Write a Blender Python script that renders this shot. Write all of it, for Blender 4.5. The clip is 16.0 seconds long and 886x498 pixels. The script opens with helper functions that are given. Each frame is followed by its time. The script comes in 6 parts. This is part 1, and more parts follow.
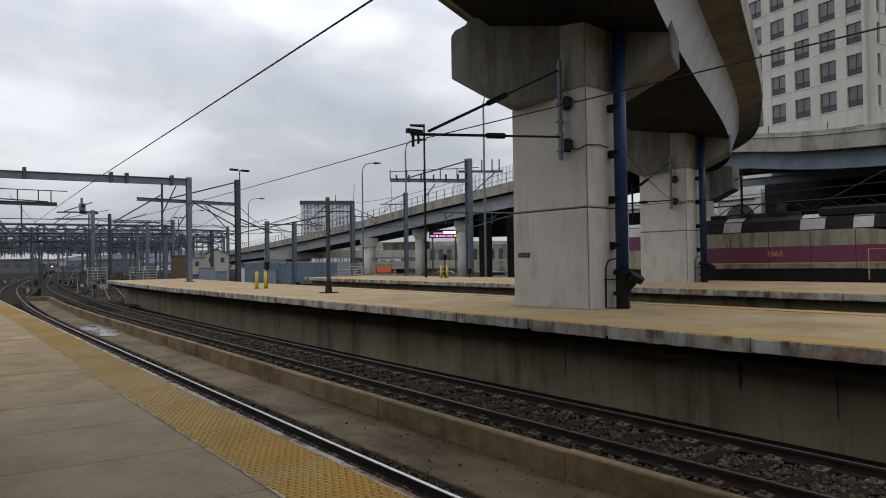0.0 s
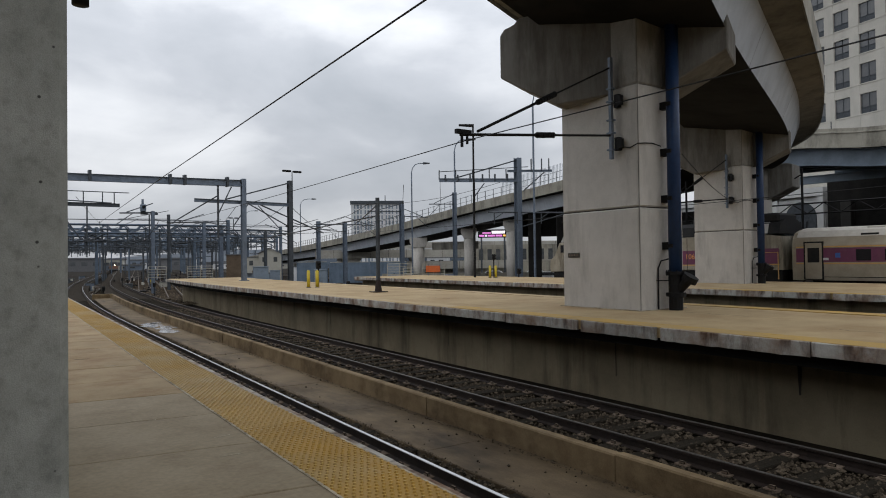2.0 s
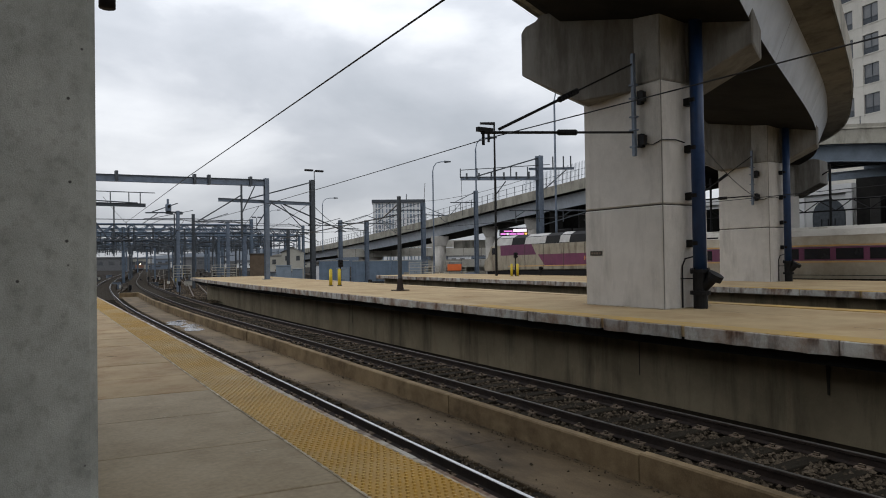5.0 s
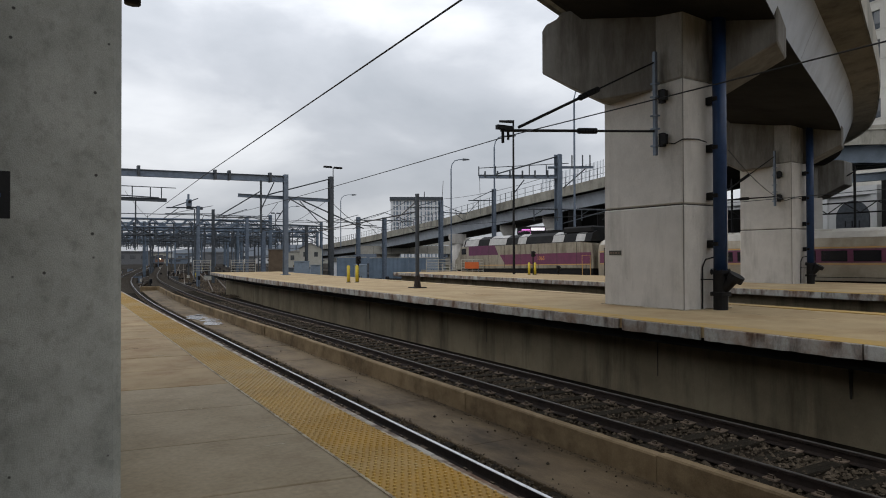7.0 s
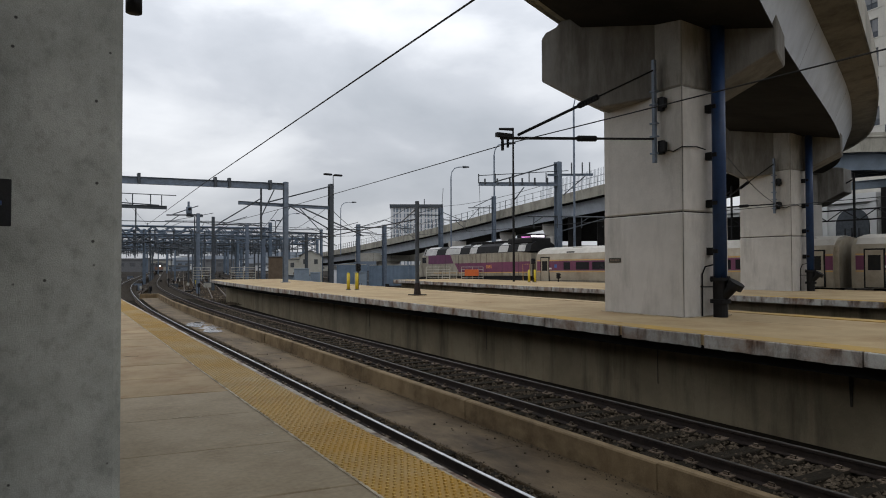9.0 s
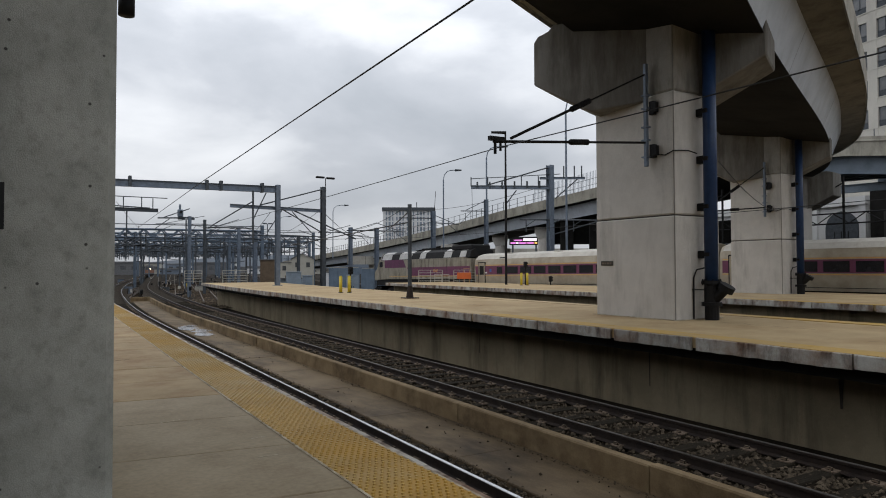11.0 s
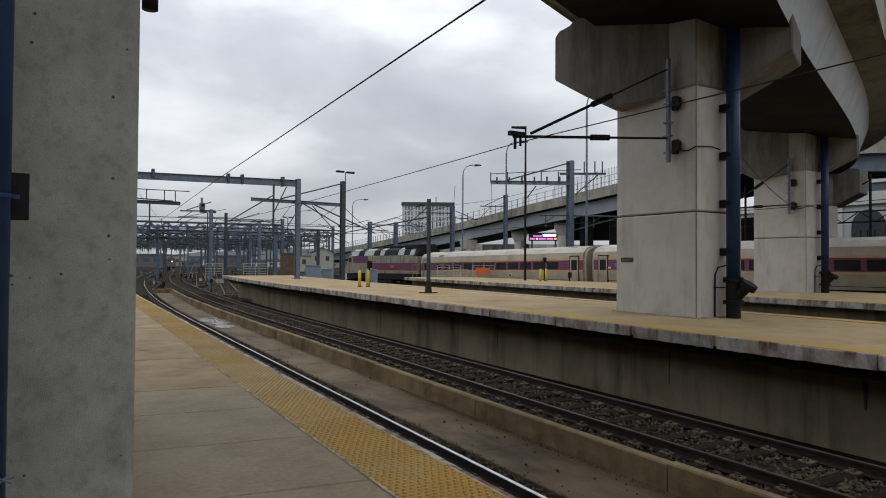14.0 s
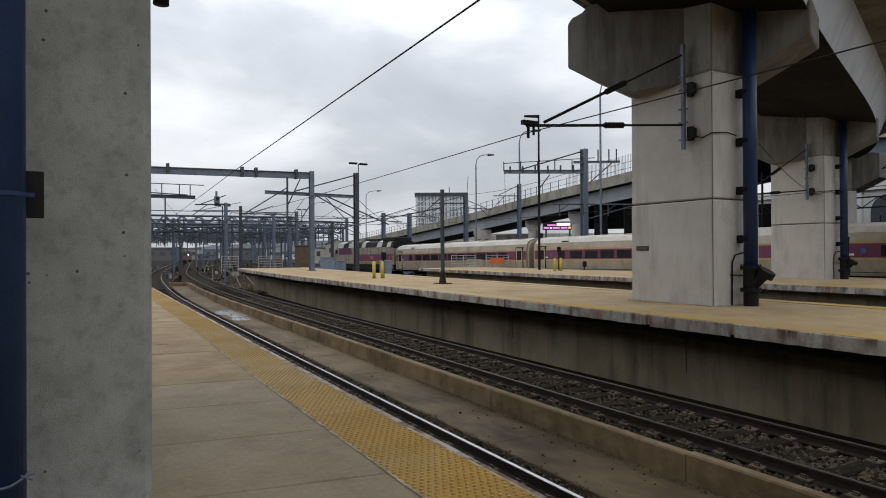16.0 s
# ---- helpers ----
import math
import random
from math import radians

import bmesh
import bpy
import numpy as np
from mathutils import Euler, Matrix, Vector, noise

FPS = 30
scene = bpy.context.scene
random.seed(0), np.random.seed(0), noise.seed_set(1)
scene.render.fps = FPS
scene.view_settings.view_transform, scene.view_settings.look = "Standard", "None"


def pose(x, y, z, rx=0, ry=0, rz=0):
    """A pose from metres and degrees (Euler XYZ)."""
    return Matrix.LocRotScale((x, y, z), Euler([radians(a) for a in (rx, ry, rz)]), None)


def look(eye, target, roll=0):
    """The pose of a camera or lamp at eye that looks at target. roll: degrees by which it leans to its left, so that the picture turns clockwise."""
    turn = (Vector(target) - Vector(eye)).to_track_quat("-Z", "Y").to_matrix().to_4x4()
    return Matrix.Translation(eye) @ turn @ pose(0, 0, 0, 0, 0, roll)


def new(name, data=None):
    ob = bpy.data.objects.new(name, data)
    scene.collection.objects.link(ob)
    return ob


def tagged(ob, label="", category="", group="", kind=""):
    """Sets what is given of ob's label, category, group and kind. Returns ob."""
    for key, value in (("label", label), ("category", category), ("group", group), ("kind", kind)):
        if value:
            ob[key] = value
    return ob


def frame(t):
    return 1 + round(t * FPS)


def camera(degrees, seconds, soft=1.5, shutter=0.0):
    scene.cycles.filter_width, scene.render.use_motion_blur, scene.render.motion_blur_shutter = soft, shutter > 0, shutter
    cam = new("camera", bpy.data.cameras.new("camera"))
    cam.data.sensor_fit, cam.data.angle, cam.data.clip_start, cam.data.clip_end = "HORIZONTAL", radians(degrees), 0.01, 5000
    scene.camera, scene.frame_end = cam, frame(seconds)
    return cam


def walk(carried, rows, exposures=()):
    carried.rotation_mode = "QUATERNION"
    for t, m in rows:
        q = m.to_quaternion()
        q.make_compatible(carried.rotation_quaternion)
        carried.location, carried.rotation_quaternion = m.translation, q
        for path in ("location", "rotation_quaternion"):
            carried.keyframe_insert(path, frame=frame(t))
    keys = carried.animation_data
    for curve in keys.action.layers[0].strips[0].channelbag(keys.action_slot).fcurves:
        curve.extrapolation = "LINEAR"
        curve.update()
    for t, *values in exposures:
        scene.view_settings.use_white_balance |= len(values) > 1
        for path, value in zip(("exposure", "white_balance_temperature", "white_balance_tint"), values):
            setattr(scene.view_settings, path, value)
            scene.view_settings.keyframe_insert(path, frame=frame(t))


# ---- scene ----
cam = camera(67.0, 16.0, soft=1.0)
PATH = [
    (0.0, pose(0.034, 0.005, 1.399, 90.88, 0.86, -41.13)),
    (0.5, pose(0.018, -0.020, 1.406, 90.86, 0.47, -39.37)),
    (1.0, pose(0.019, 0.003, 1.405, 90.86, 0.29, -37.73)),
    (1.5, pose(0.014, -0.009, 1.407, 90.91, 0.37, -37.80)),
    (2.0, pose(0.018, -0.018, 1.409, 90.91, 0.74, -36.95)),
    (2.5, pose(0.018, -0.042, 1.415, 91.23, 1.02, -36.35)),
    (3.0, pose(0.018, -0.054, 1.411, 91.43, 1.23, -36.52)),
    (3.5, pose(0.015, -0.050, 1.412, 91.21, 1.23, -36.67)),
    (4.0, pose(0.016, -0.032, 1.407, 91.02, 1.29, -36.16)),
    (6.5, pose(0.002, -0.007, 1.404, 90.65, 0.09, -33.97)),
    (7.0, pose(-0.001, -0.002, 1.400, 90.63, 0.17, -33.65)),
    (7.5, pose(-0.000, -0.003, 1.400, 90.59, 0.28, -33.68)),
    (8.0, pose(-0.000, -0.000, 1.400, 90.71, 0.17, -33.66)),
    (8.5, pose(-0.002, -0.009, 1.401, 91.08, 0.14, -33.55)),
    (11.0, pose(-0.019, -0.018, 1.401, 91.52, 0.18, -34.31)),
    (11.5, pose(-0.026, -0.021, 1.403, 91.65, -0.02, -34.18)),
    (12.0, pose(-0.029, -0.018, 1.402, 91.34, -0.11, -34.33)),
    (12.5, pose(-0.022, -0.011, 1.398, 91.05, -0.24, -34.27)),
    (13.0, pose(-0.016, -0.022, 1.399, 91.05, -0.26, -33.83)),
    (13.5, pose(-0.017, -0.027, 1.398, 91.05, -0.31, -33.20)),
    (14.0, pose(-0.012, -0.016, 1.398, 91.09, -0.37, -32.70)),
    (14.5, pose(-0.009, -0.004, 1.396, 91.07, -0.26, -32.11)),
    (15.0, pose(-0.007, 0.007, 1.397, 90.73, -0.15, -31.81)),
    (15.5, pose(-0.002, 0.013, 1.399, 90.15, 0.16, -31.74)),
    (16.0, pose(0.001, 0.013, 1.412, 90.26, 0.31, -31.51)),
]
walk(cam, PATH, ((0.0, -0.08), (2.0, -0.1), (4.0, -0.04), (8.0, -0.08), (11.0, -0.05), (14.0, -0.08), (15.0, -0.02), (16.0, 0.07)))

# ---- light ----
SUN_EL, SUN_AZ = 60, 246
world = bpy.data.worlds.new("overcast_sky")
scene.world = world
world.use_nodes = True
wn, wl = world.node_tree.nodes, world.node_tree.links
wn.clear()


def wnode(kind, **kw):
    n = wn.new(kind)
    for k, v in kw.items():
        n.inputs[k.replace("_", " ")].default_value = v
    return n


w_out = wn.new("ShaderNodeOutputWorld")
w_bg = wn.new("ShaderNodeBackground")
w_sky = wn.new("ShaderNodeTexSky")
w_sky.sky_type, w_sky.sun_disc = "NISHITA", False
w_sky.sun_elevation, w_sky.sun_rotation = radians(SUN_EL), radians(SUN_AZ)
w_tc = wn.new("ShaderNodeTexCoord")
w_map = wn.new("ShaderNodeMapping")
w_map.inputs["Scale"].default_value = (1.0, 1.0, 2.1)
w_map.inputs["Location"].default_value = (0.35, 0.1, 0.3)
w_big = wnode("ShaderNodeTexNoise", Scale=2.9, Detail=7.0, Roughness=0.5, Distortion=0.2)
w_ramp = wn.new("ShaderNodeValToRGB")
w_ramp.color_ramp.elements[0].position, w_ramp.color_ramp.elements[0].color = 0.30, (6.3, 6.75, 7.4, 1)
w_ramp.color_ramp.elements[1].position, w_ramp.color_ramp.elements[1].color = 0.70, (13.2, 13.5, 14.0, 1)
e = w_ramp.color_ramp.elements.new(0.47)
e.color = (8.0, 8.4, 9.1, 1)
w_mix = wn.new("ShaderNodeMixRGB")
w_mix.inputs[0].default_value = 0.93
wl.new(w_tc.outputs["Generated"], w_map.inputs[0])
wl.new(w_map.outputs[0], w_big.inputs[0])
wl.new(w_big.outputs[0], w_ramp.inputs[0])
wl.new(w_sky.outputs[0], w_mix.inputs[1])
wl.new(w_ramp.outputs[0], w_mix.inputs[2])
w_sep = wn.new("ShaderNodeSeparateXYZ")
w_grad = wn.new("ShaderNodeMapRange")
w_grad.inputs[1].default_value, w_grad.inputs[2].default_value, w_grad.inputs[3].default_value, w_grad.inputs[4].default_value = 0.0, 0.45, 0.64, 1.42
w_zen = wn.new("ShaderNodeMapRange")
w_zen.inputs[1].default_value, w_zen.inputs[2].default_value, w_zen.inputs[3].default_value, w_zen.inputs[4].default_value = 0.45, 0.9, 0.0, 0.1
w_add = wn.new("ShaderNodeMath")
w_add.operation = "ADD"
w_mul = wn.new("ShaderNodeMixRGB")
w_mul.blend_type, w_mul.inputs[0].default_value = "MULTIPLY", 1.0
wl.new(w_tc.outputs["Generated"], w_sep.inputs[0])
wl.new(w_sep.outputs["Z"], w_grad.inputs[0])
wl.new(w_mix.outputs[0], w_mul.inputs[1])
wl.new(w_sep.outputs["Z"], w_zen.inputs[0])
wl.new(w_grad.outputs[0], w_add.inputs[0])
wl.new(w_zen.outputs[0], w_add.inputs[1])
wl.new(w_add.outputs[0], w_mul.inputs[2])
wl.new(w_mul.outputs[0], w_bg.inputs[0])
wl.new(w_bg.outputs[0], w_out.inputs[0])
w_bg.inputs[1].default_value = 0.085
sun = new("sun", bpy.data.lights.new("sun", "SUN"))
sun.data.energy, sun.data.angle, sun.data.color = 0.22, radians(40), (1.0, 0.97, 0.93)
sun.matrix_world = look((0, 0, 50), (50 * math.sin(radians(SUN_AZ)) * -1.0, 50 * math.cos(radians(SUN_AZ)) * -1.0, 50 - 50 * math.tan(radians(SUN_EL))))
scene.view_settings.exposure = -0.06


# ---- materials ----
def mat(name, color, color2=None, rough=0.8, metal=0.0, scale=3.0, bump=0.15, fine=60.0, stain=None, stain_scale=(1.5, 1.5, 0.35),
        stain_amount=0.0, island=0.0, spec=0.5, stretch=None, pits=0.0, lo=0.5, world_space=False):
    m = bpy.data.materials.new(name)
    m.use_nodes = True
    n, l = m.node_tree.nodes, m.node_tree.links
    b = n["Principled BSDF"]
    b.inputs["Roughness"].default_value, b.inputs["Metallic"].default_value = rough, metal
    b.inputs["Specular IOR Level"].default_value = spec
    tc = n.new("ShaderNodeTexCoord")
    place = n.new("ShaderNodeNewGeometry").outputs["Position"] if world_space else tc.outputs["Object"]
    src = place
    if stretch:
        mp = n.new("ShaderNodeMapping")
        mp.inputs["Scale"].default_value = stretch
        l.new(src, mp.inputs[0])
        src = mp.outputs[0]
    c2 = color2 or [v * 0.72 for v in color]
    big = n.new("ShaderNodeTexNoise")
    big.inputs["Scale"].default_value, big.inputs["Detail"].default_value, big.inputs["Roughness"].default_value = scale, 6, 0.65
    l.new(src, big.inputs[0])
    mix = n.new("ShaderNodeMixRGB")
    mix.inputs[1].default_value, mix.inputs[2].default_value = (*color, 1), (*c2, 1)
    rng = n.new("ShaderNodeMapRange")
    rng.inputs[1].default_value, rng.inputs[2].default_value = 0.38, 0.66
    l.new(big.outputs[0], rng.inputs[0])
    l.new(rng.outputs[0], mix.inputs[0])
    out = mix.outputs[0]
    small = n.new("ShaderNodeTexNoise")
    small.inputs["Scale"].default_value, small.inputs["Detail"].default_value = fine, 4
    l.new(src, small.inputs[0])
    hue = n.new("ShaderNodeHueSaturation")
    r2 = n.new("ShaderNodeMapRange")
    r2.inputs[3].default_value, r2.inputs[4].default_value = 0.72, 1.28
    l.new(small.outputs[0], r2.inputs[0])
    l.new(r2.outputs[0], hue.inputs["Value"])
    l.new(out, hue.inputs["Color"])
    out = hue.outputs[0]
    if stain:
        mp2 = n.new("ShaderNodeMapping")
        mp2.inputs["Scale"].default_value = stain_scale
        l.new(place, mp2.inputs[0])
        st = n.new("ShaderNodeTexNoise")
        st.inputs["Scale"].default_value, st.inputs["Detail"].default_value, st.inputs["Roughness"].default_value = 1.0, 7, 0.7
        l.new(mp2.outputs[0], st.inputs[0])
        r3 = n.new("ShaderNodeMapRange")
        r3.inputs[1].default_value, r3.inputs[2].default_value, r3.inputs[4].default_value = lo, lo + 0.22, stain_amount
        l.new(st.outputs[0], r3.inputs[0])
        mx = n.new("ShaderNodeMixRGB")
        mx.inputs[2].default_value = (*stain, 1)
        l.new(r3.outputs[0], mx.inputs[0])
        l.new(out, mx.inputs[1])
        out = mx.outputs[0]
    if pits:
        vo = n.new("ShaderNodeTexVoronoi")
        vo.inputs["Scale"].default_value = 13.0
        l.new(tc.outputs["Object"], vo.inputs["Vector"])
        pr_ = n.new("ShaderNodeMapRange")
        pr_.inputs[1].default_value, pr_.inputs[2].default_value, pr_.inputs[3].default_value, pr_.inputs[4].default_value = 0.08, 0.14, pits, 0.0
        l.new(vo.outputs["Distance"], pr_.inputs[0])
        sel = n.new("ShaderNodeMath")
        sel.operation = "GREATER_THAN"
        sel.inputs[1].default_value = 0.72
        sp = n.new("ShaderNodeSeparateColor")
        l.new(vo.outputs["Color"], sp.inputs[0])
        l.new(sp.outputs[0], sel.inputs[0])
        mu = n.new("ShaderNodeMath")
        mu.operation = "MULTIPLY"
        l.new(sel.outputs[0], mu.inputs[0])
        l.new(pr_.outputs[0], mu.inputs[1])
        mp_ = n.new("ShaderNodeMixRGB")
        mp_.inputs[2].default_value = (0.03, 0.028, 0.025, 1)
        l.new(mu.outputs[0], mp_.inputs[0])
        l.new(out, mp_.inputs[1])
        out = mp_.outputs[0]
    if island:
        oi = n.new("ShaderNodeObjectInfo")
        ge = n.new("ShaderNodeNewGeometry")
        ad = n.new("ShaderNodeMath")
        ad.operation = "ADD"
        l.new(oi.outputs["Random"], ad.inputs[0])
        l.new(ge.outputs["Random Per Island"], ad.inputs[1])
        r4 = n.new("ShaderNodeMapRange")
        r4.inputs[2].default_value, r4.inputs[3].default_value, r4.inputs[4].default_value = 2.0, 1 - island, 1 + island
        l.new(ad.outputs[0], r4.inputs[0])
        h2 = n.new("ShaderNodeHueSaturation")
        l.new(r4.outputs[0], h2.inputs["Value"])
        l.new(out, h2.inputs["Color"])
        out = h2.outputs[0]
    l.new(out, b.inputs["Base Color"])
    rr = n.new("ShaderNodeMapRange")
    rr.inputs[3].default_value, rr.inputs[4].default_value = max(0.02, rough - 0.12), min(1, rough + 0.12)
    l.new(big.outputs[0], rr.inputs[0])
    l.new(rr.outputs[0], b.inputs["Roughness"])
    if bump:
        bp = n.new("ShaderNodeBump")
        bp.inputs["Strength"].default_value, bp.inputs["Distance"].default_value = bump, 0.02
        l.new(small.outputs[0], bp.inputs["Height"])
        l.new(bp.outputs[0], b.inputs["Normal"])
    return m


def glow(name, color, strength):
    m = bpy.data.materials.new(name)
    m.use_nodes = True
    b = m.node_tree.nodes["Principled BSDF"]
    b.inputs["Base Color"].default_value = (*color, 1)
    b.inputs["Emission Color"].default_value = (*color, 1)
    b.inputs["Emission Strength"].default_value = strength
    return m


M = {}
M["concrete"] = mat("pale_cast_concrete", (0.57, 0.537, 0.487), (0.48, 0.452, 0.408), 0.88, scale=0.9, pits=0.35, stain=(0.163, 0.147, 0.12), stain_amount=0.4)
# Cap and shaft head: stains plus the deck's shade, darkened into the colour.
M["capc"] = mat("shaded_stained_cap_concrete", (0.21, 0.20, 0.178), (0.165, 0.156, 0.138), 0.88, scale=0.9, pits=0.35, stain=(0.101, 0.0911, 0.0744), lo=0.42, stain_amount=0.95, stain_scale=(1.6, 1.6, 0.3))
M["headc"] = mat("shaded_streaked_shaft_concrete", (0.33, 0.312, 0.278), (0.255, 0.24, 0.213), 0.88, scale=0.9, pits=0.35, stain=(0.10, 0.092, 0.078), lo=0.44, stain_amount=0.85, stain_scale=(1.6, 1.6, 0.35))
M["pillar"] = mat("grey_pillar_concrete", (0.31, 0.312, 0.28), (0.225, 0.228, 0.203), 0.9, scale=3.2, fine=150, bump=0.22, pits=0.95, stain=(0.14, 0.139, 0.125), stain_amount=0.65, stain_scale=(13, 13, 10), lo=0.5)
M["wallc"] = mat("weathered_wall_concrete", (0.29, 0.238, 0.158), (0.20, 0.162, 0.106), 0.92, scale=0.7, spec=0.2, stain=(0.04, 0.032, 0.021), lo=0.5, stain_amount=0.75, stain_scale=(1.1, 1.1, 0.13))
M["slab"] = mat("worn_platform_slab", (0.36, 0.262, 0.138), (0.275, 0.20, 0.106), 0.82, scale=1.1, stain=(0.197, 0.102, 0.0345), lo=0.45, stain_amount=0.7, stain_scale=(1.3, 1.3, 1.3), island=0.10)
M["slab_grey"] = mat("grey_platform_slab", (0.315, 0.25, 0.158), (0.25, 0.195, 0.118), 0.8, scale=1.3, stain=(0.17, 0.118, 0.062), lo=0.5, stain_amount=0.6, stain_scale=(1.6, 1.6, 1.6), island=0.05, fine=25)
M["slab_far"] = mat("sandy_platform_top", (0.43, 0.315, 0.165), (0.34, 0.248, 0.128), 0.9, scale=0.6, stain=(0.239, 0.133, 0.0461), lo=0.45, stain_amount=0.6, stain_scale=(0.5, 0.5, 0.5))
M["edge"] = mat("rusty_steel_edge", (0.47, 0.455, 0.41), (0.19, 0.10, 0.052), 0.8, scale=1.3, stain=(0.03, 0.014, 0.008), stain_amount=1.0, stain_scale=(2.6, 2.6, 0.9), island=0.3, lo=0.49, world_space=True)
M["yellow"] = mat("worn_yellow_tile", (0.40, 0.222, 0.024), (0.32, 0.185, 0.034), 0.7, scale=1.8, stain=(0.40, 0.29, 0.13), lo=0.46, stain_amount=0.75, stain_scale=(0.9, 0.7, 1.4), island=0.2, fine=110, world_space=True)
# Paler dome tops: wear plus the glints they catch, both in the colour.
M["dome"] = mat("worn_glint_dome_tops", (0.52, 0.36, 0.11), (0.46, 0.26, 0.03), 0.7, scale=1.4, stain=(0.55, 0.46, 0.30), lo=0.46, stain_amount=0.9, stain_scale=(1.2, 0.9, 1.2), world_space=True)
M["bollard"] = mat("bright_yellow_paint", (0.576, 0.44, 0.024), (0.496, 0.36, 0.024), 0.5, scale=5, bump=0.05)
M["ballast"] = mat("brown_ballast", (0.032, 0.024, 0.0155), (0.017, 0.013, 0.0085), 0.95, scale=6, fine=35, bump=0.9, spec=0.08)
M["stone"] = mat("ballast_stone", (0.10, 0.079, 0.056), (0.045, 0.035, 0.024), 0.95, scale=9, island=0.75, bump=0.3, spec=0.08)
M["sleeper"] = mat("weathered_sleeper", (0.0246, 0.02, 0.0138), (0.0149, 0.012, 0.00812), 0.95, scale=4, stretch=(1, 8, 8), island=0.25, bump=0.4, spec=0.08)
M["ditch"] = mat("damp_concrete_walkway", (0.175, 0.126, 0.071), (0.108, 0.075, 0.041), 0.75, lo=0.45, spec=0.2, scale=0.45, stain=(0.0449, 0.0308, 0.0169), stain_amount=0.95, stain_scale=(0.9, 0.35, 1), island=0.12)
M["kerb"] = mat("brown_concrete_kerb", (0.245, 0.178, 0.10), (0.17, 0.118, 0.064), 0.9, spec=0.2, scale=2.2, stain=(0.055, 0.037, 0.019), lo=0.47, stain_amount=0.85, stain_scale=(1.5, 0.6, 0.8), island=0.08)
M["rail"] = mat("rusty_rail_steel", (0.0357, 0.0231, 0.0168), (0.021, 0.0151, 0.0126), 0.8, 0.3, scale=6)
M["clip"] = mat("tan_rusty_rail_clip", (0.19, 0.14, 0.098), (0.12, 0.085, 0.06), 0.85, scale=12)
M["railtop"] = mat("polished_rail_head", (0.62, 0.62, 0.62), (0.5, 0.5, 0.5), 0.22, 1.0, scale=8, bump=0.02)
M["railtop2"] = mat("dull_rail_head", (0.091, 0.0805, 0.07), (0.063, 0.056, 0.049), 0.55, 0.6, scale=8, bump=0.02)
M["bluepipe"] = mat("navy_pipe_paint", (0.0175, 0.043, 0.112), (0.013, 0.032, 0.082), 0.42, scale=4, bump=0.06, spec=0.3, stain=(0.03, 0.04, 0.06), stain_amount=0.5, stain_scale=(6, 6, 0.6))
M["black"] = mat("black_iron", (0.008, 0.008, 0.009), (0.014, 0.013, 0.012), 0.6, scale=6, bump=0.1, spec=0.2)
M["galv"] = mat("galvanised_steel", (0.165, 0.20, 0.25), (0.12, 0.145, 0.18), 0.55, 0.35, scale=3, bump=0.05)
M["galvdark"] = mat("dark_steel_mast", (0.085, 0.095, 0.105), (0.06, 0.066, 0.073), 0.6, 0.3, scale=3, bump=0.05, spec=0.2)
M["girder"] = mat("pale_steel_girder", (0.50, 0.53, 0.57), (0.42, 0.45, 0.49), 0.55, 0.05, scale=0.8, stain=(0.24, 0.23, 0.21), stain_amount=0.3, bump=0.03)
M["bluesteel"] = mat("blue_grey_girder", (0.19, 0.225, 0.265), (0.14, 0.17, 0.20), 0.6, 0.1, scale=0.8, bump=0.03, spec=0.2)
# Near-black tone puts the shade under decks into the concrete's own colour.
M["deck"] = mat("shade_dark_concrete", (0.018, 0.0168, 0.015), (0.0108, 0.0102, 0.0096), 0.92, spec=0.15, scale=0.5, stain=(0.0072, 0.0066, 0.006), stain_amount=0.8, stain_scale=(0.5, 0.5, 0.5))
# Lighter deck concrete for the overhang, since more light reaches it.
M["overhang"] = mat("stained_overhang_concrete", (0.19, 0.175, 0.145), (0.14, 0.128, 0.105), 0.92, scale=0.5, stain=(0.05, 0.045, 0.037), lo=0.46, stain_amount=0.8, stain_scale=(0.9, 0.9, 0.3))
M["backwall"] = mat("brown_unseen_wall_concrete", (0.17, 0.15, 0.12), (0.12, 0.105, 0.085), 0.9, scale=0.6, stain=(0.06, 0.05, 0.04), stain_amount=0.7, stain_scale=(0.6, 0.6, 0.15))
M["paleroad"] = mat("pale_road_concrete", (0.42, 0.40, 0.35), (0.34, 0.32, 0.275), 0.9, scale=0.4, stain=(0.2, 0.185, 0.155), lo=0.46, stain_amount=0.7, stain_scale=(0.3, 0.3, 0.3), bump=0.03)
# Concrete dimmed in its colour for the shade under the elevated road.
M["shadec"] = mat("shade_dimmed_concrete", (0.05, 0.048, 0.044), (0.035, 0.033, 0.03), 0.92, scale=0.5, spec=0.2)
M["parapet"] = mat("weathered_parapet", (0.33, 0.31, 0.255), (0.26, 0.24, 0.195), 0.9, scale=0.5, stain=(0.09, 0.0825, 0.0675), lo=0.44, stain_amount=0.85, stain_scale=(0.6, 0.6, 0.25))
M["wire"] = mat("dark_wire", (0.03, 0.03, 0.032), (0.04, 0.04, 0.04), 0.6, scale=5, bump=0, spec=0.2)
M["office"] = mat("cream_precast_facade", (0.539, 0.51, 0.451), (0.461, 0.441, 0.392), 0.85, scale=0.25, bump=0.02, stain=(0.343, 0.323, 0.284), stain_amount=0.5, stain_scale=(0.4, 0.4, 0.1))
M["glass"] = mat("dark_window_glass", (0.045, 0.05, 0.055), (0.09, 0.09, 0.09), 0.12, scale=0.6, bump=0, spec=0.8, island=0.6)
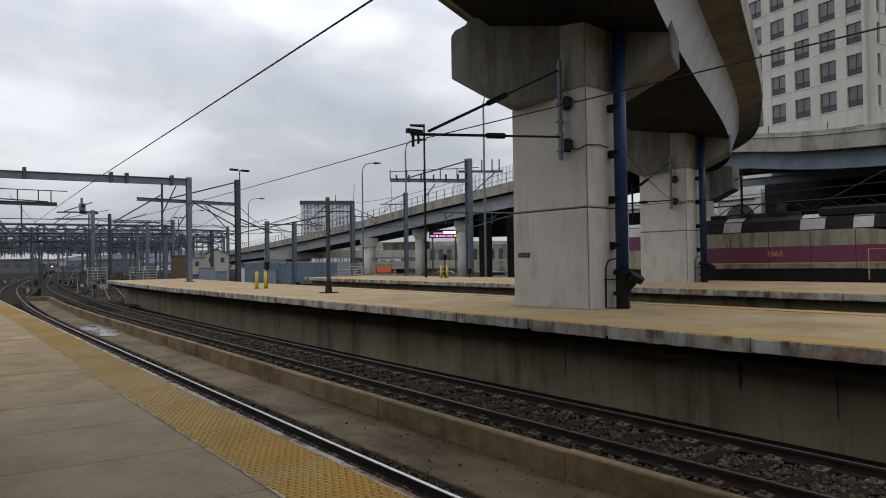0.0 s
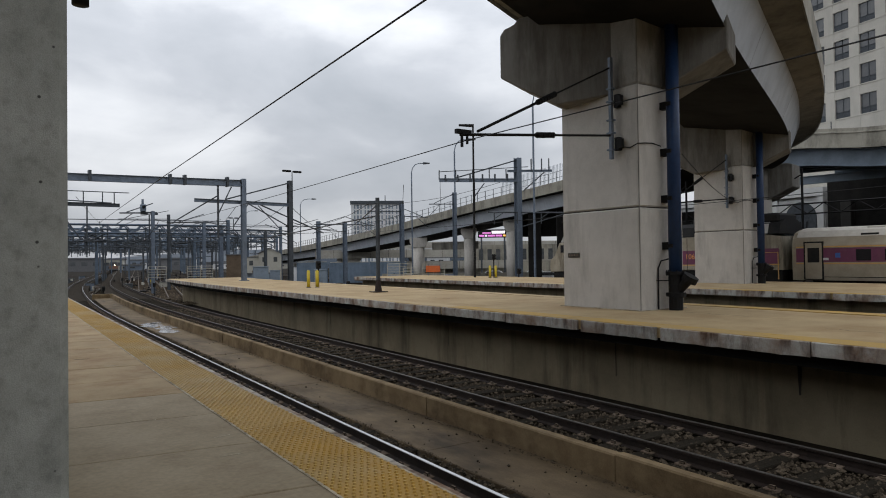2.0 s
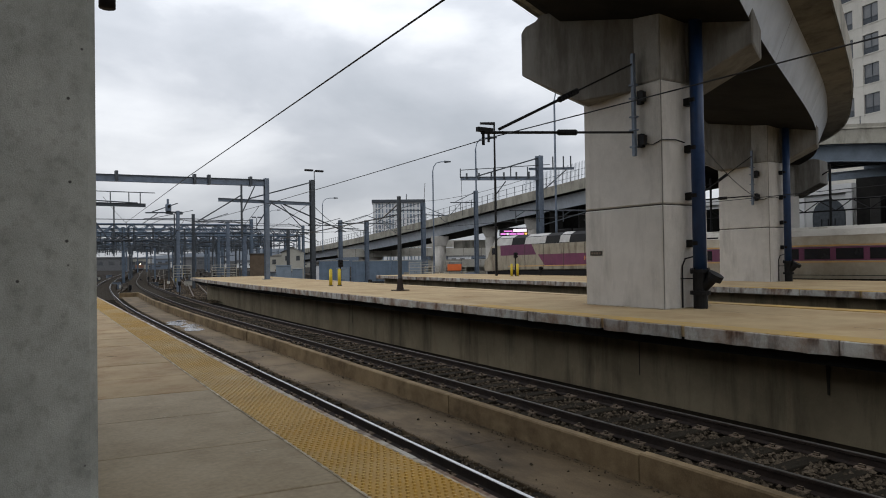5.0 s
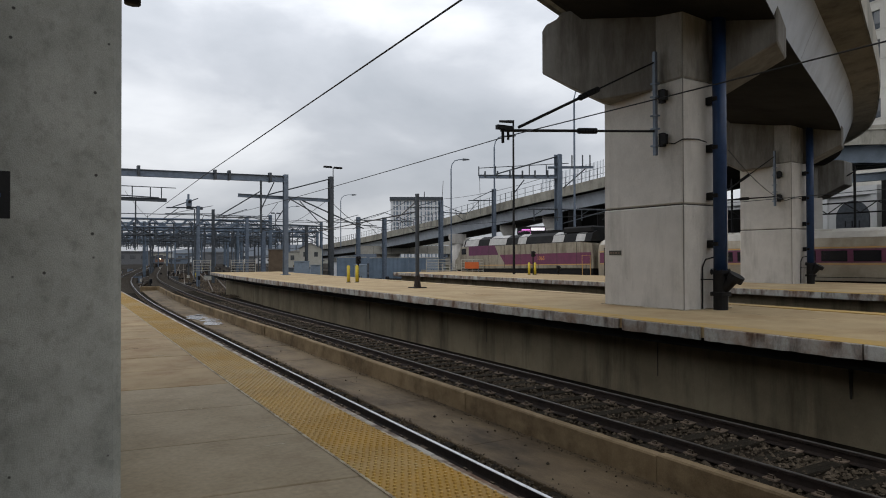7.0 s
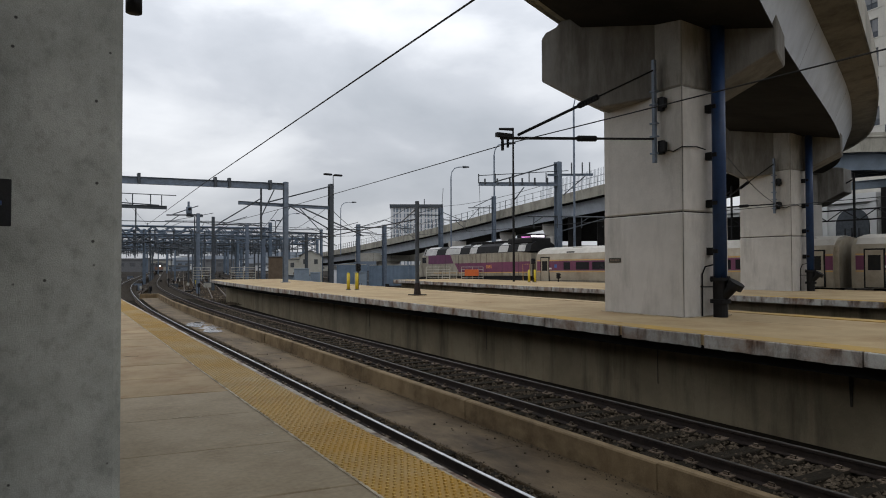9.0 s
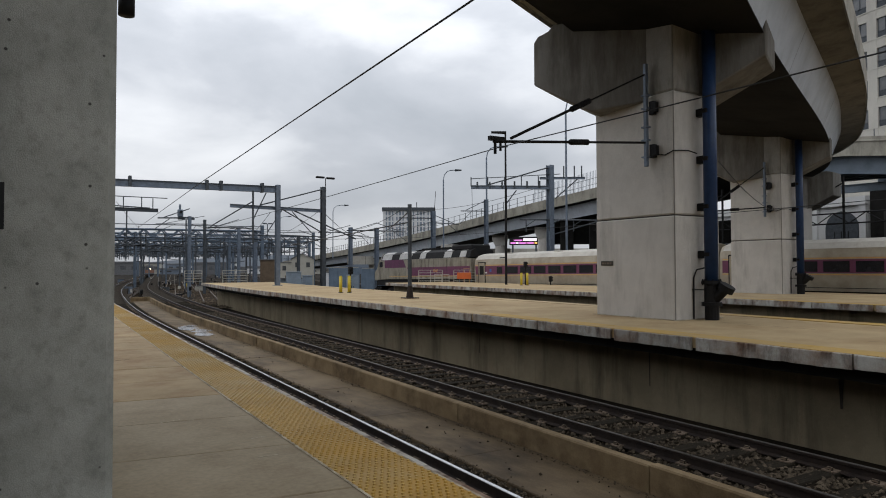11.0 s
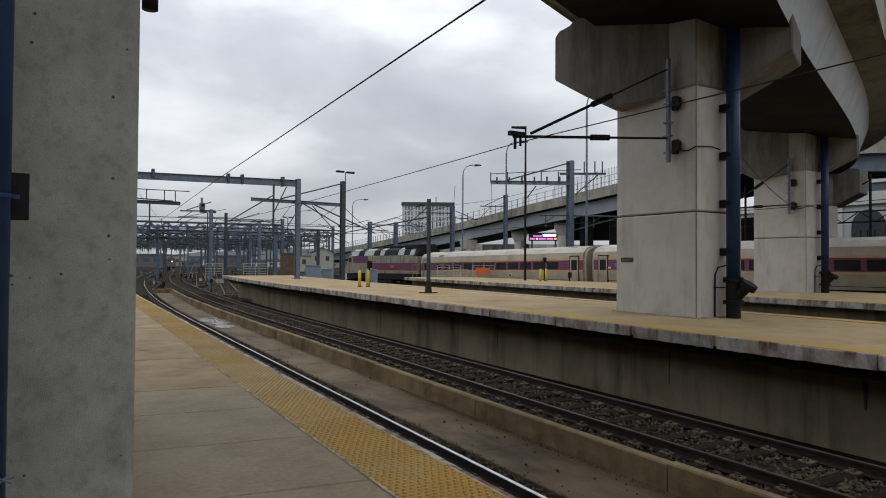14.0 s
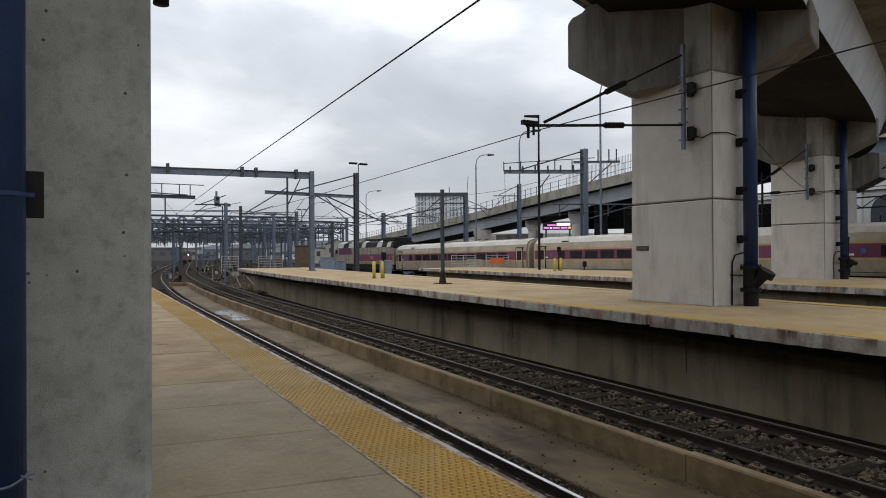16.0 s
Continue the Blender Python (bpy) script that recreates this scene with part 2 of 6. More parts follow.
M["white"] = mat("white_cladding", (0.66, 0.66, 0.66), (0.58, 0.58, 0.58), 0.7, scale=0.4, bump=0.02)
M["trainsilver"] = mat("dull_train_silver", (0.40, 0.35, 0.27), (0.31, 0.268, 0.20), 0.45, 0.35, scale=1.2, stain=(0.2, 0.15, 0.1), stain_amount=0.6, stain_scale=(1.5, 0.6, 0.5), bump=0.02)
M["trainroof"] = mat("pale_train_roof", (0.52, 0.49, 0.43), (0.42, 0.39, 0.34), 0.6, 0.1, scale=1.0, stain=(0.3, 0.25, 0.19), stain_amount=0.5, bump=0.02)
M["purple"] = mat("faded_purple_stripe", (0.149, 0.0323, 0.084), (0.119, 0.0281, 0.068), 0.5, scale=1.5, stain=(0.17, 0.085, 0.088), stain_amount=0.35, bump=0.02)
M["gold"] = mat("yellow_stripe", (0.62, 0.36, 0.10), (0.5, 0.3, 0.1), 0.5, scale=2, bump=0.02)
M["trainblack"] = mat("sooty_black_train_parts", (0.010, 0.010, 0.011), (0.02, 0.018, 0.016), 0.75, scale=3, bump=0.1, spec=0.2)
M["locotop"] = mat("black_loco_hood", (0.010, 0.010, 0.011), (0.02, 0.019, 0.018), 0.7, scale=2, bump=0.05, spec=0.2)
M["locored"] = mat("faded_red_cab_paint", (0.24, 0.055, 0.07), (0.19, 0.05, 0.06), 0.55, scale=2, bump=0.02)
M["numeral"] = mat("orange_numerals", (0.7, 0.30, 0.08), (0.6, 0.26, 0.07), 0.6, scale=3, bump=0)
M["orange"] = mat("orange_sign_board", (0.56, 0.12, 0.0225), (0.476, 0.0975, 0.0225), 0.6, scale=3, bump=0)
M["rail_white"] = mat("cream_handrail_paint", (0.39, 0.375, 0.323), (0.315, 0.3, 0.255), 0.6, scale=4, bump=0.05)
M["container"] = mat("faded_blue_container", (0.15, 0.20, 0.26), (0.115, 0.155, 0.2), 0.65, 0.1, scale=0.7, bump=0.05)
M["siding"] = mat("pale_house_siding", (0.42, 0.40, 0.34), (0.36, 0.34, 0.29), 0.85, scale=0.5, bump=0.05)
M["shingle"] = mat("grey_roof_shingle", (0.14, 0.14, 0.145), (0.1, 0.1, 0.1), 0.9, scale=2)
M["shed"] = mat("brown_shed_board", (0.13, 0.092, 0.058), (0.095, 0.066, 0.042), 0.9, scale=2)
M["cabinet"] = mat("grey_blue_cabinet", (0.23, 0.28, 0.33), (0.18, 0.22, 0.26), 0.6, scale=2, bump=0.03)
M["ground"] = mat("yard_ground", (0.0179, 0.0138, 0.00915), (0.0107, 0.00847, 0.0058), 0.97, scale=0.7, fine=8, bump=0.5, stain=(0.05, 0.039, 0.027), stain_amount=0.6, stain_scale=(0.4, 0.25, 0.4), spec=0.08)
# Pale base colour puts the reflected sky into the puddle itself.
M["water"] = mat("sky_pale_puddle_water", (0.45, 0.45, 0.46), (0.3, 0.3, 0.3), 0.12, scale=3, bump=0.0, spec=0.9)
M["joint"] = mat("dark_joint_filler", (0.05, 0.045, 0.038), (0.07, 0.06, 0.05), 0.95, scale=5, spec=0.2)
# Distance haze is mixed into this pale blue base colour.
M["hill"] = mat("haze_tinted_hill", (0.30, 0.335, 0.375), (0.25, 0.28, 0.32), 0.95, scale=0.02, bump=0)
M["carwhite"] = mat("white_car_paint", (0.6, 0.61, 0.62), (0.55, 0.55, 0.56), 0.3, scale=1, bump=0)
M["brick"] = mat("red_brown_brickwork", (0.24, 0.13, 0.09), (0.18, 0.10, 0.07), 0.9, scale=1.5)
M["signpink"] = glow("lit_sign_pink", (0.75, 0.22, 0.62), 0.75)
M["signwhite"] = glow("lit_sign_white", (0.95, 0.85, 0.95), 0.85)
M["signgold"] = glow("lit_sign_yellow", (1.0, 0.55, 0.12), 0.75)
M["headlight"] = glow("train_headlight", (1.0, 0.66, 0.40), 22.0)
M["plate"] = mat("dark_bronze_plate", (0.05, 0.045, 0.035), (0.07, 0.06, 0.045), 0.6, 0.3, scale=8)
M["blueplate"] = mat("blue_access_sticker", (0.05, 0.13, 0.4), None, 0.5, scale=5, bump=0)


# ---- mesh helpers ----
def link(name, bm, material, parent=None, label="", smooth=False):
    bmesh.ops.recalc_face_normals(bm, faces=bm.faces)
    me = bpy.data.meshes.new(name)
    bm.to_mesh(me)
    bm.free()
    for m in material if isinstance(material, (list, tuple)) else [material]:
        me.materials.append(m)
    if smooth:
        for p in me.polygons:
            p.use_smooth = True
    ob = new(name, me)
    if parent:
        ob.parent = parent
    if label:
        ob["label"] = label
    return ob


def part(name, bm, material, parent, label="", smooth=False):
    return link(name, bm, material, parent, label, smooth)


def group_at(name, label, category, group="", kind="", m=None):
    ob = new(name)
    if m is not None:
        ob.matrix_basis = m
    return tagged(ob, label, category, group, kind)


def bx(bm, x0, x1, y0, y1, z0, z1, bevel=0.0, mi=0, m=None):
    r = bmesh.ops.create_cube(bm, size=1)
    vs = r["verts"]
    for v in vs:
        v.co = Vector(((x0 + x1) / 2 + v.co.x * (x1 - x0), (y0 + y1) / 2 + v.co.y * (y1 - y0), (z0 + z1) / 2 + v.co.z * (z1 - z0)))
        if m is not None:
            v.co = m @ v.co
    fs = {f for v in vs for f in v.link_faces}
    for f in fs:
        f.material_index = mi
    if bevel:
        es = list({e_ for v in vs for e_ in v.link_edges})
        bmesh.ops.bevel(bm, geom=es, offset=bevel, segments=1, affect="EDGES")
    return bm


def box(x0, x1, y0, y1, z0, z1, bevel=0.0):
    return bx(bmesh.new(), x0, x1, y0, y1, z0, z1, bevel)


def rod(bm, a, b, r, n=8, r2=None, mi=0):
    a, b = Vector(a), Vector(b)
    d = b - a
    q = bmesh.ops.create_cone(bm, cap_ends=True, segments=n, radius1=r, radius2=r if r2 is None else r2, depth=d.length)
    m = Matrix.Translation((a + b) / 2) @ d.to_track_quat("Z", "Y").to_matrix().to_4x4()
    for v in q["verts"]:
        v.co = m @ v.co
    for f in {f for v in q["verts"] for f in v.link_faces}:
        f.material_index = mi
    return bm


def tube(bm, pts, r, n=6):
    """One bent round bar through the places."""
    P = [Vector(p) for p in pts]
    rings = []
    for i, p in enumerate(P):
        d = (P[min(i + 1, len(P) - 1)] - P[max(i - 1, 0)]).normalized()
        q = d.to_track_quat("Z", "Y").to_matrix()
        rings.append([bm.verts.new(p + q @ Vector((r * math.cos(k * 2 * math.pi / n), r * math.sin(k * 2 * math.pi / n), 0))) for k in range(n)])
    for a, b in zip(rings[:-1], rings[1:]):
        for i in range(n):
            bm.faces.new((a[i], a[(i + 1) % n], b[(i + 1) % n], b[i]))
    bm.faces.new(rings[0][::-1])
    bm.faces.new(rings[-1])
    return bm


def sweep(bm, frames_, section, closed=True, caps=True, mi=0):
    """A section of (side, up) pairs along frames of (place, side axis)."""
    rings = []
    for p, s in frames_:
        rings.append([bm.verts.new((p[0] + s[0] * u, p[1] + s[1] * u, p[2] + w)) for u, w in section])
    k = len(section)
    for a, b in zip(rings[:-1], rings[1:]):
        for i in range(k if closed else k - 1):
            f = bm.faces.new((a[i], a[(i + 1) % k], b[(i + 1) % k], b[i]))
            f.material_index = mi
    if caps and closed:
        bm.faces.new(rings[0])
        bm.faces.new(rings[-1][::-1])
    return bm


def prism(bm, poly, axis, a, b, mi=0):
    """A polygon of pairs pushed along an axis from a to b: axis y takes (x, z) pairs, x takes (y, z), z takes (x, y)."""
    def at(p, w):
        return {"y": (p[0], w, p[1]), "x": (w, p[0], p[1]), "z": (p[0], p[1], w)}[axis]
    r0, r1 = [bm.verts.new(at(p, a)) for p in poly], [bm.verts.new(at(p, b)) for p in poly]
    k = len(poly)
    fs = [bm.faces.new((r0[i], r0[(i + 1) % k], r1[(i + 1) % k], r1[i])) for i in range(k)]
    fs += [bm.faces.new(r0), bm.faces.new(r1[::-1])]
    for f in fs:
        f.material_index = mi
    return bm


# ---- the line of the tracks ----
SLOPE_Y = [-80, 5, 10, 30, 38, 50, 60, 75, 95, 118, 200, 700]
SLOPE_S = [0.055, 0.055, 0.065, 0.065, 0.08, 0.11, 0.125, 0.14, 0.175, 0.2, 0.2, 0.2]
GRID = np.linspace(-80, 700, 3121)
BEND = np.cumsum(np.interp(GRID, SLOPE_Y, SLOPE_S)) * (GRID[1] - GRID[0])
BEND -= np.interp(5.45, GRID, BEND)


def c(y):
    return float(np.interp(y, GRID, BEND))


def cs(y):
    return float(np.interp(y, SLOPE_Y, SLOPE_S))


def along(off, y0, y1, step, z=0.0, bulge=0.0):
    """Places along the tracks at a sideways distance, with their sideways axes."""
    n = max(2, int(abs(y1 - y0) / step) + 1)
    res = []
    for y in np.linspace(y0, y1, n):
        s = cs(y)
        k = 1 / math.hypot(1, s)
        res.append(((off + c(y), float(y), z), (k, -s * k, 0)))
    return res


def on(off, y, z=0.0):
    return (off + c(y), y, z)


def turn(y):
    return -math.degrees(math.atan(cs(y)))


# the yard falls away gently beyond the platforms
def drop(y):
    return float(np.interp(y, [15, 35, 48, 62, 80, 100], [0, 0.14, 0.34, 0.56, 0.70, 0.74]))


def gz(y):
    return BED_Z - drop(y)


RAIL_Z, BED_Z = -1.22, -1.42


# ---- ground, tracks, platforms ----
g = bmesh.new()
bmesh.ops.create_grid(g, x_segments=60, y_segments=60, size=1)
for v in g.verts:
    v.co.x, v.co.y = math.copysign(abs(v.co.x) ** 2.2, v.co.x) * 2500, math.copysign(abs(v.co.y) ** 2.2, v.co.y) * 2500
    v.co.z = gz(v.co.y) - 0.02 if not (1.0 < v.co.x < 34 and -45 < v.co.y < 58) else -2.0
tagged(link("ground", g, M["ground"]), "brown rail yard ground of old ballast and dirt", "ground", kind="structure")

EDGE_IN, EDGE_OUT = 2.03, 2.60
RAIL_A, RAIL_B, RAIL_C = 5.0, 8.07, 9.56
OPP = 11.25


def platform_block(name, label, o0, o1, y0, y1, top, material, wall_in=(0.0, 0.0), thick=0.32):
    """A platform: a deck that oversails a wall on each open side."""
    root = group_at(name, label, "platform", kind="structure")
    deck = sweep(bmesh.new(), along(0, y0, y1, 2.0, top), [(o0, 0), (o1, 0), (o1, -thick), (o0, -thick)])
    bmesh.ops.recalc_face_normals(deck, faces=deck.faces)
    # Downward faces take the near-black tone, so deck shade is in the colour.
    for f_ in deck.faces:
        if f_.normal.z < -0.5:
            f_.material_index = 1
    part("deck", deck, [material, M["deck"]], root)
    w0, w1 = o0 + wall_in[0], o1 - wall_in[1]
    part("wall", sweep(bmesh.new(), along(0, y0, y1 - 0.3, 2.0, top - thick), [(w0, 0), (w1, 0), (w1, -2.05 - top + thick), (w0, -2.05 - top + thick)]), M["wallc"], root)
    return root


near = platform_block("platform_near", "worn concrete platform with a yellow tactile edge", -9, EDGE_OUT + 0.06, -30, 46, -0.07, M["joint"], (0, 0.45))
mid = platform_block("platform_mid", "sandy concrete island platform with a rusty steel edge", OPP, OPP + 6.3, -30, 64, 0, M["slab_far"], (1.35, 0.9), 0.2)
# Added dark beam: stands in for the shade below the platform edge.
part("edge_shade_beam", sweep(bmesh.new(), along(0, -30, 63.6, 2.0, 0), [(OPP + 0.3, -0.205), (OPP + 0.62, -0.205), (OPP + 0.62, -0.5), (OPP + 0.3, -0.46)]), M["deck"], mid, "added dark beam in place of shade under the platform edge")
far = group_at("platform_far", "sandy concrete island platform carrying the second viaduct column", "platform", kind="structure")
FAR_IN = OPP + 14.3


def wide_strip(y0, y1, inset, z0, z1):
    """A slab between the curving near edge and the straight edge beside the train."""
    b = bmesh.new()
    rows_ = []
    for y in np.linspace(y0, y1, 40):
        a_, e_ = FAR_IN + c(y) + inset, 36.0 - inset
        rows_.append([b.verts.new((x, y, z)) for x, z in ((a_, z0), (e_, z0), (e_, z1), (a_, z1))])
    for r0, r1 in zip(rows_[:-1], rows_[1:]):
        for k in range(4):
            b.faces.new((r0[k], r0[(k + 1) % 4], r1[(k + 1) % 4], r1[k]))
    b.faces.new(rows_[0])
    b.faces.new(rows_[-1][::-1])
    return b


part("deck", wide_strip(-30, 51.5, 0.06, -0.2, 0.0), M["slab_far"], far)
part("wall", wide_strip(-30, 51.2, 0.7, -2.05, -0.2), M["wallc"], far)


def rail_bar(name, off, y0, y1, head, label):
    root = group_at(name, label, "rail", "running rails", "structure")
    fr = along(off, y0, y1, 1.2, RAIL_Z)
    part("rail_body", sweep(bmesh.new(), fr, [(-0.036, -0.004), (-0.036, -0.035), (-0.009, -0.045), (-0.009, -0.13), (-0.07, -0.15), (-0.07, -0.165), (0.07, -0.165), (0.07, -0.15), (0.009, -0.13), (0.009, -0.045), (0.036, -0.035), (0.036, -0.004)]), M["rail"], root)
    part("rail_head", sweep(bmesh.new(), fr, [(-0.026, 0.004), (-0.03, -0.003), (0.018, -0.003), (0.014, 0.004)]), head, root)
    return root


rail_bar("rail", RAIL_A - 1.435, -30, 330, M["railtop"], "polished steel rail under the platform edge")
rail_bar("rail", RAIL_A, -30, 330, M["railtop"], "bright polished steel rail beside the concrete walkway")
rail_bar("rail", RAIL_B, -30, 330, M["railtop2"], "dull brown steel rail on sleepers")
rail_bar("rail", RAIL_C, -30, 330, M["railtop2"], "dull brown steel rail beside the platform wall")
for off in (OPP + 7.6, OPP + 9.03, OPP + 11.6, OPP + 13.0):
    rail_bar("rail", off, -30, 250, M["railtop2"], "brown steel rail between the island platforms")


def tx(y):
    """Middle of the train track, which bears slightly to the west."""
    return 38.2 - 0.035 * (y - 40)


for off in (-0.72, 0.72):
    root = group_at("rail", "dark steel rail under the passing train", "rail", "running rails", "structure")
    path_ = [((tx(y) + off, y, RAIL_Z - drop(y)), (1, 0, 0)) for y in (-60, 0, 15, 25, 35, 41, 48, 55, 62, 70, 80, 90, 100, 330)]
    part("rail_body", sweep(bmesh.new(), path_, [(-0.035, 0), (0.035, 0), (0.07, -0.165), (-0.07, -0.165)]), M["rail"], root)
bed_ = [((tx(y), y, gz(y)), (1, 0, 0)) for y in (-60, 0, 15, 25, 35, 41, 48, 55, 62, 70, 80, 90, 100, 330)]
tagged(link("ballast_bed", sweep(bmesh.new(), bed_, [(-1.9, -0.6), (-1.6, 0.03), (1.6, 0.03), (2.2, -0.6)]), M["ballast"]), "dark ballast under the train track", "ballast", kind="structure")

# ballast beds as uneven strips
for o0, o1, lab in ((EDGE_OUT - 0.3, 5.5, "dark oily ballast under the nearest track"), (6.78, 10.02, "brown ballast between kerb and platform wall"), (OPP + 6.5, OPP + 14.2, "dark ballast between the island platforms")):
    b = bmesh.new()
    n0 = along(0, -8, 120, 0.4, RAIL_Z - 0.205) + along(0, 125, 330, 6, RAIL_Z - 0.205)
    w = np.linspace(o0, o1, 16)
    rows_ = [[b.verts.new((p[0] + s[0] * u, p[1] + s[1] * u, p[2] + noise.noise((p[0] + u * 2.3, p[1] * 1.7, 3)) * 0.03)) for u in w] for p, s in n0]
    for r0, r1 in zip(rows_[:-1], rows_[1:]):
        for i in range(len(w) - 1):
            b.faces.new((r0[i], r0[i + 1], r1[i + 1], r1[i]))
    for r0, r1 in zip(rows_[:-1], rows_[1:]):
        for i in (0, len(w) - 1):
            b.faces.new((r0[i], r1[i], b.verts.new((r1[i].co.x, r1[i].co.y, -2.05)), b.verts.new((r0[i].co.x, r0[i].co.y, -2.05))))
    tagged(link("ballast_bed", b, M["ballast"]), lab, "ballast", kind="structure")


def stones(name, label, spans, count, y0, y1, z, rmin, rmax, seed, material):
    """Loose stones as one piece of real geometry."""
    rng = np.random.default_rng(seed)
    base = np.array([(1, 0, 0), (-1, 0, 0), (0, 1, 0), (0, -1, 0), (0, 0, 0.8), (0, 0, -0.8)], float)
    tri = np.array([(0, 2, 4), (2, 1, 4), (1, 3, 4), (3, 0, 4), (2, 0, 5), (1, 2, 5), (3, 1, 5), (0, 3, 5)])
    vs, fs = [], []
    tot = sum(b - a for a, b in spans)
    for k in range(count):
        u = rng.random() * tot
        for a, b in spans:
            if u < b - a:
                off = a + u
                break
            u -= b - a
        y = y0 + (y1 - y0) * rng.random() ** 1.7
        r = rmin + (rmax - rmin) * rng.random() ** 2
        th = rng.random() * 6.3
        rot_ = np.array([[math.cos(th), -math.sin(th), 0], [math.sin(th), math.cos(th), 0], [0, 0, 1]])
        p = (base * r * rng.uniform(0.6, 1.3, (6, 3))) @ rot_.T + np.array((off + c(y), y, (z(y) if callable(z) else z) + r * 0.35))
        fs.extend((tri + len(vs)).tolist())
        vs.extend(p.tolist())
    me = bpy.data.meshes.new(name)
    me.from_pydata(vs, [], fs)
    me.materials.append(material)
    tagged(new(name, me), label, "stones", kind="stuff")


stones("ballast_stones", "loose brown ballast stones beside and between the rails", [(5.08, 5.42), (6.9, 7.98), (8.16, 9.46), (9.64, 10.0)], 22000, 0.5, 42, RAIL_Z - 0.178, 0.016, 0.05, 4, M["stone"])

# sleepers with their plates
track = group_at("railway_track", "weathered timber sleepers with rusty plates in ballast", "track", kind="structure")


def sleeper_mesh(length, gauge):
    b = bmesh.new()
    bx(b, -length / 2, length / 2, -0.115, 0.115, -0.16, 0.0, 0.012)
    for s in (-1, 1):
        bx(b, s * gauge / 2 - 0.16, s * gauge / 2 + 0.16, -0.09, 0.09, 0.0, 0.018, 0, 1)
        for dx in (-0.11, 0.11):
            bx(b, s * gauge / 2 + dx - 0.022, s * gauge / 2 + dx + 0.022, -0.05, 0.05, 0.018, 0.06, 0.01, 1)
    bmesh.ops.recalc_face_normals(b, faces=b.faces)
    me = bpy.data.meshes.new("sleeper")
    b.to_mesh(me)
    b.free()
    me.materials.append(M["sleeper"])
    me.materials.append(M["clip"])
    return me


SLEEPER = sleeper_mesh(2.5, 1.43)
rs = random.Random(5)
for i in range(96):
    y = -1.5 + i * 0.61
    for off in ((RAIL_B + RAIL_C) / 2, RAIL_A - 0.717):
        ob = new("sleeper", SLEEPER)
        ob.parent = track
        ob.matrix_basis = pose(off + c(y) + rs.uniform(-0.03, 0.03), y, RAIL_Z - 0.15 + rs.uniform(-0.008, 0.008), 0, 0, turn(y) + rs.uniform(-1.2, 1.2))

# concrete walkway and kerb between the tracks
walkway = group_at("walkway", "damp stained concrete walkway slabs between the tracks", "walkway", kind="structure")
kerb = group_at("track_kerb", "low brown concrete kerb wall between the tracks", "kerb", kind="structure")


def strip_piece(name, root, o0, o1, y0, y1, z0, z1, material, bevel=0.0):
    b = sweep(bmesh.new(), along(0, y0, y1, 1.0, 0), [(o0, z1 - bevel), (o0 + bevel, z1), (o1 - bevel, z1), (o1, z1 - bevel), (o1, z0), (o0, z0)])
    return part(name, b, material, root)


for i in range(22):
    y = -7.0 + i * 3.05
    strip_piece("slab", walkway, 5.44, 6.64, y, y + 3.03, -1.6, -1.345 + rs.uniform(-0.006, 0.006), M["ditch"], 0.012)
for i in range(15):
    y = -7.5 + i * 4.4
    strip_piece("kerb_block", kerb, 6.62 + rs.uniform(-0.012, 0.012), 6.78, y, y + 4.38, -1.6, -1.0 + rs.uniform(-0.012, 0.012), M["kerb"], 0.02)
for px_, py_, rx_, ry_ in ((0.0, 28.2, 0.38, 0.8), (0.2, 29.9, 0.4, 0.7), (-0.05, 31.6, 0.42, 0.9), (0.3, 32.7, 0.28, 0.5)):
    b = bmesh.new()
    k = 26
    vs_ = []
    for j in range(k):
        a = j / k * 6.283
        r = 1 + 0.75 * noise.noise((math.cos(a) * 1.6 + py_ * 3, math.sin(a) * 1.6, 0))
        y = py_ + math.sin(a) * ry_ * r
        vs_.append(b.verts.new((5.95 + px_ + c(y) + math.cos(a) * rx_ * r, y, -1.337)))
    b.faces.new(vs_)
    tagged(link("puddle", b, M["water"]), "shallow rain puddle on the concrete walkway", "puddle", kind="structure")

# near platform: slabs and tactile tiles
for i in range(44):
    y = -4.48 + i * 1.22
    for o0, o1 in ((-1.9, -0.03), (-0.02, EDGE_IN - 0.012)):
        b = bmesh.new()
        sk = -0.19
        q = [(o0, y), (o1, y), (o1, y + 1.207), (o0, y + 1.207)]
        q = [(u + c(v), v + sk * (u - 1.0)) for u, v in q]
        prism(b, q, "z", -0.075, rs.uniform(-0.002, 0.002))
        bmesh.ops.bevel(b, geom=[e_ for e_ in b.edges if abs(e_.verts[0].co.z) < 0.01 and abs(e_.verts[1].co.z) < 0.01], offset=0.006, segments=1, affect="EDGES")
        part("slab", b, M["slab_grey"] if 2.5 < y < 6.7 else M["slab"], near)

# the rest of the platform paving, behind and beside
rs2 = random.Random(61)
for i in range(50):
    y = -13.02 + i * 1.22
    for o0, o1 in ((-5.68, -3.81), (-3.79, -1.92), (-1.9, -0.03), (-0.02, EDGE_IN - 0.012)):
        if o0 > -1.91 and i > 6:
            continue
        q = [(u + c(v), v - 0.19 * (u - 1.0)) for u, v in ((o0, y), (o1, y), (o1, y + 1.207), (o0, y + 1.207))]
        part("slab", prism(bmesh.new(), q, "z", -0.075, rs2.uniform(-0.002, 0.002)), M["slab"], near)
for i in range(6):
    y = -4.2 - (i + 1) * 1.215
    strip_piece("plain_tile", near, EDGE_IN + 0.006, EDGE_OUT - 0.014, y, y + 1.205, -0.06, 0.004, M["yellow"])


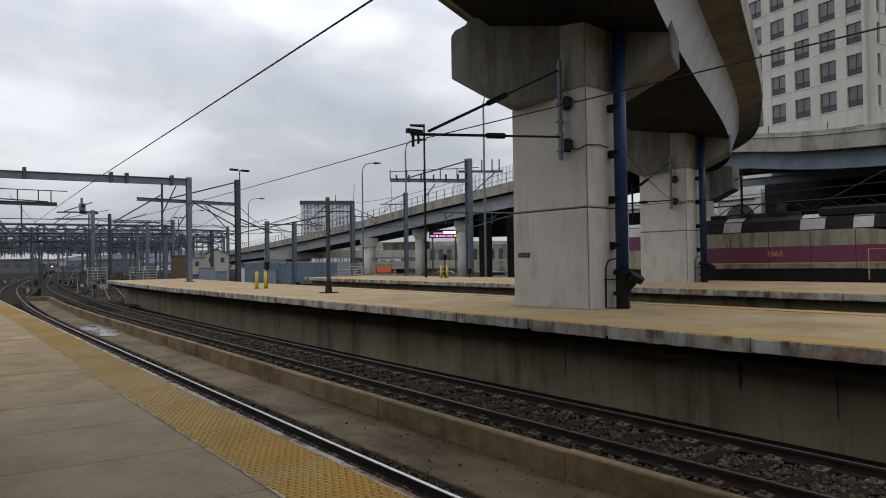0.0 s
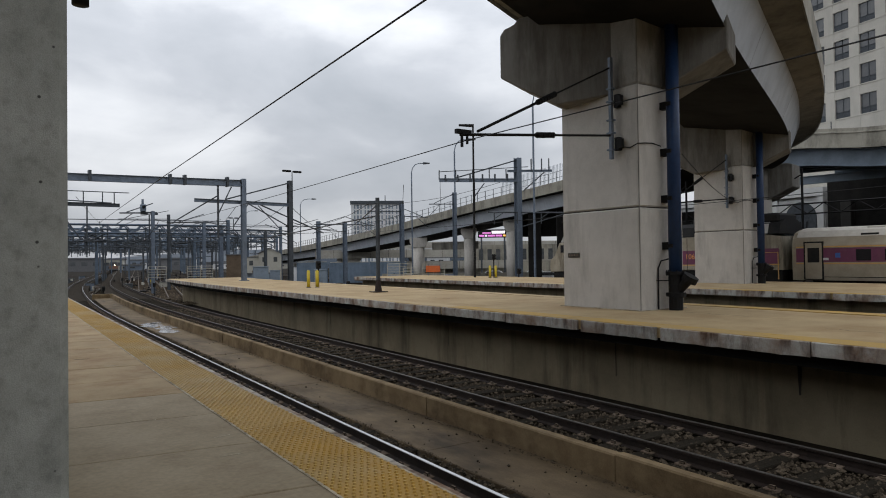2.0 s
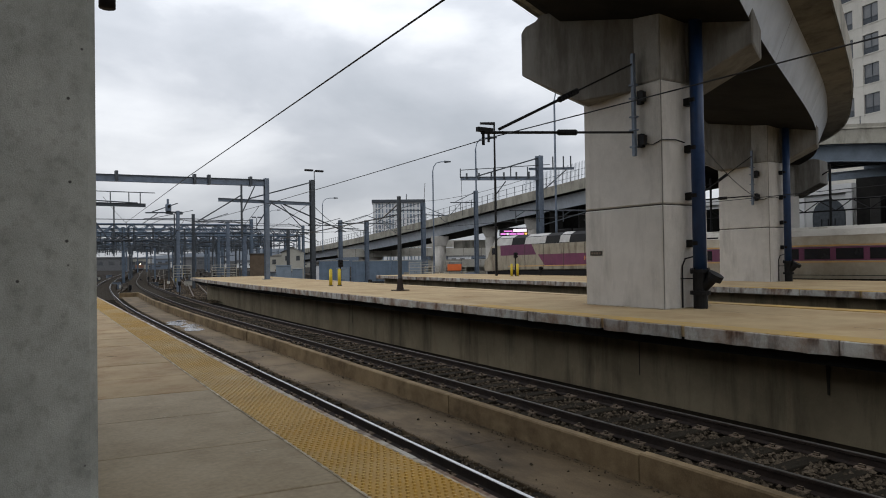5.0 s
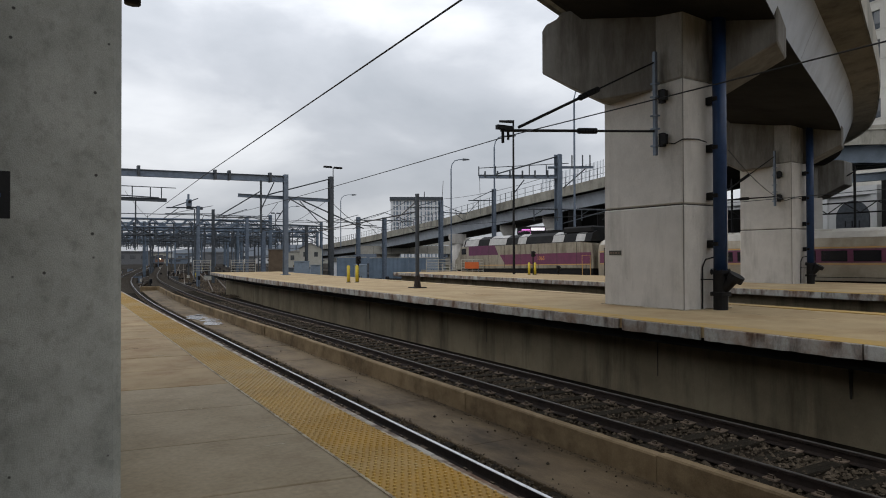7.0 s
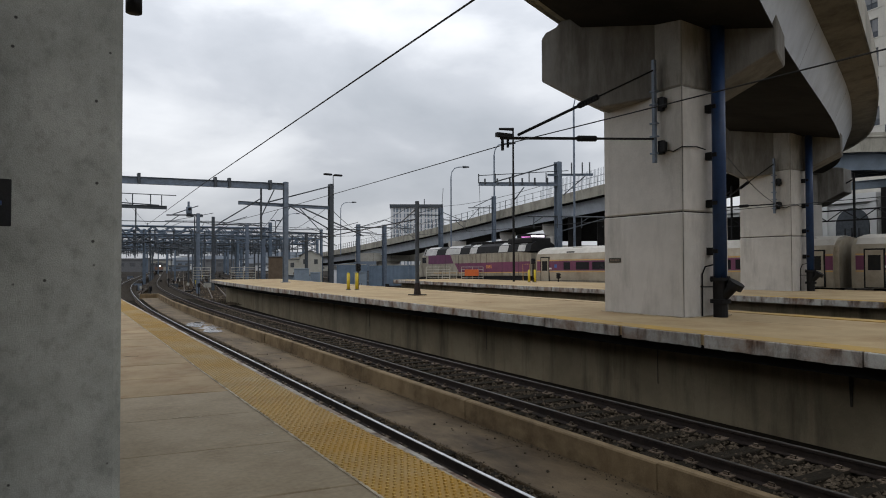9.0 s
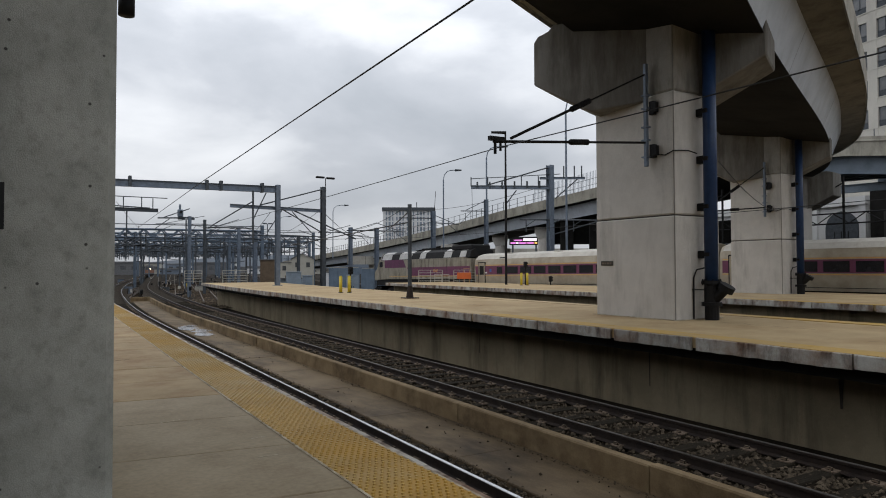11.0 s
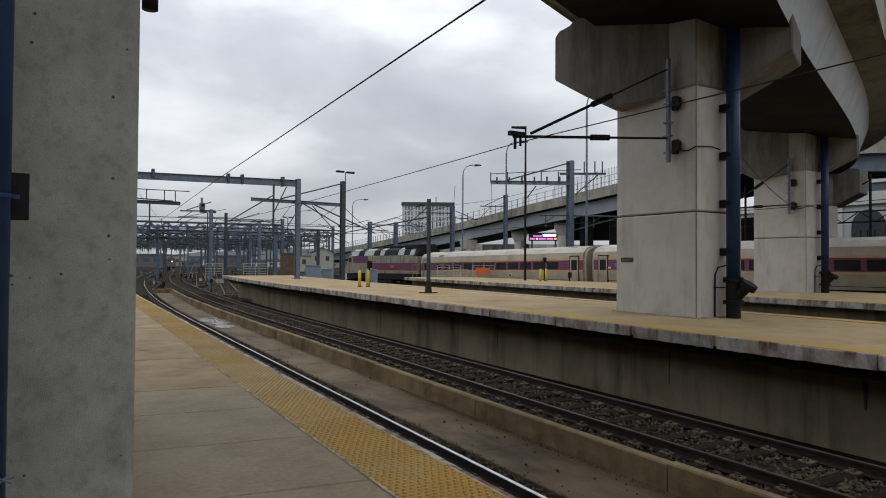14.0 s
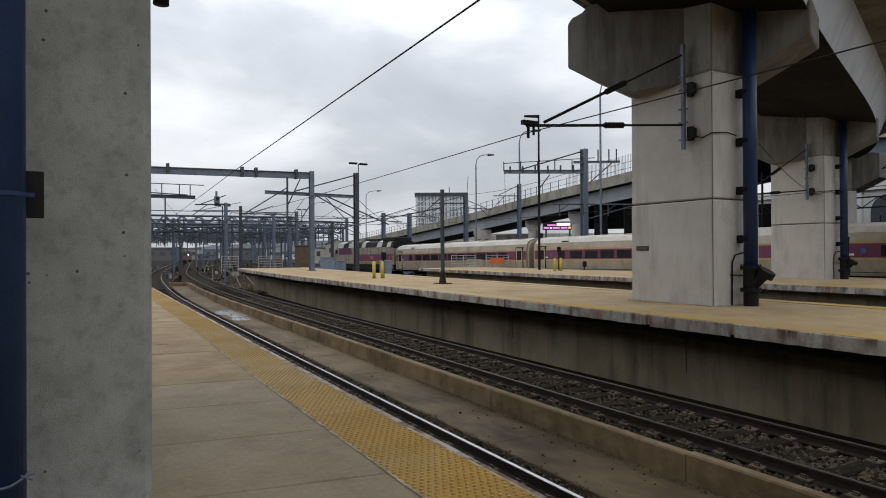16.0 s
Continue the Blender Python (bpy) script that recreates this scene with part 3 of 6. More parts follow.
M["sandtile"] = mat("sandy_worn_yellow_tile", (0.43, 0.27, 0.075), (0.36, 0.235, 0.085), 0.75, scale=1.6, stain=(0.42, 0.33, 0.19), lo=0.44, stain_amount=0.85, stain_scale=(1.0, 0.6, 1.4), island=0.08, fine=60, world_space=True)


def tile_mesh(base, tops):
    b = bmesh.new()
    L, W = 1.205, EDGE_OUT - EDGE_IN - 0.006
    bx(b, 0, W, 0, L, -0.06, 0.004)
    nx, ny = 11, 24
    for i in range(nx):
        for j in range(ny):
            x, y = (i + 0.3 + 0.4 * (j % 2)) / nx * W, (j + 0.5) / ny * L
            r0 = [b.verts.new((x + 0.0155 * math.cos(a), y + 0.0155 * math.sin(a), 0.004)) for a in [k * math.pi / 3 for k in range(6)]]
            r1 = [b.verts.new((x + 0.0095 * math.cos(a), y + 0.0095 * math.sin(a), 0.014)) for a in [k * math.pi / 3 for k in range(6)]]
            for k in range(6):
                b.faces.new((r0[k], r0[(k + 1) % 6], r1[(k + 1) % 6], r1[k]))
            b.faces.new(r1).material_index = 1
    bmesh.ops.recalc_face_normals(b, faces=b.faces)
    me = bpy.data.meshes.new("tactile_tile")
    b.to_mesh(me)
    b.free()
    me.materials.append(base)
    me.materials.append(tops)
    return me


TILE, TILE_WORN = tile_mesh(M["yellow"], M["dome"]), tile_mesh(M["sandtile"], M["dome"])
for i in range(42):
    y = -4.2 + i * 1.215
    ob = new("tactile_tile", TILE if y < 5.2 else TILE_WORN)
    ob.parent = near
    ob.matrix_basis = pose(EDGE_IN + c(y), y, rs.uniform(-0.002, 0.002), 0, 0, turn(y + 0.6))
for i in range(17):
    y = -5 + i * 3.05
    strip_piece("nosing", near, EDGE_OUT + 0.002, EDGE_OUT + 0.075, y, y + 3.03, -0.3, -0.004 + rs.uniform(-0.004, 0.004), M["edge"], 0.01)


# island platform edges: steel fascia lengths, worn yellow strips, wall joints
def along_x(base, y0, y1, step, z):
    return [((c(y), y, z), (1, 0, 0)) for y in np.linspace(y0, y1, max(2, int((y1 - y0) / step) + 1))]


def platform_trim(root, off, side, y0, y1, lengths, seed, line=along):
    rr = random.Random(seed)
    y = y0
    while y < y1:
        L = rr.choice(lengths)
        a, b_ = (off - 0.05, off + 0.012) if side < 0 else (off - 0.012, off + 0.05)
        e1 = min(y + L - rr.choice((0.03, 0.05, 0.12)), y1)
        z0, z1 = -0.225 + rr.uniform(-0.015, 0.015), 0.008 + rr.uniform(-0.008, 0.004)
        fb = bmesh.new()
        rings_ = []
        for p, s in line(0, y, e1, 0.16 if y < 40 else 0.6, 0):
            n1, n2 = noise.noise((p[1] * 2.1, off, 7)), noise.noise((p[1] * 5.3, off, 2))
            up, dn, pr = z1 + 0.014 * n1 - 0.03 * max(0, n2 - 0.15), z0 + 0.02 * n2, 0.012 * n1
            pts2 = [(a - pr, up - 0.014), (a + 0.014, up), (b_ - 0.005, up), (b_, up - 0.005), (b_, dn), (a + pr * 0.5, dn)] if side < 0 else [(a, up - 0.005), (a + 0.005, up), (b_ - 0.014, up), (b_ + pr, up - 0.014), (b_, dn), (a, dn)]
            rings_.append([fb.verts.new((p[0] + s[0] * u, p[1] + s[1] * u, p[2] + w_)) for u, w_ in pts2])
        for r0, r1 in zip(rings_[:-1], rings_[1:]):
            for i_ in range(6):
                fb.faces.new((r0[i_], r0[(i_ + 1) % 6], r1[(i_ + 1) % 6], r1[i_]))
        fb.faces.new(rings_[0])
        fb.faces.new(rings_[-1][::-1])
        bmesh.ops.recalc_face_normals(fb, faces=fb.faces)
        part("fascia", fb, M["edge"], root)
        y += L
    y = y0
    while y < y1:
        L = 2.44
        a, b_ = (off + 0.03, off + 0.62) if side < 0 else (off - 0.62, off - 0.03)
        z1 = 0.012 + rr.uniform(-0.003, 0.005)
        part("warning_strip", sweep(bmesh.new(), line(0, y, min(y + L - 0.012, y1), 1.0, 0), [(a, z1), (b_, z1), (b_, -0.02), (a, -0.02)]), M["yellow_far"] if y < 15 else M["sandstrip"], root)
        y += L


M["grout"] = mat("pale_crumbling_grout", (0.50, 0.44, 0.33), (0.25, 0.20, 0.125), 0.9, scale=5, stain=(0.12, 0.09, 0.05), stain_amount=0.9, stain_scale=(4, 4, 4), lo=0.48)
M["sandstrip"] = mat("sandy_worn_strip", (0.45, 0.335, 0.185), (0.37, 0.27, 0.145), 0.9, scale=0.9, stain=(0.44, 0.30, 0.09), stain_amount=0.7, stain_scale=(0.6, 0.35, 0.8), lo=0.52, world_space=True)
M["yellow_far"] = mat("faded_yellow_strip", (0.47, 0.285, 0.045), (0.40, 0.26, 0.075), 0.85, scale=1.0, stain=(0.33, 0.245, 0.13), stain_amount=0.85, stain_scale=(0.5, 0.3, 0.8), fine=40, lo=0.47, world_space=True)
platform_trim(mid, OPP, -1, -8, 63.9, (1.9, 2.2, 2.6, 3.1), 3)
platform_trim(far, OPP + 14.3, -1, -8, 51.4, (2.2, 2.6, 3.0), 8, along_x)
platform_trim(mid, OPP + 6.3, 1, -8, 63.9, (2.4, 3.0), 9)
# vertical casting joints and drain spouts on the platform wall
for y in (4.2, 10.3, 17.5, 27):
    ob = part("wall_joint", box(-0.006, 0.006, -0.008, 0.008, BED_Z, -0.5), M["joint"], mid)
    ob.matrix_basis = pose(*on(OPP + 1.35, y, 0), 0, 0, turn(y))
# cracks and patches on the island platform
for y, o, L in ((4.0, 2.2, 1.8), (7.5, 3.6, 2.4), (19, 2.6, 2.0), (25, 3.0, 2.6), (36, 2.5, 3.0)):
    b = bmesh.new()
    pts_ = []
    for j in range(9):
        yy = y + j / 8 * L
        pts_.append(on(OPP + o + 0.15 * noise.noise((j * 0.9, y, 1)), yy, 0.004))
    for p, q in zip(pts_[:-1], pts_[1:]):
        w_ = 0.012
        b.faces.new([b.verts.new(v) for v in ((p[0] - w_, p[1], p[2]), (p[0] + w_, p[1], p[2]), (q[0] + w_, q[1], q[2]), (q[0] - w_, q[1], q[2]))])
    part("crack", b, M["joint"], mid)

stones("track_debris", "scattered dark pebbles and litter on the walkway", [(5.5, 6.55)], 90, 3, 30, -1.345, 0.010, 0.028, 14, M["stone"])
stones("pale_litter", "pale scraps of litter among the sleepers", [(7.2, 9.4)], 60, 1, 20, RAIL_Z - 0.16, 0.015, 0.035, 15, M["clip"])

# dark seepage streaks down the platform wall
for y, w_, L in ((5.9, 0.06, 0.95),):
    b = prism(bmesh.new(), [(-w_, 0), (w_, 0), (w_ * 0.35, -L), (-w_ * 0.2, -L)], "x", -0.006, 0.006)
    ob = part("seepage_streak", b, M["joint"], mid)
    ob.matrix_basis = pose(*on(OPP + 1.35, y, -0.21), 0, 0, turn(y))

# pale scuffs and small dark chips on the nearest paving
rz = random.Random(17)
for k in range(12):
    u_, v_ = rz.uniform(0.75, 1.9), rz.uniform(3.4, 13.0)
    long_ = rz.uniform(0.03, 0.10)
    ob = part("scuff", box(-long_, long_, -0.006, 0.006, 0, 0.0015), M["grout"] if k % 4 else M["joint"], near)
    ob.matrix_basis = pose(u_ + c(v_), v_, 0.003, 0, 0, rz.uniform(-25, 10))

# pale grout beside the tactile tiles
for i in range(17):
    y = -5 + i * 3.05
    strip_piece("grout_strip", near, EDGE_IN - 0.015, EDGE_IN + 0.005, y, y + 3.04, -0.05, 0.0065, M["grout"])
    strip_piece("grout_strip", near, EDGE_OUT - 0.012, EDGE_OUT + 0.006, y, y + 3.04, -0.05, 0.0065, M["grout"])

stones("gravel_drift", "dark gravel drifted along the rail and the kerb foot", [(5.08, 5.5), (6.5, 6.62)], 6500, 1, 40, -1.345, 0.006, 0.019, 24, M["stone"])
stones("yard_rubble", "scattered stones and dirt clods over the yard ground", [(0.5, 2.5), (10.2, 24.0)], 5000, 54, 130, gz, 0.03, 0.13, 27, M["stone"])
stones("yard_litter", "tan scraps and clods beyond the platform end", [(11.0, 22.0), (-4.0, 2.0)], 900, 64, 120, gz, 0.04, 0.12, 28, M["clip"])
strip_piece("end_block", kerb, 5.3, 6.8, 60.15, 60.7, -2.3, -1.02, M["kerb"], 0.02)


# unseen walls added along the back of the near platform to block low sky light
back = group_at("wall_unseen", "unseen brown concrete wall added along the back of the platform to block light", "wall", kind="structure")
part("wall", box(-12.6, -12.0, -60, 62, -2.05, 7.4), M["backwall"], back)
part("wall", box(-12.0, 60, -46, -45.4, -2.05, 10.0), M["backwall"], back)
for k in range(14):
    part("pilaster", box(-12.0, -11.7, -58 + k * 8.5, -57.2 + k * 8.5, -0.07, 7.4, 0.02), M["backwall"], back)
part("coping", box(-12.75, -11.6, -60, 62, 7.4, 7.65, 0.02), M["parapet"], back)
tagged(link("platform_apron", box(-12.0, -8.9, -45.4, 46, -2.05, -0.04), M["slab"]), "worn concrete apron behind the platform paving", "pavement", kind="structure")


# ---- viaduct ----
def smooth_path(pts, step):
    """A Catmull-Rom line through the places."""
    P = [Vector(p) for p in pts]
    P = [P[0] * 2 - P[1]] + P + [P[-1] * 2 - P[-2]]
    res = []
    for i in range(1, len(P) - 2):
        n = max(2, int((P[i + 1] - P[i]).length / step))
        for j in range(n):
            t = j / n
            a, b, d, f = P[i - 1], P[i], P[i + 1], P[i + 2]
            res.append(0.5 * ((2 * b) + (d - a) * t + (2 * a - 5 * b + 4 * d - f) * t * t + (3 * b - a - 3 * d + f) * t ** 3))
    res.append(P[-2])
    out = []
    for i, p in enumerate(res):
        d = res[min(i + 1, len(res) - 1)] - res[max(i - 1, 0)]
        d.z = 0
        d.normalize()
        out.append((tuple(p), (d.y, -d.x, 0)))
    return out


VIA = smooth_path([(-40, -11.5, 9.2), (-16, -1.2, 9.2), (0, 5.4, 9.2), (15.3, 11.9, 9.2), (33.2, 18.9, 9.3), (45, 25.5, 9.4), (53, 36, 9.3), (57, 50, 8.9), (59, 66, 8.0),
                   (61, 86, 6.5), (65, 120, 4.6), (72, 160, 3.4), (80, 200, 2.4), (88, 240, 1.0)], 1.5)
via = group_at("viaduct", "weathered elevated road ramp with pale steel box girder and concrete parapets", "viaduct", kind="structure")
# Deck slab and bottom flange are coloured dark for the shade beneath the viaduct.
part("deck", sweep(bmesh.new(), VIA, [(-3.2, 0.0), (3.25, 0.0), (3.25, -0.36), (-2.6, -0.36), (-3.2, -0.22)]), M["deck"], via, "concrete deck slab with underside shade in its colour")
part("overhang", sweep(bmesh.new(), VIA, [(3.252, 0.0), (4.3, 0.0), (4.3, -0.2), (3.252, -0.36)]), M["overhang"], via, "stained concrete deck overhang")
bend_at = next(k for k, q in enumerate(VIA) if q[0][1] > 37)
for line, low in ((VIA[:bend_at + 1], -1.0), (VIA[bend_at:], -1.75)):
    part("girder", sweep(bmesh.new(), line, [(-2.5, -0.36), (3.25, -0.36), (2.7, -1.82), (-2.1, low)]), M["girder"], via, "pale grey steel box girder")
    part("bottom_flange", sweep(bmesh.new(), line, [(-2.15, low - 0.005), (2.75, -1.825), (2.75, -1.865), (-2.15, low - 0.045)]), M["deck"], via, "girder underside with shade in its colour")
for s, u in ((-1, 3.4), (1, 4.3)):
    part("parapet", sweep(bmesh.new(), VIA, [(s * (u + 0.04), -0.3), (s * (u + 0.04), 0.82), (s * (u - 0.18), 0.82), (s * (u - 0.33), 0.25), (s * (u - 0.33), -0.198), (s * (u - 0.02), -0.205)]), M["parapet"], via, "stained concrete parapet")
# splice plates on the girder web
for k in range(0, len(VIA), 6):
    p, s = VIA[k]
    if 8 < p[0] < 60 and p[1] < 60:
        b = bmesh.new()
        d = Vector((-s[1], s[0], 0))
        q = Vector(p)
        sv = Vector(s)
        for da in (-0.015, 0.015):
            for u, w in ((3.27, -0.4), (2.725, -1.8)):
                b.verts.new(q + sv * u + d * da + Vector((0, 0, w)))
        b.verts.ensure_lookup_table()
        b.faces.new([b.verts[i] for i in (0, 1, 3, 2)])
        part("splice", b, M["galvdark"], via)


def column(m, cap_skew, front=2.75, deep=1.8, clear=5.85, name="viaduct_column", label="", shaft=None, shift=0.2, joint=2.72, ext=0.1):
    """A viaduct column and its hammerhead cap; local x runs away from the front face, y along the long side."""
    root = group_at(name, label, "column", "viaduct columns", m=m)
    mt = shaft or M["concrete"]
    y0, y1 = -front / 2 - ext, front / 2
    part("lower_shaft", box(0, deep, y0, y1, -0.05, joint, 0.045), mt, root)
    part("upper_shaft", box(0.008, deep - 0.008, y0 + 0.008, y1 - 0.008, joint + 0.011, clear + 0.12, 0.045), mt, root)
    part("shaft_head", box(0.008, deep - 0.008, y0 + 0.008, y1 - 0.008, clear + 0.125, clear + 2.2, 0.045), M["headc"], root, "grimy upper end of the shaft with deck shade in its colour")
    # Added dark line in place of the tonal step between the two faces.
    part("corner_line", box(-0.003, 0.012, y0 - 0.003, y0 + 0.012, 0, clear + 2.15), M["capc"], root)
    part("joint", box(0.03, deep - 0.03, y0 + 0.03, y1 - 0.03, joint - 0.01, joint + 0.02), M["joint"], root)
    k = Matrix.Translation((1.12, shift, 0)) @ pose(0, 0, 0, 0, 0, cap_skew)
    for d0, d1, poly in ((-1.35, 0.9, [(-0.3, clear), (1.35, clear - 0.08), (3.10, clear + 0.93), (3.10, clear + 2.2), (2.95, clear + 2.38), (2.6, clear + 2.42), (2.5, clear + 2.62), (-0.3, clear + 2.62)]),
                         (-0.81, 0.95, [(-3.11, clear + 0.92), (-1.5, clear + 0.1), (-0.2, clear - 0.05), (-0.2, clear + 2.6), (-2.7, clear + 2.6), (-3.11, clear + 2.5)])):
        b = prism(bmesh.new(), poly, "x", d0, d1)
        bmesh.ops.bevel(b, geom=list(b.edges), offset=0.035, segments=1, affect="EDGES")
        for v in b.verts:
            v.co = k @ v.co
        part("cap_wing", b, M["capc"], root, "stained concrete hammerhead cap with deck shade in its colour")
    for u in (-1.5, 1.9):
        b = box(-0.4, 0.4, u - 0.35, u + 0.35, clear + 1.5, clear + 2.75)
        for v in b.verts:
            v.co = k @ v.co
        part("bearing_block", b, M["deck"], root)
    return root


def drain_pipe(root, x, y, z1, r, out):
    """A blue standpipe on black brackets, with a black fitting at its foot."""
    part("pipe", rod(bmesh.new(), (x, y, 1.0), (x, y, z1), r, 20), M["bluepipe"], root, "navy blue painted pipe", True)
    b = bmesh.new()
    rod(b, (x, y, 0.0), (x, y, 0.42), r * 1.06, 16)
    rod(b, (x, y, 0.36), (x, y, 0.46), r * 1.5, 16)
    rod(b, (x, y, 0.46), (x, y, 0.95), r * 1.1, 16)
    rod(b, (x, y, 0.93), (x, y, 1.02), r * 1.5, 16)
    for k in range(8):
        a = k * math.pi / 4
        rod(b, (x + r * 1.3 * math.cos(a), y + r * 1.3 * math.sin(a), 0.9), (x + r * 1.3 * math.cos(a), y + r * 1.3 * math.sin(a), 1.06), 0.018, 6)
    part("pipe_fitting", b, M["black"], root, "black iron flanged pipe fitting")
    b = bmesh.new()
    rod(b, (x, y, 0.45), (x + 0.05, y - out, 0.86), r * 0.75, 14)
    rod(b, (x + 0.04, y - out * 0.85, 0.76), (x + 0.06, y - out * 1.05, 0.90), r * 1.2, 14)
    part("branch_cap", b, M["black"], root, "black capped cleanout branch")
    for z in (1.7, 2.95, 4.2, 5.45):
        if z < z1:
            b = bmesh.new()
            bx(b, x - 0.09, x + 0.09, y, y + 0.5, z - 0.1, z + 0.1)
            bx(b, x - r - 0.03, x + r + 0.03, y - 0.06, y + 0.06, z - 0.05, z + 0.05)
            part("pipe_bracket", b, M["black"], root)
    b = tube(bmesh.new(), [(x - 0.32, y + 0.31, 0.02), (x - 0.32, y + 0.30, 1.1), (x - 0.28, y + 0.24, 1.3), (x - 0.1, y + 0.1, 1.36)], 0.022)
    part("conduit", b, M["black"], root)
    part("clamp_rod", rod(bmesh.new(), (x - 0.36, y + 0.33, 0.78), (x, y, 0.78), 0.015, 6), M["black"], root)


def wire_bracket(root, y, zt, reach, zin):
    """The wire bracket on the front face: a channel, two black stand-offs, and two insulated arms."""
    b = box(-0.22, -0.12, y - 0.05, y + 0.05, zt - 2.75, zt, 0.01)
    for z in (zt - 0.85, zt - 1.2, zt - 1.7, zt - 2.05, zt - 2.5):
        bx(b, -0.25, -0.1, y - 0.10, y + 0.10, z - 0.02, z + 0.02)
    part("channel", b, M["galv"], root, "grey steel mounting channel")
    for z in (zt - 1.2, zt - 2.35):
        b = box(-0.13, 0.0, y - 0.22, y - 0.06, z - 0.18, z + 0.18, 0.01)
        bx(b, -0.16, -0.04, y - 0.32, y - 0.18, z - 0.13, z + 0.13, 0.01)
        part("stand_off", b, M["black"], root, "black stand-off box")
    part("cable", tube(bmesh.new(), [(-0.05, y - 0.3, zt - 2.45), (-0.03, y - 0.5, zt - 2.5), (-0.03, -1.49, zt - 2.42), (0.2, -1.51, zt - 2.4), (0.5, -1.52, zt - 2.38), (0.75, -1.6, zt - 2.45)], 0.016), M["black"], root)
    tip = (-reach, y + 0.1, zin)
    b = bmesh.new()
    root_ = Vector((-0.17, y, zin + 0.42))
    arm_at = lambda f: tuple(root_.lerp(Vector(tip), f))
    rod(b, arm_at(0), arm_at(0.43), 0.03, 8)
    rod(b, arm_at(0.53), tip, 0.035, 8)
    part("arm", b, M["black"], root, "black horizontal wire arm")
    b = bmesh.new()
    stay_at = lambda f: tuple(Vector((-0.17, y, zt - 0.27)).lerp(Vector((-reach + 0.5, y + 0.1, zin + 0.12)), f))
    rod(b, stay_at(0), stay_at(0.46), 0.022, 8)
    rod(b, stay_at(0.58), stay_at(1), 0.035, 8)
    part("stay", b, M["black"], root, "black diagonal wire stay")
    for a, e_ in ((arm_at(0.42), arm_at(0.54)), (stay_at(0.45), stay_at(0.59))):
        b = bmesh.new()
        a, e_ = Vector(a), Vector(e_)
        for k in range(7):
            p = a.lerp(e_, k / 7)
            rod(b, p, a.lerp(e_, (k + 0.55) / 7), 0.075, 10)
        rod(b, a, e_, 0.055, 8)
        part("insulator", b, M["black"], root, "black ribbed insulator")
    b = bmesh.new()
    bx(b, -reach - 0.12, -reach + 0.3, y + 0.05, y + 0.15, zin + 0.02, zin + 0.12)
    rod(b, (-reach + 0.05, y + 0.1, zin + 0.1), (-reach + 0.05, y + 0.1, zin - 0.28), 0.035, 8)
    rod(b, (-reach + 0.2, y + 0.1, zin + 0.1), (-reach + 0.2, y + 0.1, zin - 0.2), 0.03, 8)
    part("wire_clamp", b, M["black"], root)


COL1 = pose(14.68, 12.3, 0, 0, 0, -3.0)
col1 = column(COL1, 26, label="stained pale concrete viaduct column with a blue pipe on the island platform")
drain_pipe(col1, 0.98, -1.82, 7.9, 0.17, 0.42)
wire_bracket(col1, -0.72, 6.8, 5.1, 4.27)
b = box(-0.02, -0.002, 0.68, 1.15, 1.42, 1.55, 0.004)
part("name_plate", b, M["plate"], col1, "dark bronze plate with worn marks")
for k in range(4):
    part("mark", box(-0.025, -0.02, 0.74 + k * 0.1, 0.8 + k * 0.1, 1.46, 1.51), M["clip"], col1)
stain_ring = bmesh.new()
for k in range(60):
    t_ = k / 60
    for (xa, ya), (xb, yb) in (((-0.06, 1.4), (-0.06, -1.5)), ((-0.05, -1.53), (1.8, -1.53))):
        r_ = 0.015 + 0.03 * abs(noise.noise((k * 0.7, xa * 9, 1)))
        x_, y_ = xa + (xb - xa) * t_, ya + (yb - ya) * t_
        bx(stain_ring, x_ - r_, x_ + r_, y_ - 0.035, y_ + 0.035, 0.0, 0.008 + r_ * 0.5)
part("dirt_fillet", stain_ring, M["grout"], col1, "crumbling dirt along the column foot")
COL2 = pose(32.4, 19.25, 0, 0, 0, -3.0)
col2 = column(COL2, 26, label="pale concrete viaduct column standing on the further platform", joint=2.7)
drain_pipe(col2, 0.98, -1.82, 7.9, 0.17, 0.42)
wire_bracket(col2, -0.72, 6.6, 5.1, 3.9)
col3 = column(pose(46.5, 26.0, -1.35, 0, 0, -30.0), 40, clear=6.6, label="pale concrete viaduct column behind the train")
col0 = column(pose(-0.85, 5.55, 0, 0, 0, 0), 23, deep=1.44, ext=0.0, label="grey pitted concrete column with a blue pipe on the near platform", shaft=M["pillar"], joint=4.4)


# ---- the near column's pipe ----
pr = 0.105
part("pipe", rod(bmesh.new(), (0.72, -1.78, 0.02), (0.72, -1.78, 7.4), pr, 24), M["bluepipe"], col0, "navy blue painted pipe", True)
b = box(0.80, 0.90, -1.69, -1.66, 1.59, 1.82, 0.003)
part("pipe_bracket", b, M["black"], col0, "black bracket plate")
b = bmesh.new()
rod(b, (0.72, -1.78, 1.685), (0.72, -1.78, 1.705), pr + 0.008, 24)
bx(b, 0.8, 0.86, -1.79, -1.77, 1.685, 1.705)
part("pipe_clamp", b, M["bluepipe"], col0)
b = bmesh.new()
for k in range(10):
    a = k / 9 * 3.6 - 0.4
    a2 = (k + 1) / 9 * 3.6 - 0.4
    rod(b, (0.72 + (pr + 0.006) * math.cos(-a), -1.78 + (pr + 0.006) * math.sin(-a), 0.36 + 0.015 * math.sin(k)), (0.72 + (pr + 0.006) * math.cos(-a2), -1.78 + (pr + 0.006) * math.sin(-a2), 0.36 + 0.015 * math.sin(k + 1)), 0.006, 5)
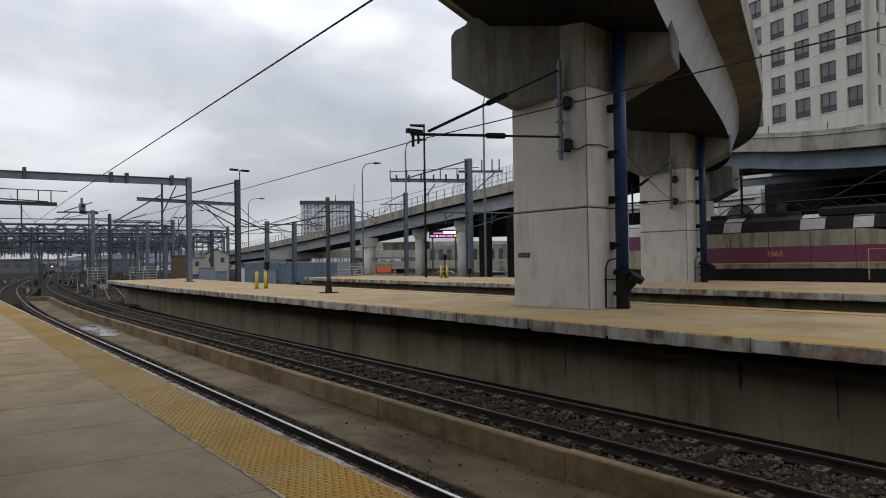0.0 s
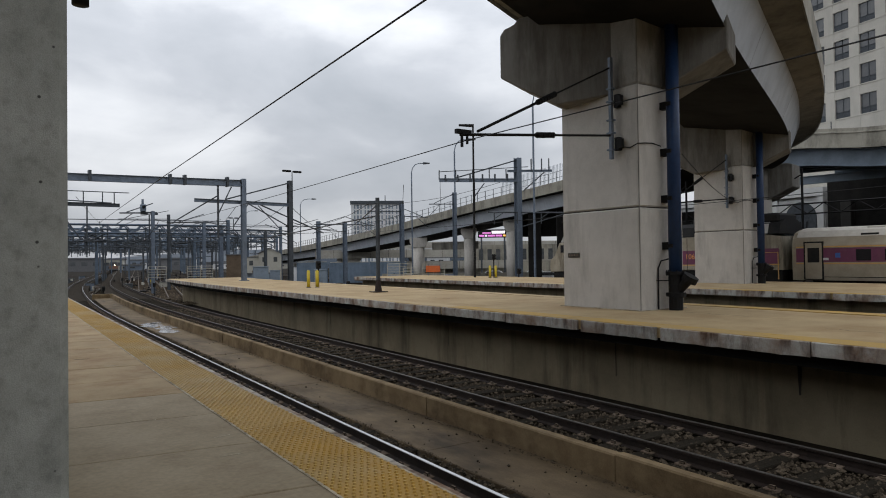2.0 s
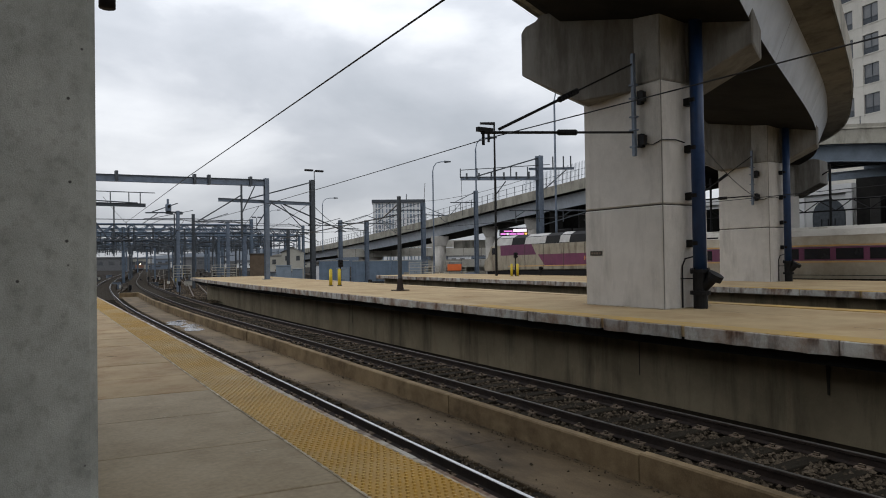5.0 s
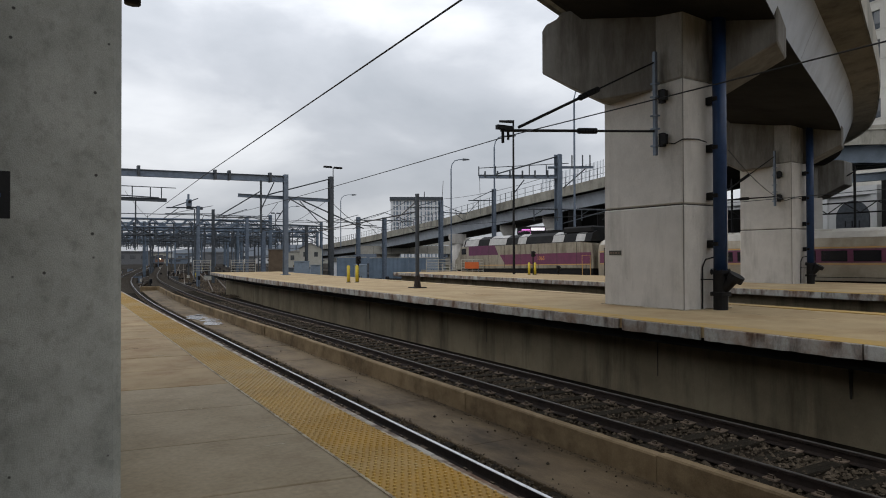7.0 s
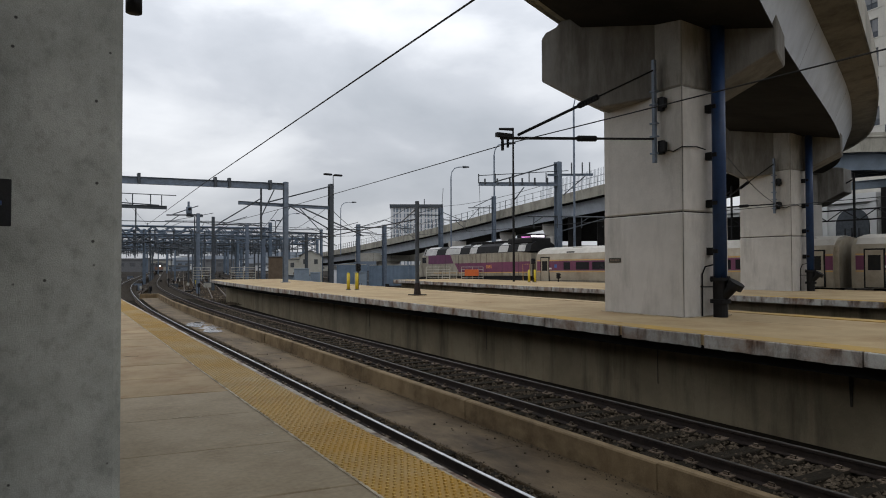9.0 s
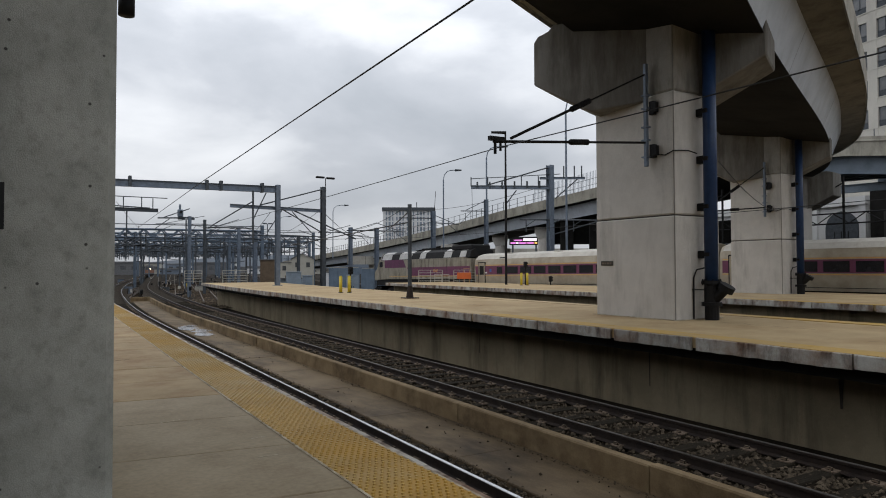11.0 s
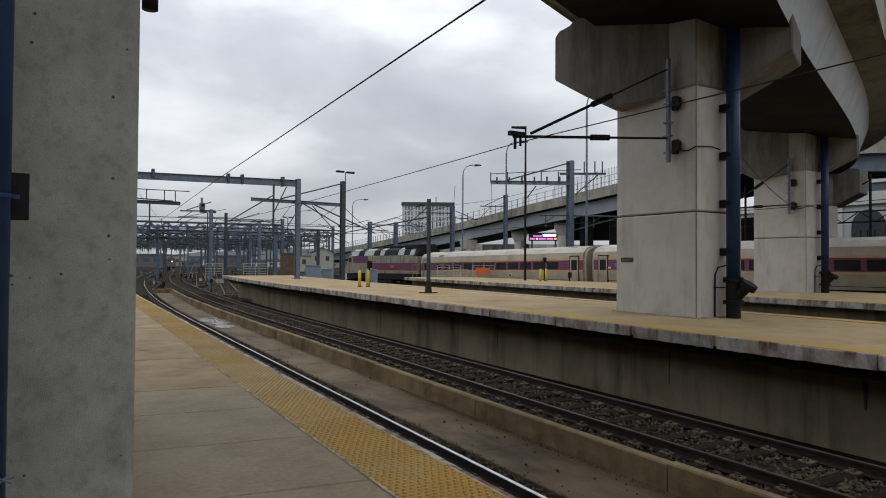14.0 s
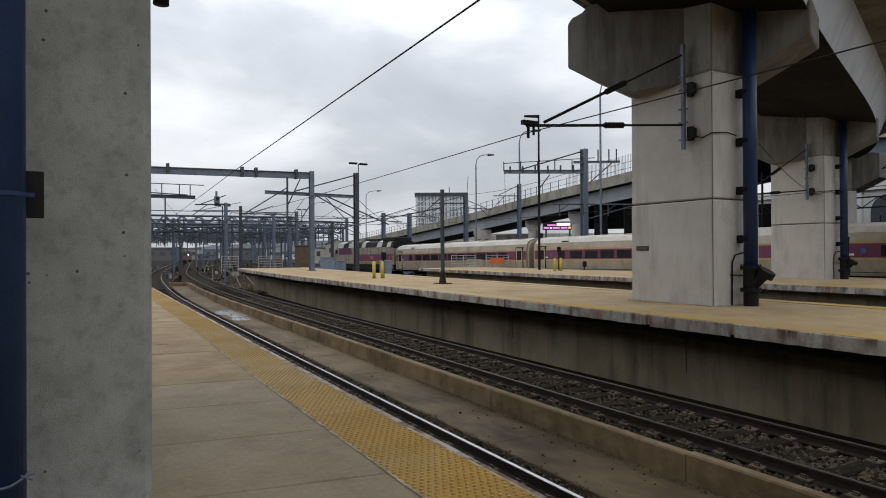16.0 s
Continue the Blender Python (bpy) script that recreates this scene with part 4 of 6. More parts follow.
rod(b, (0.80, -1.84, 0.37), (0.86, -1.86, 0.385), 0.005, 5)
rod(b, (0.80, -1.84, 0.38), (0.85, -1.87, 0.36), 0.005, 5)
part("wire_tie", b, M["galv"], col0, "twisted wire tied round the pipe")

# a lamp hanging under the near cap
lamp = group_at("ceiling_lamp", "small dark cylindrical lamp hanging from the viaduct cap", "lamp", m=pose(1.22, 7.95, 4.17))
part("body", rod(bmesh.new(), (0, 0, 0), (0, 0, 0.24), 0.085, 20), M["black"], lamp, "", True)
part("stem", rod(bmesh.new(), (0, 0, 0.24), (0, 0, 2.4), 0.02, 8), M["black"], lamp)


# ---- overhead line ----
def wire(a, b_, sag=0.0, r=0.012, name="overhead_wire", label="dark overhead line wire above the tracks"):
    bm = bmesh.new()
    a, b_ = Vector(a), Vector(b_)
    n = 10 if sag else 1
    pts_ = [a.lerp(b_, k / n) - Vector((0, 0, 4 * sag * (k / n) * (1 - k / n))) for k in range(n + 1)]
    tube(bm, pts_, r, 5)
    return tagged(link(name, bm, M["wire"]), label, "wire", "overhead wires")


wire((2.85, -9, 4.25), (5.91, 23.2, 4.25), 0.0, 0.0125)
wire((5.91, 23.2, 4.25), (9.0, 52, 4.3), 0.0, 0.0125)
wire((9.0, -9, 4.18), (9.66, 11.9, 4.13), 0.03, 0.0125)
wire((9.66, 11.9, 4.13), (12.9, 51.5, 4.1), 0.08, 0.0125)
wire((24.9, -9, 4.0), (27.3, 18.6, 3.75), 0.05, 0.014)
wire((27.3, 18.6, 3.75), (29.5, 55, 3.9), 0.1, 0.014)
# feeder along the columns
wire((31.2, 17.4, 4.0), (15.6, 10.2, 4.1), 0.25, 0.012)


def ibeam(bm, a, b_, w, h):
    a, b_ = Vector(a), Vector(b_)
    d = (b_ - a)
    L = d.length
    m = Matrix.Translation(a) @ d.to_track_quat("Y", "Z").to_matrix().to_4x4()
    for x0, x1, z0, z1 in ((-w / 2, w / 2, h / 2 - 0.03, h / 2), (-w / 2, w / 2, -h / 2, -h / 2 + 0.03), (-0.02, 0.02, -h / 2 + 0.03, h / 2 - 0.03)):
        bx(bm, x0, x1, 0, L, z0, z1, 0, 0, m)
    return bm


def hmast(bm, x, y, z0, z1, w):
    for u0, u1, v0, v1 in ((-w / 2, w / 2, -w / 2, -w / 2 + 0.03), (-w / 2, w / 2, w / 2 - 0.03, w / 2), (-0.02, 0.02, -w / 2 + 0.03, w / 2 - 0.03)):
        bx(bm, x + u0, x + u1, y + v0, y + v1, z0, z1)
    return bm


def lattice(bm, a, b_, h, n, r):
    """A flat lattice truss between two places."""
    a, b_ = Vector(a), Vector(b_)
    up = Vector((0, 0, h / 2))
    rod(bm, a + up, b_ + up, r, 4)
    rod(bm, a - up, b_ - up, r, 4)
    for k in range(n):
        p, q = a.lerp(b_, k / n), a.lerp(b_, (k + 1) / n)
        rod(bm, p - up if k % 2 else p + up, q + up if k % 2 else q - up, r * 0.7, 4)
    return bm


# portal over the tracks at the platform end
gantry = group_at("catenary_portal", "grey steel portal beam and post carrying the overhead line", "gantry")
part("post", hmast(bmesh.new(), 18.5, 49.7, 0, 7.75, 0.34), M["galv"], gantry)
part("base_plate", box(18.2, 18.8, 49.4, 50.0, 0, 0.05), M["galv"], gantry)
part("beam", ibeam(bmesh.new(), (-14, 53.2, 7.15), (18.6, 49.7, 7.4), 0.3, 0.5), M["galv"], gantry)
part("post", hmast(bmesh.new(), -14, 53.2, BED_Z, 7.75, 0.34), M["galv"], gantry)
for x in (-2, 3.1, 8.2, 13.3, 14.3, 17.3):
    y = 49.7 + (18.6 - x) * 0.1075
    part("clamp", box(x - 0.09, x + 0.09, y - 0.22, y + 0.22, 7.1, 7.82), M["galvdark"], gantry)
b = bmesh.new()
rod(b, (16.6, 49.8, 7.2), (16.6, 49.8, 3.2), 0.08, 8)
rod(b, (17.6, 49.75, 7.1), (16.65, 49.8, 5.1), 0.045, 6)
rod(b, (16.6, 49.8, 6.4), (13.5, 50.0, 4.4), 0.045, 6)
rod(b, (13.1, 50.0, 4.35), (16.6, 49.8, 4.35), 0.04, 6)
rod(b, (18.4, 49.7, 3.9), (22.4, 50.2, 3.85), 0.04, 6)
part("drop_arm", b, M["galvdark"], gantry, "dark steel drop arm and registration struts")
mast = group_at("catenary_mast", "dark steel mast with bracket arms and twin floodlights", "mast")
part("post", hmast(bmesh.new(), 22.5, 50.2, -2.0, 7.9, 0.36), M["galvdark"], mast)
part("arm", ibeam(bmesh.new(), (14.9, 49.9, 6.0), (22.5, 50.2, 5.95), 0.2, 0.26), M["galv"], mast)
b = bmesh.new()
rod(b, (22.4, 50.2, 7.7), (17.2, 50.0, 6.15), 0.05, 6)
rod(b, (19.0, 50.0, 5.9), (22.4, 50.2, 4.2), 0.05, 6)
rod(b, (19.0, 50.0, 5.9), (17.8, 50.0, 4.1), 0.04, 6)
rod(b, (20.0, 50.1, 5.85), (25.5, 50.3, 3.75), 0.055, 6)
rod(b, (19.8, 50.1, 5.8), (21.5, 50.1, 4.1), 0.04, 6)
part("strut", b, M["galvdark"], mast)
b = bmesh.new()
rod(b, (22.7, 50.2, 7.9), (22.7, 50.2, 8.65), 0.035, 6)
bx(b, 21.9, 22.6, 50.1, 50.35, 8.6, 8.75, 0.03)
bx(b, 22.8, 23.5, 50.1, 50.35, 8.58, 8.73, 0.03)
part("floodlight", b, M["black"], mast, "twin black floodlight heads")

# mast with a double boom behind the train
mast = group_at("catenary_mast", "grey steel mast with a long double boom of insulators", "mast")
part("post", hmast(bmesh.new(), 41.3, 43.6, gz(43), 10.4, 0.5), M["galv"], mast)
part("boom", ibeam(bmesh.new(), (35.9, 48.1, 8.55), (41.3, 43.6, 8.4), 0.25, 0.32), M["galv"], mast)
part("boom", ibeam(bmesh.new(), (40.6, 44.2, 9.25), (43.6, 41.6, 9.2), 0.2, 0.2), M["galv"], mast)
b = bmesh.new()
rod(b, (41.2, 43.7, 10.2), (37.0, 47.2, 8.7), 0.06, 6)
rod(b, (35.9, 48.1, 9.3), (42.0, 43.0, 9.6), 0.035, 6)
for k in range(5):
    x, y = 35.9 + k * 1.15, 48.1 - k * 0.96
    rod(b, (x, y, 8.6), (x, y, 9.45), 0.05, 6)
rod(b, (38.3, 46.1, 8.3), (38.3, 46.1, 6.0), 0.09, 8)
rod(b, (39.0, 45.5, 8.2), (38.3, 46.1, 7.0), 0.05, 6)
rod(b, (39.2, 45.3, 5.6), (45.5, 40.0, 5.4), 0.07, 6)
rod(b, (41.4, 43.5, 4.2), (44.6, 40.8, 5.4), 0.05, 6)
for k in range(6):
    x, y = 36.3 + k * 0.85, 47.7 - k * 0.71
    rod(b, (x, y, 8.4), (x, y, 9.0), 0.08, 8)
for k in range(4):
    x, y = 39.6 + k * 1.6, 44.9 - k * 1.33
    rod(b, (x, y, 5.5), (x, y, 4.5), 0.05, 6)
    rod(b, (x, y, 5.0), (x + 0.6, y - 0.5, 5.5), 0.035, 5)
rod(b, (35.95, 48.05, 8.5), (36.0, 48.0, 5.2), 0.02, 5)
for x, y in ((42.2, 42.8), (42.9, 42.2), (43.4, 41.8)):
    rod(b, (x, y, 9.2), (x, y, 10.3), 0.06, 6)
rod(b, (41.6, 43.3, 7.4), (43.2, 42.0, 9.2), 0.05, 6)
part("strut", b, M["galvdark"], mast)


def simple_mast(x, y, z0, z1, w, dark, label, arms=()):
    root = group_at("catenary_mast", label, "mast", "line masts")
    z0 = gz(y)
    part("post", hmast(bmesh.new(), x, y, z0, z1, w), M["galvdark"] if dark else M["galv"], root)
    for dx, dz, r in arms:
        b = bmesh.new()
        rod(b, (x, y, z1 + dz), (x + dx, y - dx * 0.1, z1 + dz - 0.1), r, 6)
        rod(b, (x, y, z1 + dz + 1.1), (x + dx * 0.8, y - dx * 0.08, z1 + dz), r * 0.7, 6)
        rod(b, (x + dx * 0.6, y, z1 + dz - 0.05), (x + dx * 1.1, y, z1 + dz - 1.4), r * 0.6, 6)
        part("bracket_arm", b, M["galvdark"], root)
    return root


simple_mast(45.4, 91.3, BED_Z, 7.4, 0.5, False, "grey steel line mast beside the train track", ((-5, -0.8, 0.06), (3, -1.2, 0.06)))
simple_mast(46.0, 84.2, BED_Z, 7.0, 0.5, False, "grey steel line mast before the blue containers", ((-4.5, -0.4, 0.07), (4.5, -0.4, 0.07)))
simple_mast(50.2, 75.9, BED_Z, 9.0, 0.5, False, "tall grey steel mast with switchgear", ((-5, -1.0, 0.07), (4, -1.6, 0.07)))
simple_mast(42.3, 54.1, BED_Z, 8.3, 0.34, False, "grey steel line mast behind the train", ((-3, -1.2, 0.05),))
simple_mast(19.9, 82.6, BED_Z, 7.5, 0.36, False, "grey steel signal mast in the yard", ((-3.5, -0.2, 0.08),))
sig = group_at("yard_signal", "grey signal box and bracket on top of a yard mast", "signal", m=pose(19.9, 82.6, 7.5))
part("bracket", box(-1.3, 0.5, -0.06, 0.06, -0.25, -0.1), M["galvdark"], sig)
part("housing", box(-1.35, -0.75, -0.25, 0.25, -0.1, 0.75, 0.06), M["galv"], sig)
part("hood", rod(bmesh.new(), (-1.05, -0.25, 0.45), (-1.05, -0.5, 0.45), 0.16, 10), M["black"], sig)
part("finial", rod(bmesh.new(), (-1.1, 0, 0.75), (-1.1, 0, 1.35), 0.13, 8), M["galv"], sig)
simple_mast(24.1, 91.9, BED_Z, 7.8, 0.34, True, "thin dark line mast in the yard", ((-6, -0.6, 0.05),))
simple_mast(28.3, 90.7, BED_Z, 6.9, 0.38, False, "grey steel line mast in the yard", ((-4, -0.1, 0.07), (5, -1.0, 0.06)))
simple_mast(33.9, 83.4, BED_Z, 5.4, 0.34, True, "dark line mast before the small house", ((4, -0.2, 0.06),))
simple_mast(35.1, 104.2, BED_Z, 7.3, 0.6, False, "grey steel portal leg in the yard", ((-5, -0.3, 0.06),))
pole = group_at("line_pole", "tall thin black pole rising behind the platforms", "pole")
part("post", rod(bmesh.new(), (33.2, 40.0, 0), (33.2, 40.0, 11.8), 0.10, 10, 0.07), M["black"], pole)
part("lamp_head", rod(bmesh.new(), (33.25, 39.95, 11.8), (32.35, 40.7, 11.86), 0.13, 8, 0.09), M["black"], pole)
pole = group_at("platform_pole", "dark slender post with a guy wire on the island platform", "pole")
part("post", rod(bmesh.new(), (15.6, 25.5, 0), (15.6, 25.5, 4.2), 0.09, 12), M["galvdark"], pole)
b = box(15.3, 15.9, 25.2, 25.8, 0, 0.04)
rod(b, (15.6, 25.5, 0.04), (15.6, 25.5, 0.55), 0.17, 10, 0.1)
part("base", b, M["rail"], pole, "rusty flared base")
part("guy", rod(bmesh.new(), (15.6, 25.5, 3.4), (18.2, 46, 3.0), 0.03, 6), M["wire"], pole)

M["yardsteel"] = mat("blue_grey_yard_steel", (0.125, 0.16, 0.205), (0.085, 0.11, 0.14), 0.7, 0.1, scale=2, bump=0, spec=0.3)
# yard portals one behind another
rg = random.Random(11)
for k, (y, xl, xr, z) in enumerate(((70, -12, 21, 7.0), (107, -12, 36, 6.5), (124, -10, 52, 6.7), (140, -6, 58, 6.4), (158, 0, 62, 6.8), (178, 2, 66, 6.6), (200, 6, 72, 6.8), (226, 10, 80, 7.0), (256, 14, 90, 7.2), (292, 20, 100, 7.6))):
    root = group_at("yard_portal", "blue-grey lattice portal across the yard tracks", "gantry", "yard portals")
    L = xr - xl
    a, b_ = (xl, y + 4, z), (xr, y - 3.5, z)
    if k:
        for dy in (0, 1.2):
            part("truss", lattice(bmesh.new(), (a[0], a[1] + dy, z), (b_[0], b_[1] + dy, z), 1.2, int(L / 1.2), 0.085 + 0.0004 * y), M["yardsteel"], root, "blue-grey lattice truss")
        part("walkway_rail", rod(bmesh.new(), (a[0], a[1], z + 1.3), (b_[0], b_[1], z + 1.3), 0.06, 4), M["galvdark"], root)
        n = max(2, int(L / 15))
        for i in range(n + 1):
            t = i / n
            x, yy = a[0] + (b_[0] - a[0]) * t, a[1] + (b_[1] - a[1]) * t
            if abs(math.degrees(math.atan2(x, yy)) - 10.7) < 0.45:
                continue
            part("post", hmast(bmesh.new(), x, yy, gz(yy), z + rg.uniform(0.6, 1.6), 0.45), M["yardsteel"], root)
        for i in range(int(L / 1.8)):
            t = rg.random()
            x, yy = a[0] + (b_[0] - a[0]) * t, a[1] + (b_[1] - a[1]) * t
            b = bmesh.new()
            rod(b, (x, yy, z), (x, yy, z - rg.uniform(1.5, 3.6)), 0.11, 4)
            dx = rg.choice((-2.5, 2.5))
            rod(b, (x, yy, z - 1.6), (x + dx, yy, z - 1.9), 0.08, 4)
            rod(b, (x, yy, z - 0.6), (x + dx, yy, z - 1.8), 0.07, 4)
            part("drop_arm", b, M["galvdark"], root)
    else:
        part("beam", ibeam(bmesh.new(), (xl, 70, 6.95), (13.6, 68.6, 6.9), 0.25, 0.34), M["galvdark"], root, "dark bracket beam")
        b = bmesh.new()
        rod(b, (xl, 70, 8.0), (12.9, 68.6, 7.1), 0.06, 5)
        rod(b, (xl, 70, 8.1), (14.4, 68.4, 8.1), 0.045, 5)
        for x in (9.0, 10.6, 12.2, 13.2):
            rod(b, (x, 69, 7.0), (x, 69, 8.1), 0.05, 5)
        rod(b, (10.9, 69, 6.8), (10.9, 69, 3.6), 0.07, 6)
        rod(b, (8.3, 69, 6.8), (10.4, 69, 3.7), 0.05, 5)
        rod(b, (3, 69.4, 6.6), (8.5, 69, 4.4), 0.05, 5)
        part("strut", b, M["galvdark"], root)
        part("post", hmast(bmesh.new(), xl, 70, BED_Z, 8.4, 0.45), M["galv"], root)
for x0, y0, x1, y1, z in ((13, 52, 24, 107, 4.6), (9, 52, 22, 124, 4.4), (18, 50, 34, 107, 5.6), (22.5, 50.2, 38, 104, 6.2), (4, 52, 18, 108, 4.5), (27, 45, 38, 76, 6.0), (30, 45, 46.9, 70.9, 7.5), (41, 44, 47, 71, 8.6), (10, 69, 26, 140, 7.6)):
    wire((x0, y0, z), (x1, y1, z + 0.1), 0.4, 0.022)
for x0, y0, z0, x1, y1, z1 in ((18.6, 49.8, 4.0, 34.0, 83.0, 4.4), (22.5, 50.2, 4.6, 46.0, 84.0, 5.6), (22.5, 50.2, 5.9, 45.4, 91.3, 6.4), (28.3, 90.7, 5.4, 46.0, 84.2, 5.6), (46.0, 84.2, 6.4, 50.2, 75.9, 7.6), (15.6, 25.5, 3.9, 46.0, 84.2, 6.0), (24.1, 91.9, 7.2, 45.4, 91.3, 6.6), (19.9, 82.6, 6.6, 35.1, 104.2, 6.4)):
    wire((x0, y0, z0), (x1, y1, z1), 0.25, 0.03)
# floodlight poles in the yard
for x, y, z in ((24.8, 105, 8.6), (46, 150, 10), (57, 160, 12), (37, 128, 8)):
    root = group_at("yard_lamp", "slim pole with twin floodlight heads in the yard", "lamp", "yard lamps")
    part("post", rod(bmesh.new(), (x, y, gz(y)), (x, y, z), 0.10, 6), M["galvdark"], root)
    part("lamp_head", bx(box(x - 1.2, x - 0.2, y - 0.2, y + 0.2, z, z + 0.3, 0.05), x + 0.2, x + 1.2, y - 0.2, y + 0.2, z, z + 0.3, 0.05), M["galvdark"], root)


# ---- platform furniture ----
def bollard_pair(x, y):
    for dx, dy in ((-0.14, 0.08), (0.16, -0.10)):
        root = group_at("bollard", "bright yellow steel bollard on the platform", "bollard", "yellow bollards", m=pose(x + dx * 1.4, y + dy, 0))
        b = bmesh.new()
        rod(b, (0, 0, 0), (0, 0, 0.88), 0.09, 14)
        rod(b, (0, 0, 0.88), (0, 0, 0.93), 0.09, 14, 0.05)
        part("post", b, M["bollard"], root, "", True)
        part("base_ring", rod(bmesh.new(), (0, 0, 0), (0, 0, 0.03), 0.13, 14), M["galvdark"], root)


bollard_pair(16.1, 33.1)
bollard_pair(33.1, 37.8)


def dwarf_signal(x, y, z, h, label="small black dwarf signal on a post"):
    root = group_at("dwarf_signal", label, "signal", "dwarf signals", m=pose(x, y, z if z > -1 else gz(y)))
    part("post", rod(bmesh.new(), (0, 0, 0), (0, 0, h), 0.045, 8), M["black"], root)
    b = bmesh.new()
    bx(b, -0.12, 0.12, -0.1, 0.1, h, h + 0.42, 0.03)
    for k in (0.11, 0.3):
        rod(b, (0, -0.1, h + k), (0, -0.22, h + k), 0.065, 10)
    part("head", b, M["black"], root)


dwarf_signal(16.7, 33.6, 0, 1.0)
dwarf_signal(33.4, 38.0, 0, 1.35, "black signal post between yellow bollards")
dwarf_signal(24.0, 43.5, BED_Z, 1.2)
dwarf_signal(11.0, 62.0, BED_Z, 1.1)
dwarf_signal(17.2, 71.0, BED_Z, 1.1)
dwarf_signal(23.2, 52.6, BED_Z, 0.9)
dwarf_signal(35.2, 37.2, 0, 0.25, "low black points indicator on the platform")
dwarf_signal(29.5, 58.5, BED_Z, 0.8)


def railing(x0, y0, x1, y1, z, name_label, n=4, h=1.1):
    root = group_at("platform_railing", name_label, "railing", "platform railings")
    a, b_ = Vector((x0, y0, z)), Vector((x1, y1, z))
    for k in range(n + 1):
        p = a.lerp(b_, k / n)
        part("railing_post", rod(bmesh.new(), p, p + Vector((0, 0, h)), 0.03, 6), M["rail_white"], root)
    for k in range(5):
        u = Vector((0, 0, h * (k + 0.6) / 4.6))
        part("rail_bar", rod(bmesh.new(), a + u, b_ + u, 0.022, 6), M["rail_white"], root)
    return root


railing(31.9, 50.6, 33.7, 49.5, 0, "cream pipe railing at the platform end", 2)
railing(34.6, 49.0, 36.2, 47.9, 0, "cream pipe railing beside the orange board", 2)
r = railing(33.8, 50.9, 34.5, 49.6, -0.5, "cream stair handrail at the platform end", 2, 1.2)
railing(14.9, 63.6, 16.4, 63.4, 0, "cream pipe railing at the island platform end", 2)
railing(18.2, 63.1, 20.4, 62.8, 0, "cream pipe railing beside the platform steps", 2)
board = group_at("sign_board", "plain orange warning board on the platform railing", "sign")
part("panel", box(0, 1.25, -0.02, 0.02, 0.3, 0.88, 0.01), M["orange"], board)
for x in (0.2, 1.25):
    part("leg", box(x - 0.03, x + 0.03, 0.02, 0.06, 0, 1.05), M["galv"], board)
board.matrix_basis = pose(34.75, 48.7, 0, 0, 0, -34)


# ---- cabinets, containers, sheds ----
def cabinet(x, y, w, d, h, rz, z=BED_Z):
    root = group_at("signal_cabinet", "blue-grey steel signal cabinet with double doors", "cabinet", "signal cabinets", m=pose(x, y, gz(y), 0, 0, rz))
    part("body", box(-w / 2, w / 2, -d / 2, d / 2, 0.1, h, 0.02), M["cabinet"], root)
    part("plinth", box(-w / 2 - 0.05, w / 2 + 0.05, -d / 2 - 0.05, d / 2 + 0.05, 0, 0.1), M["kerb"], root)
    part("roof", box(-w / 2 - 0.06, w / 2 + 0.06, -d / 2 - 0.08, d / 2 + 0.06, h, h + 0.06, 0.01), M["cabinet"], root)
    for s in (-1, 1):
        door = part("door", box(min(s * 0.02, s * (w / 2 - 0.05)), max(s * 0.02, s * (w / 2 - 0.05)), -d / 2 - 0.03, -d / 2, 0.2, h - 0.08, 0.008), M["cabinet"], root)
        part("handle", box(s * 0.1 - 0.02, s * 0.1 + 0.02, -d / 2 - 0.06, -d / 2 - 0.03, h * 0.5, h * 0.5 + 0.2), M["black"], door)


cabinet(25.9, 65.0, 1.5, 0.9, 2.9, -20)
cabinet(27.9, 66.2, 1.0, 0.8, 2.5, -20)
cabinet(30.2, 60.3, 1.2, 0.9, 2.5, -25)
cabinet(47.6, 74.0, 1.7, 1.0, 3.2, -32)


def container(x, y, L, rz, z=BED_Z, h=2.55):
    root = group_at("storage_container", "faded blue corrugated storage container with a rusty roof edge", "container", "storage containers", m=pose(x, y, gz(y), 0, 0, rz))
    b = bmesh.new()
    n = int(L / 0.16)
    prof = []
    for k in range(n + 1):
        prof.append((-L / 2 + k * L / n, -1.2 + (0.035 if k % 4 in (0, 1) else 0.0)))
    poly = prof + [(L / 2, 1.2), (-L / 2, 1.2)]
    prism(b, poly, "z", 0.12, h - 0.1)
    part("body", b, M["container"], root)
    part("roof", box(-L / 2, L / 2, -1.23, 1.22, h - 0.1, h), M["siding"], root, "pale dusty roof")
    part("sill", box(-L / 2, L / 2, -1.22, 1.22, 0, 0.12), M["rail"], root)
    for s in (-1, 1):
        part("corner_post", box(s * L / 2 - 0.07, s * L / 2 + 0.07, -1.24, -1.08, 0, h), M["container"], root)


container(46.5, 95.6, 4.6, -28, BED_Z, 3.5)
container(51.5, 92.9, 6.1, -28, BED_Z, 3.4)
container(56.8, 90.0, 5.6, -28, BED_Z, 3.4)


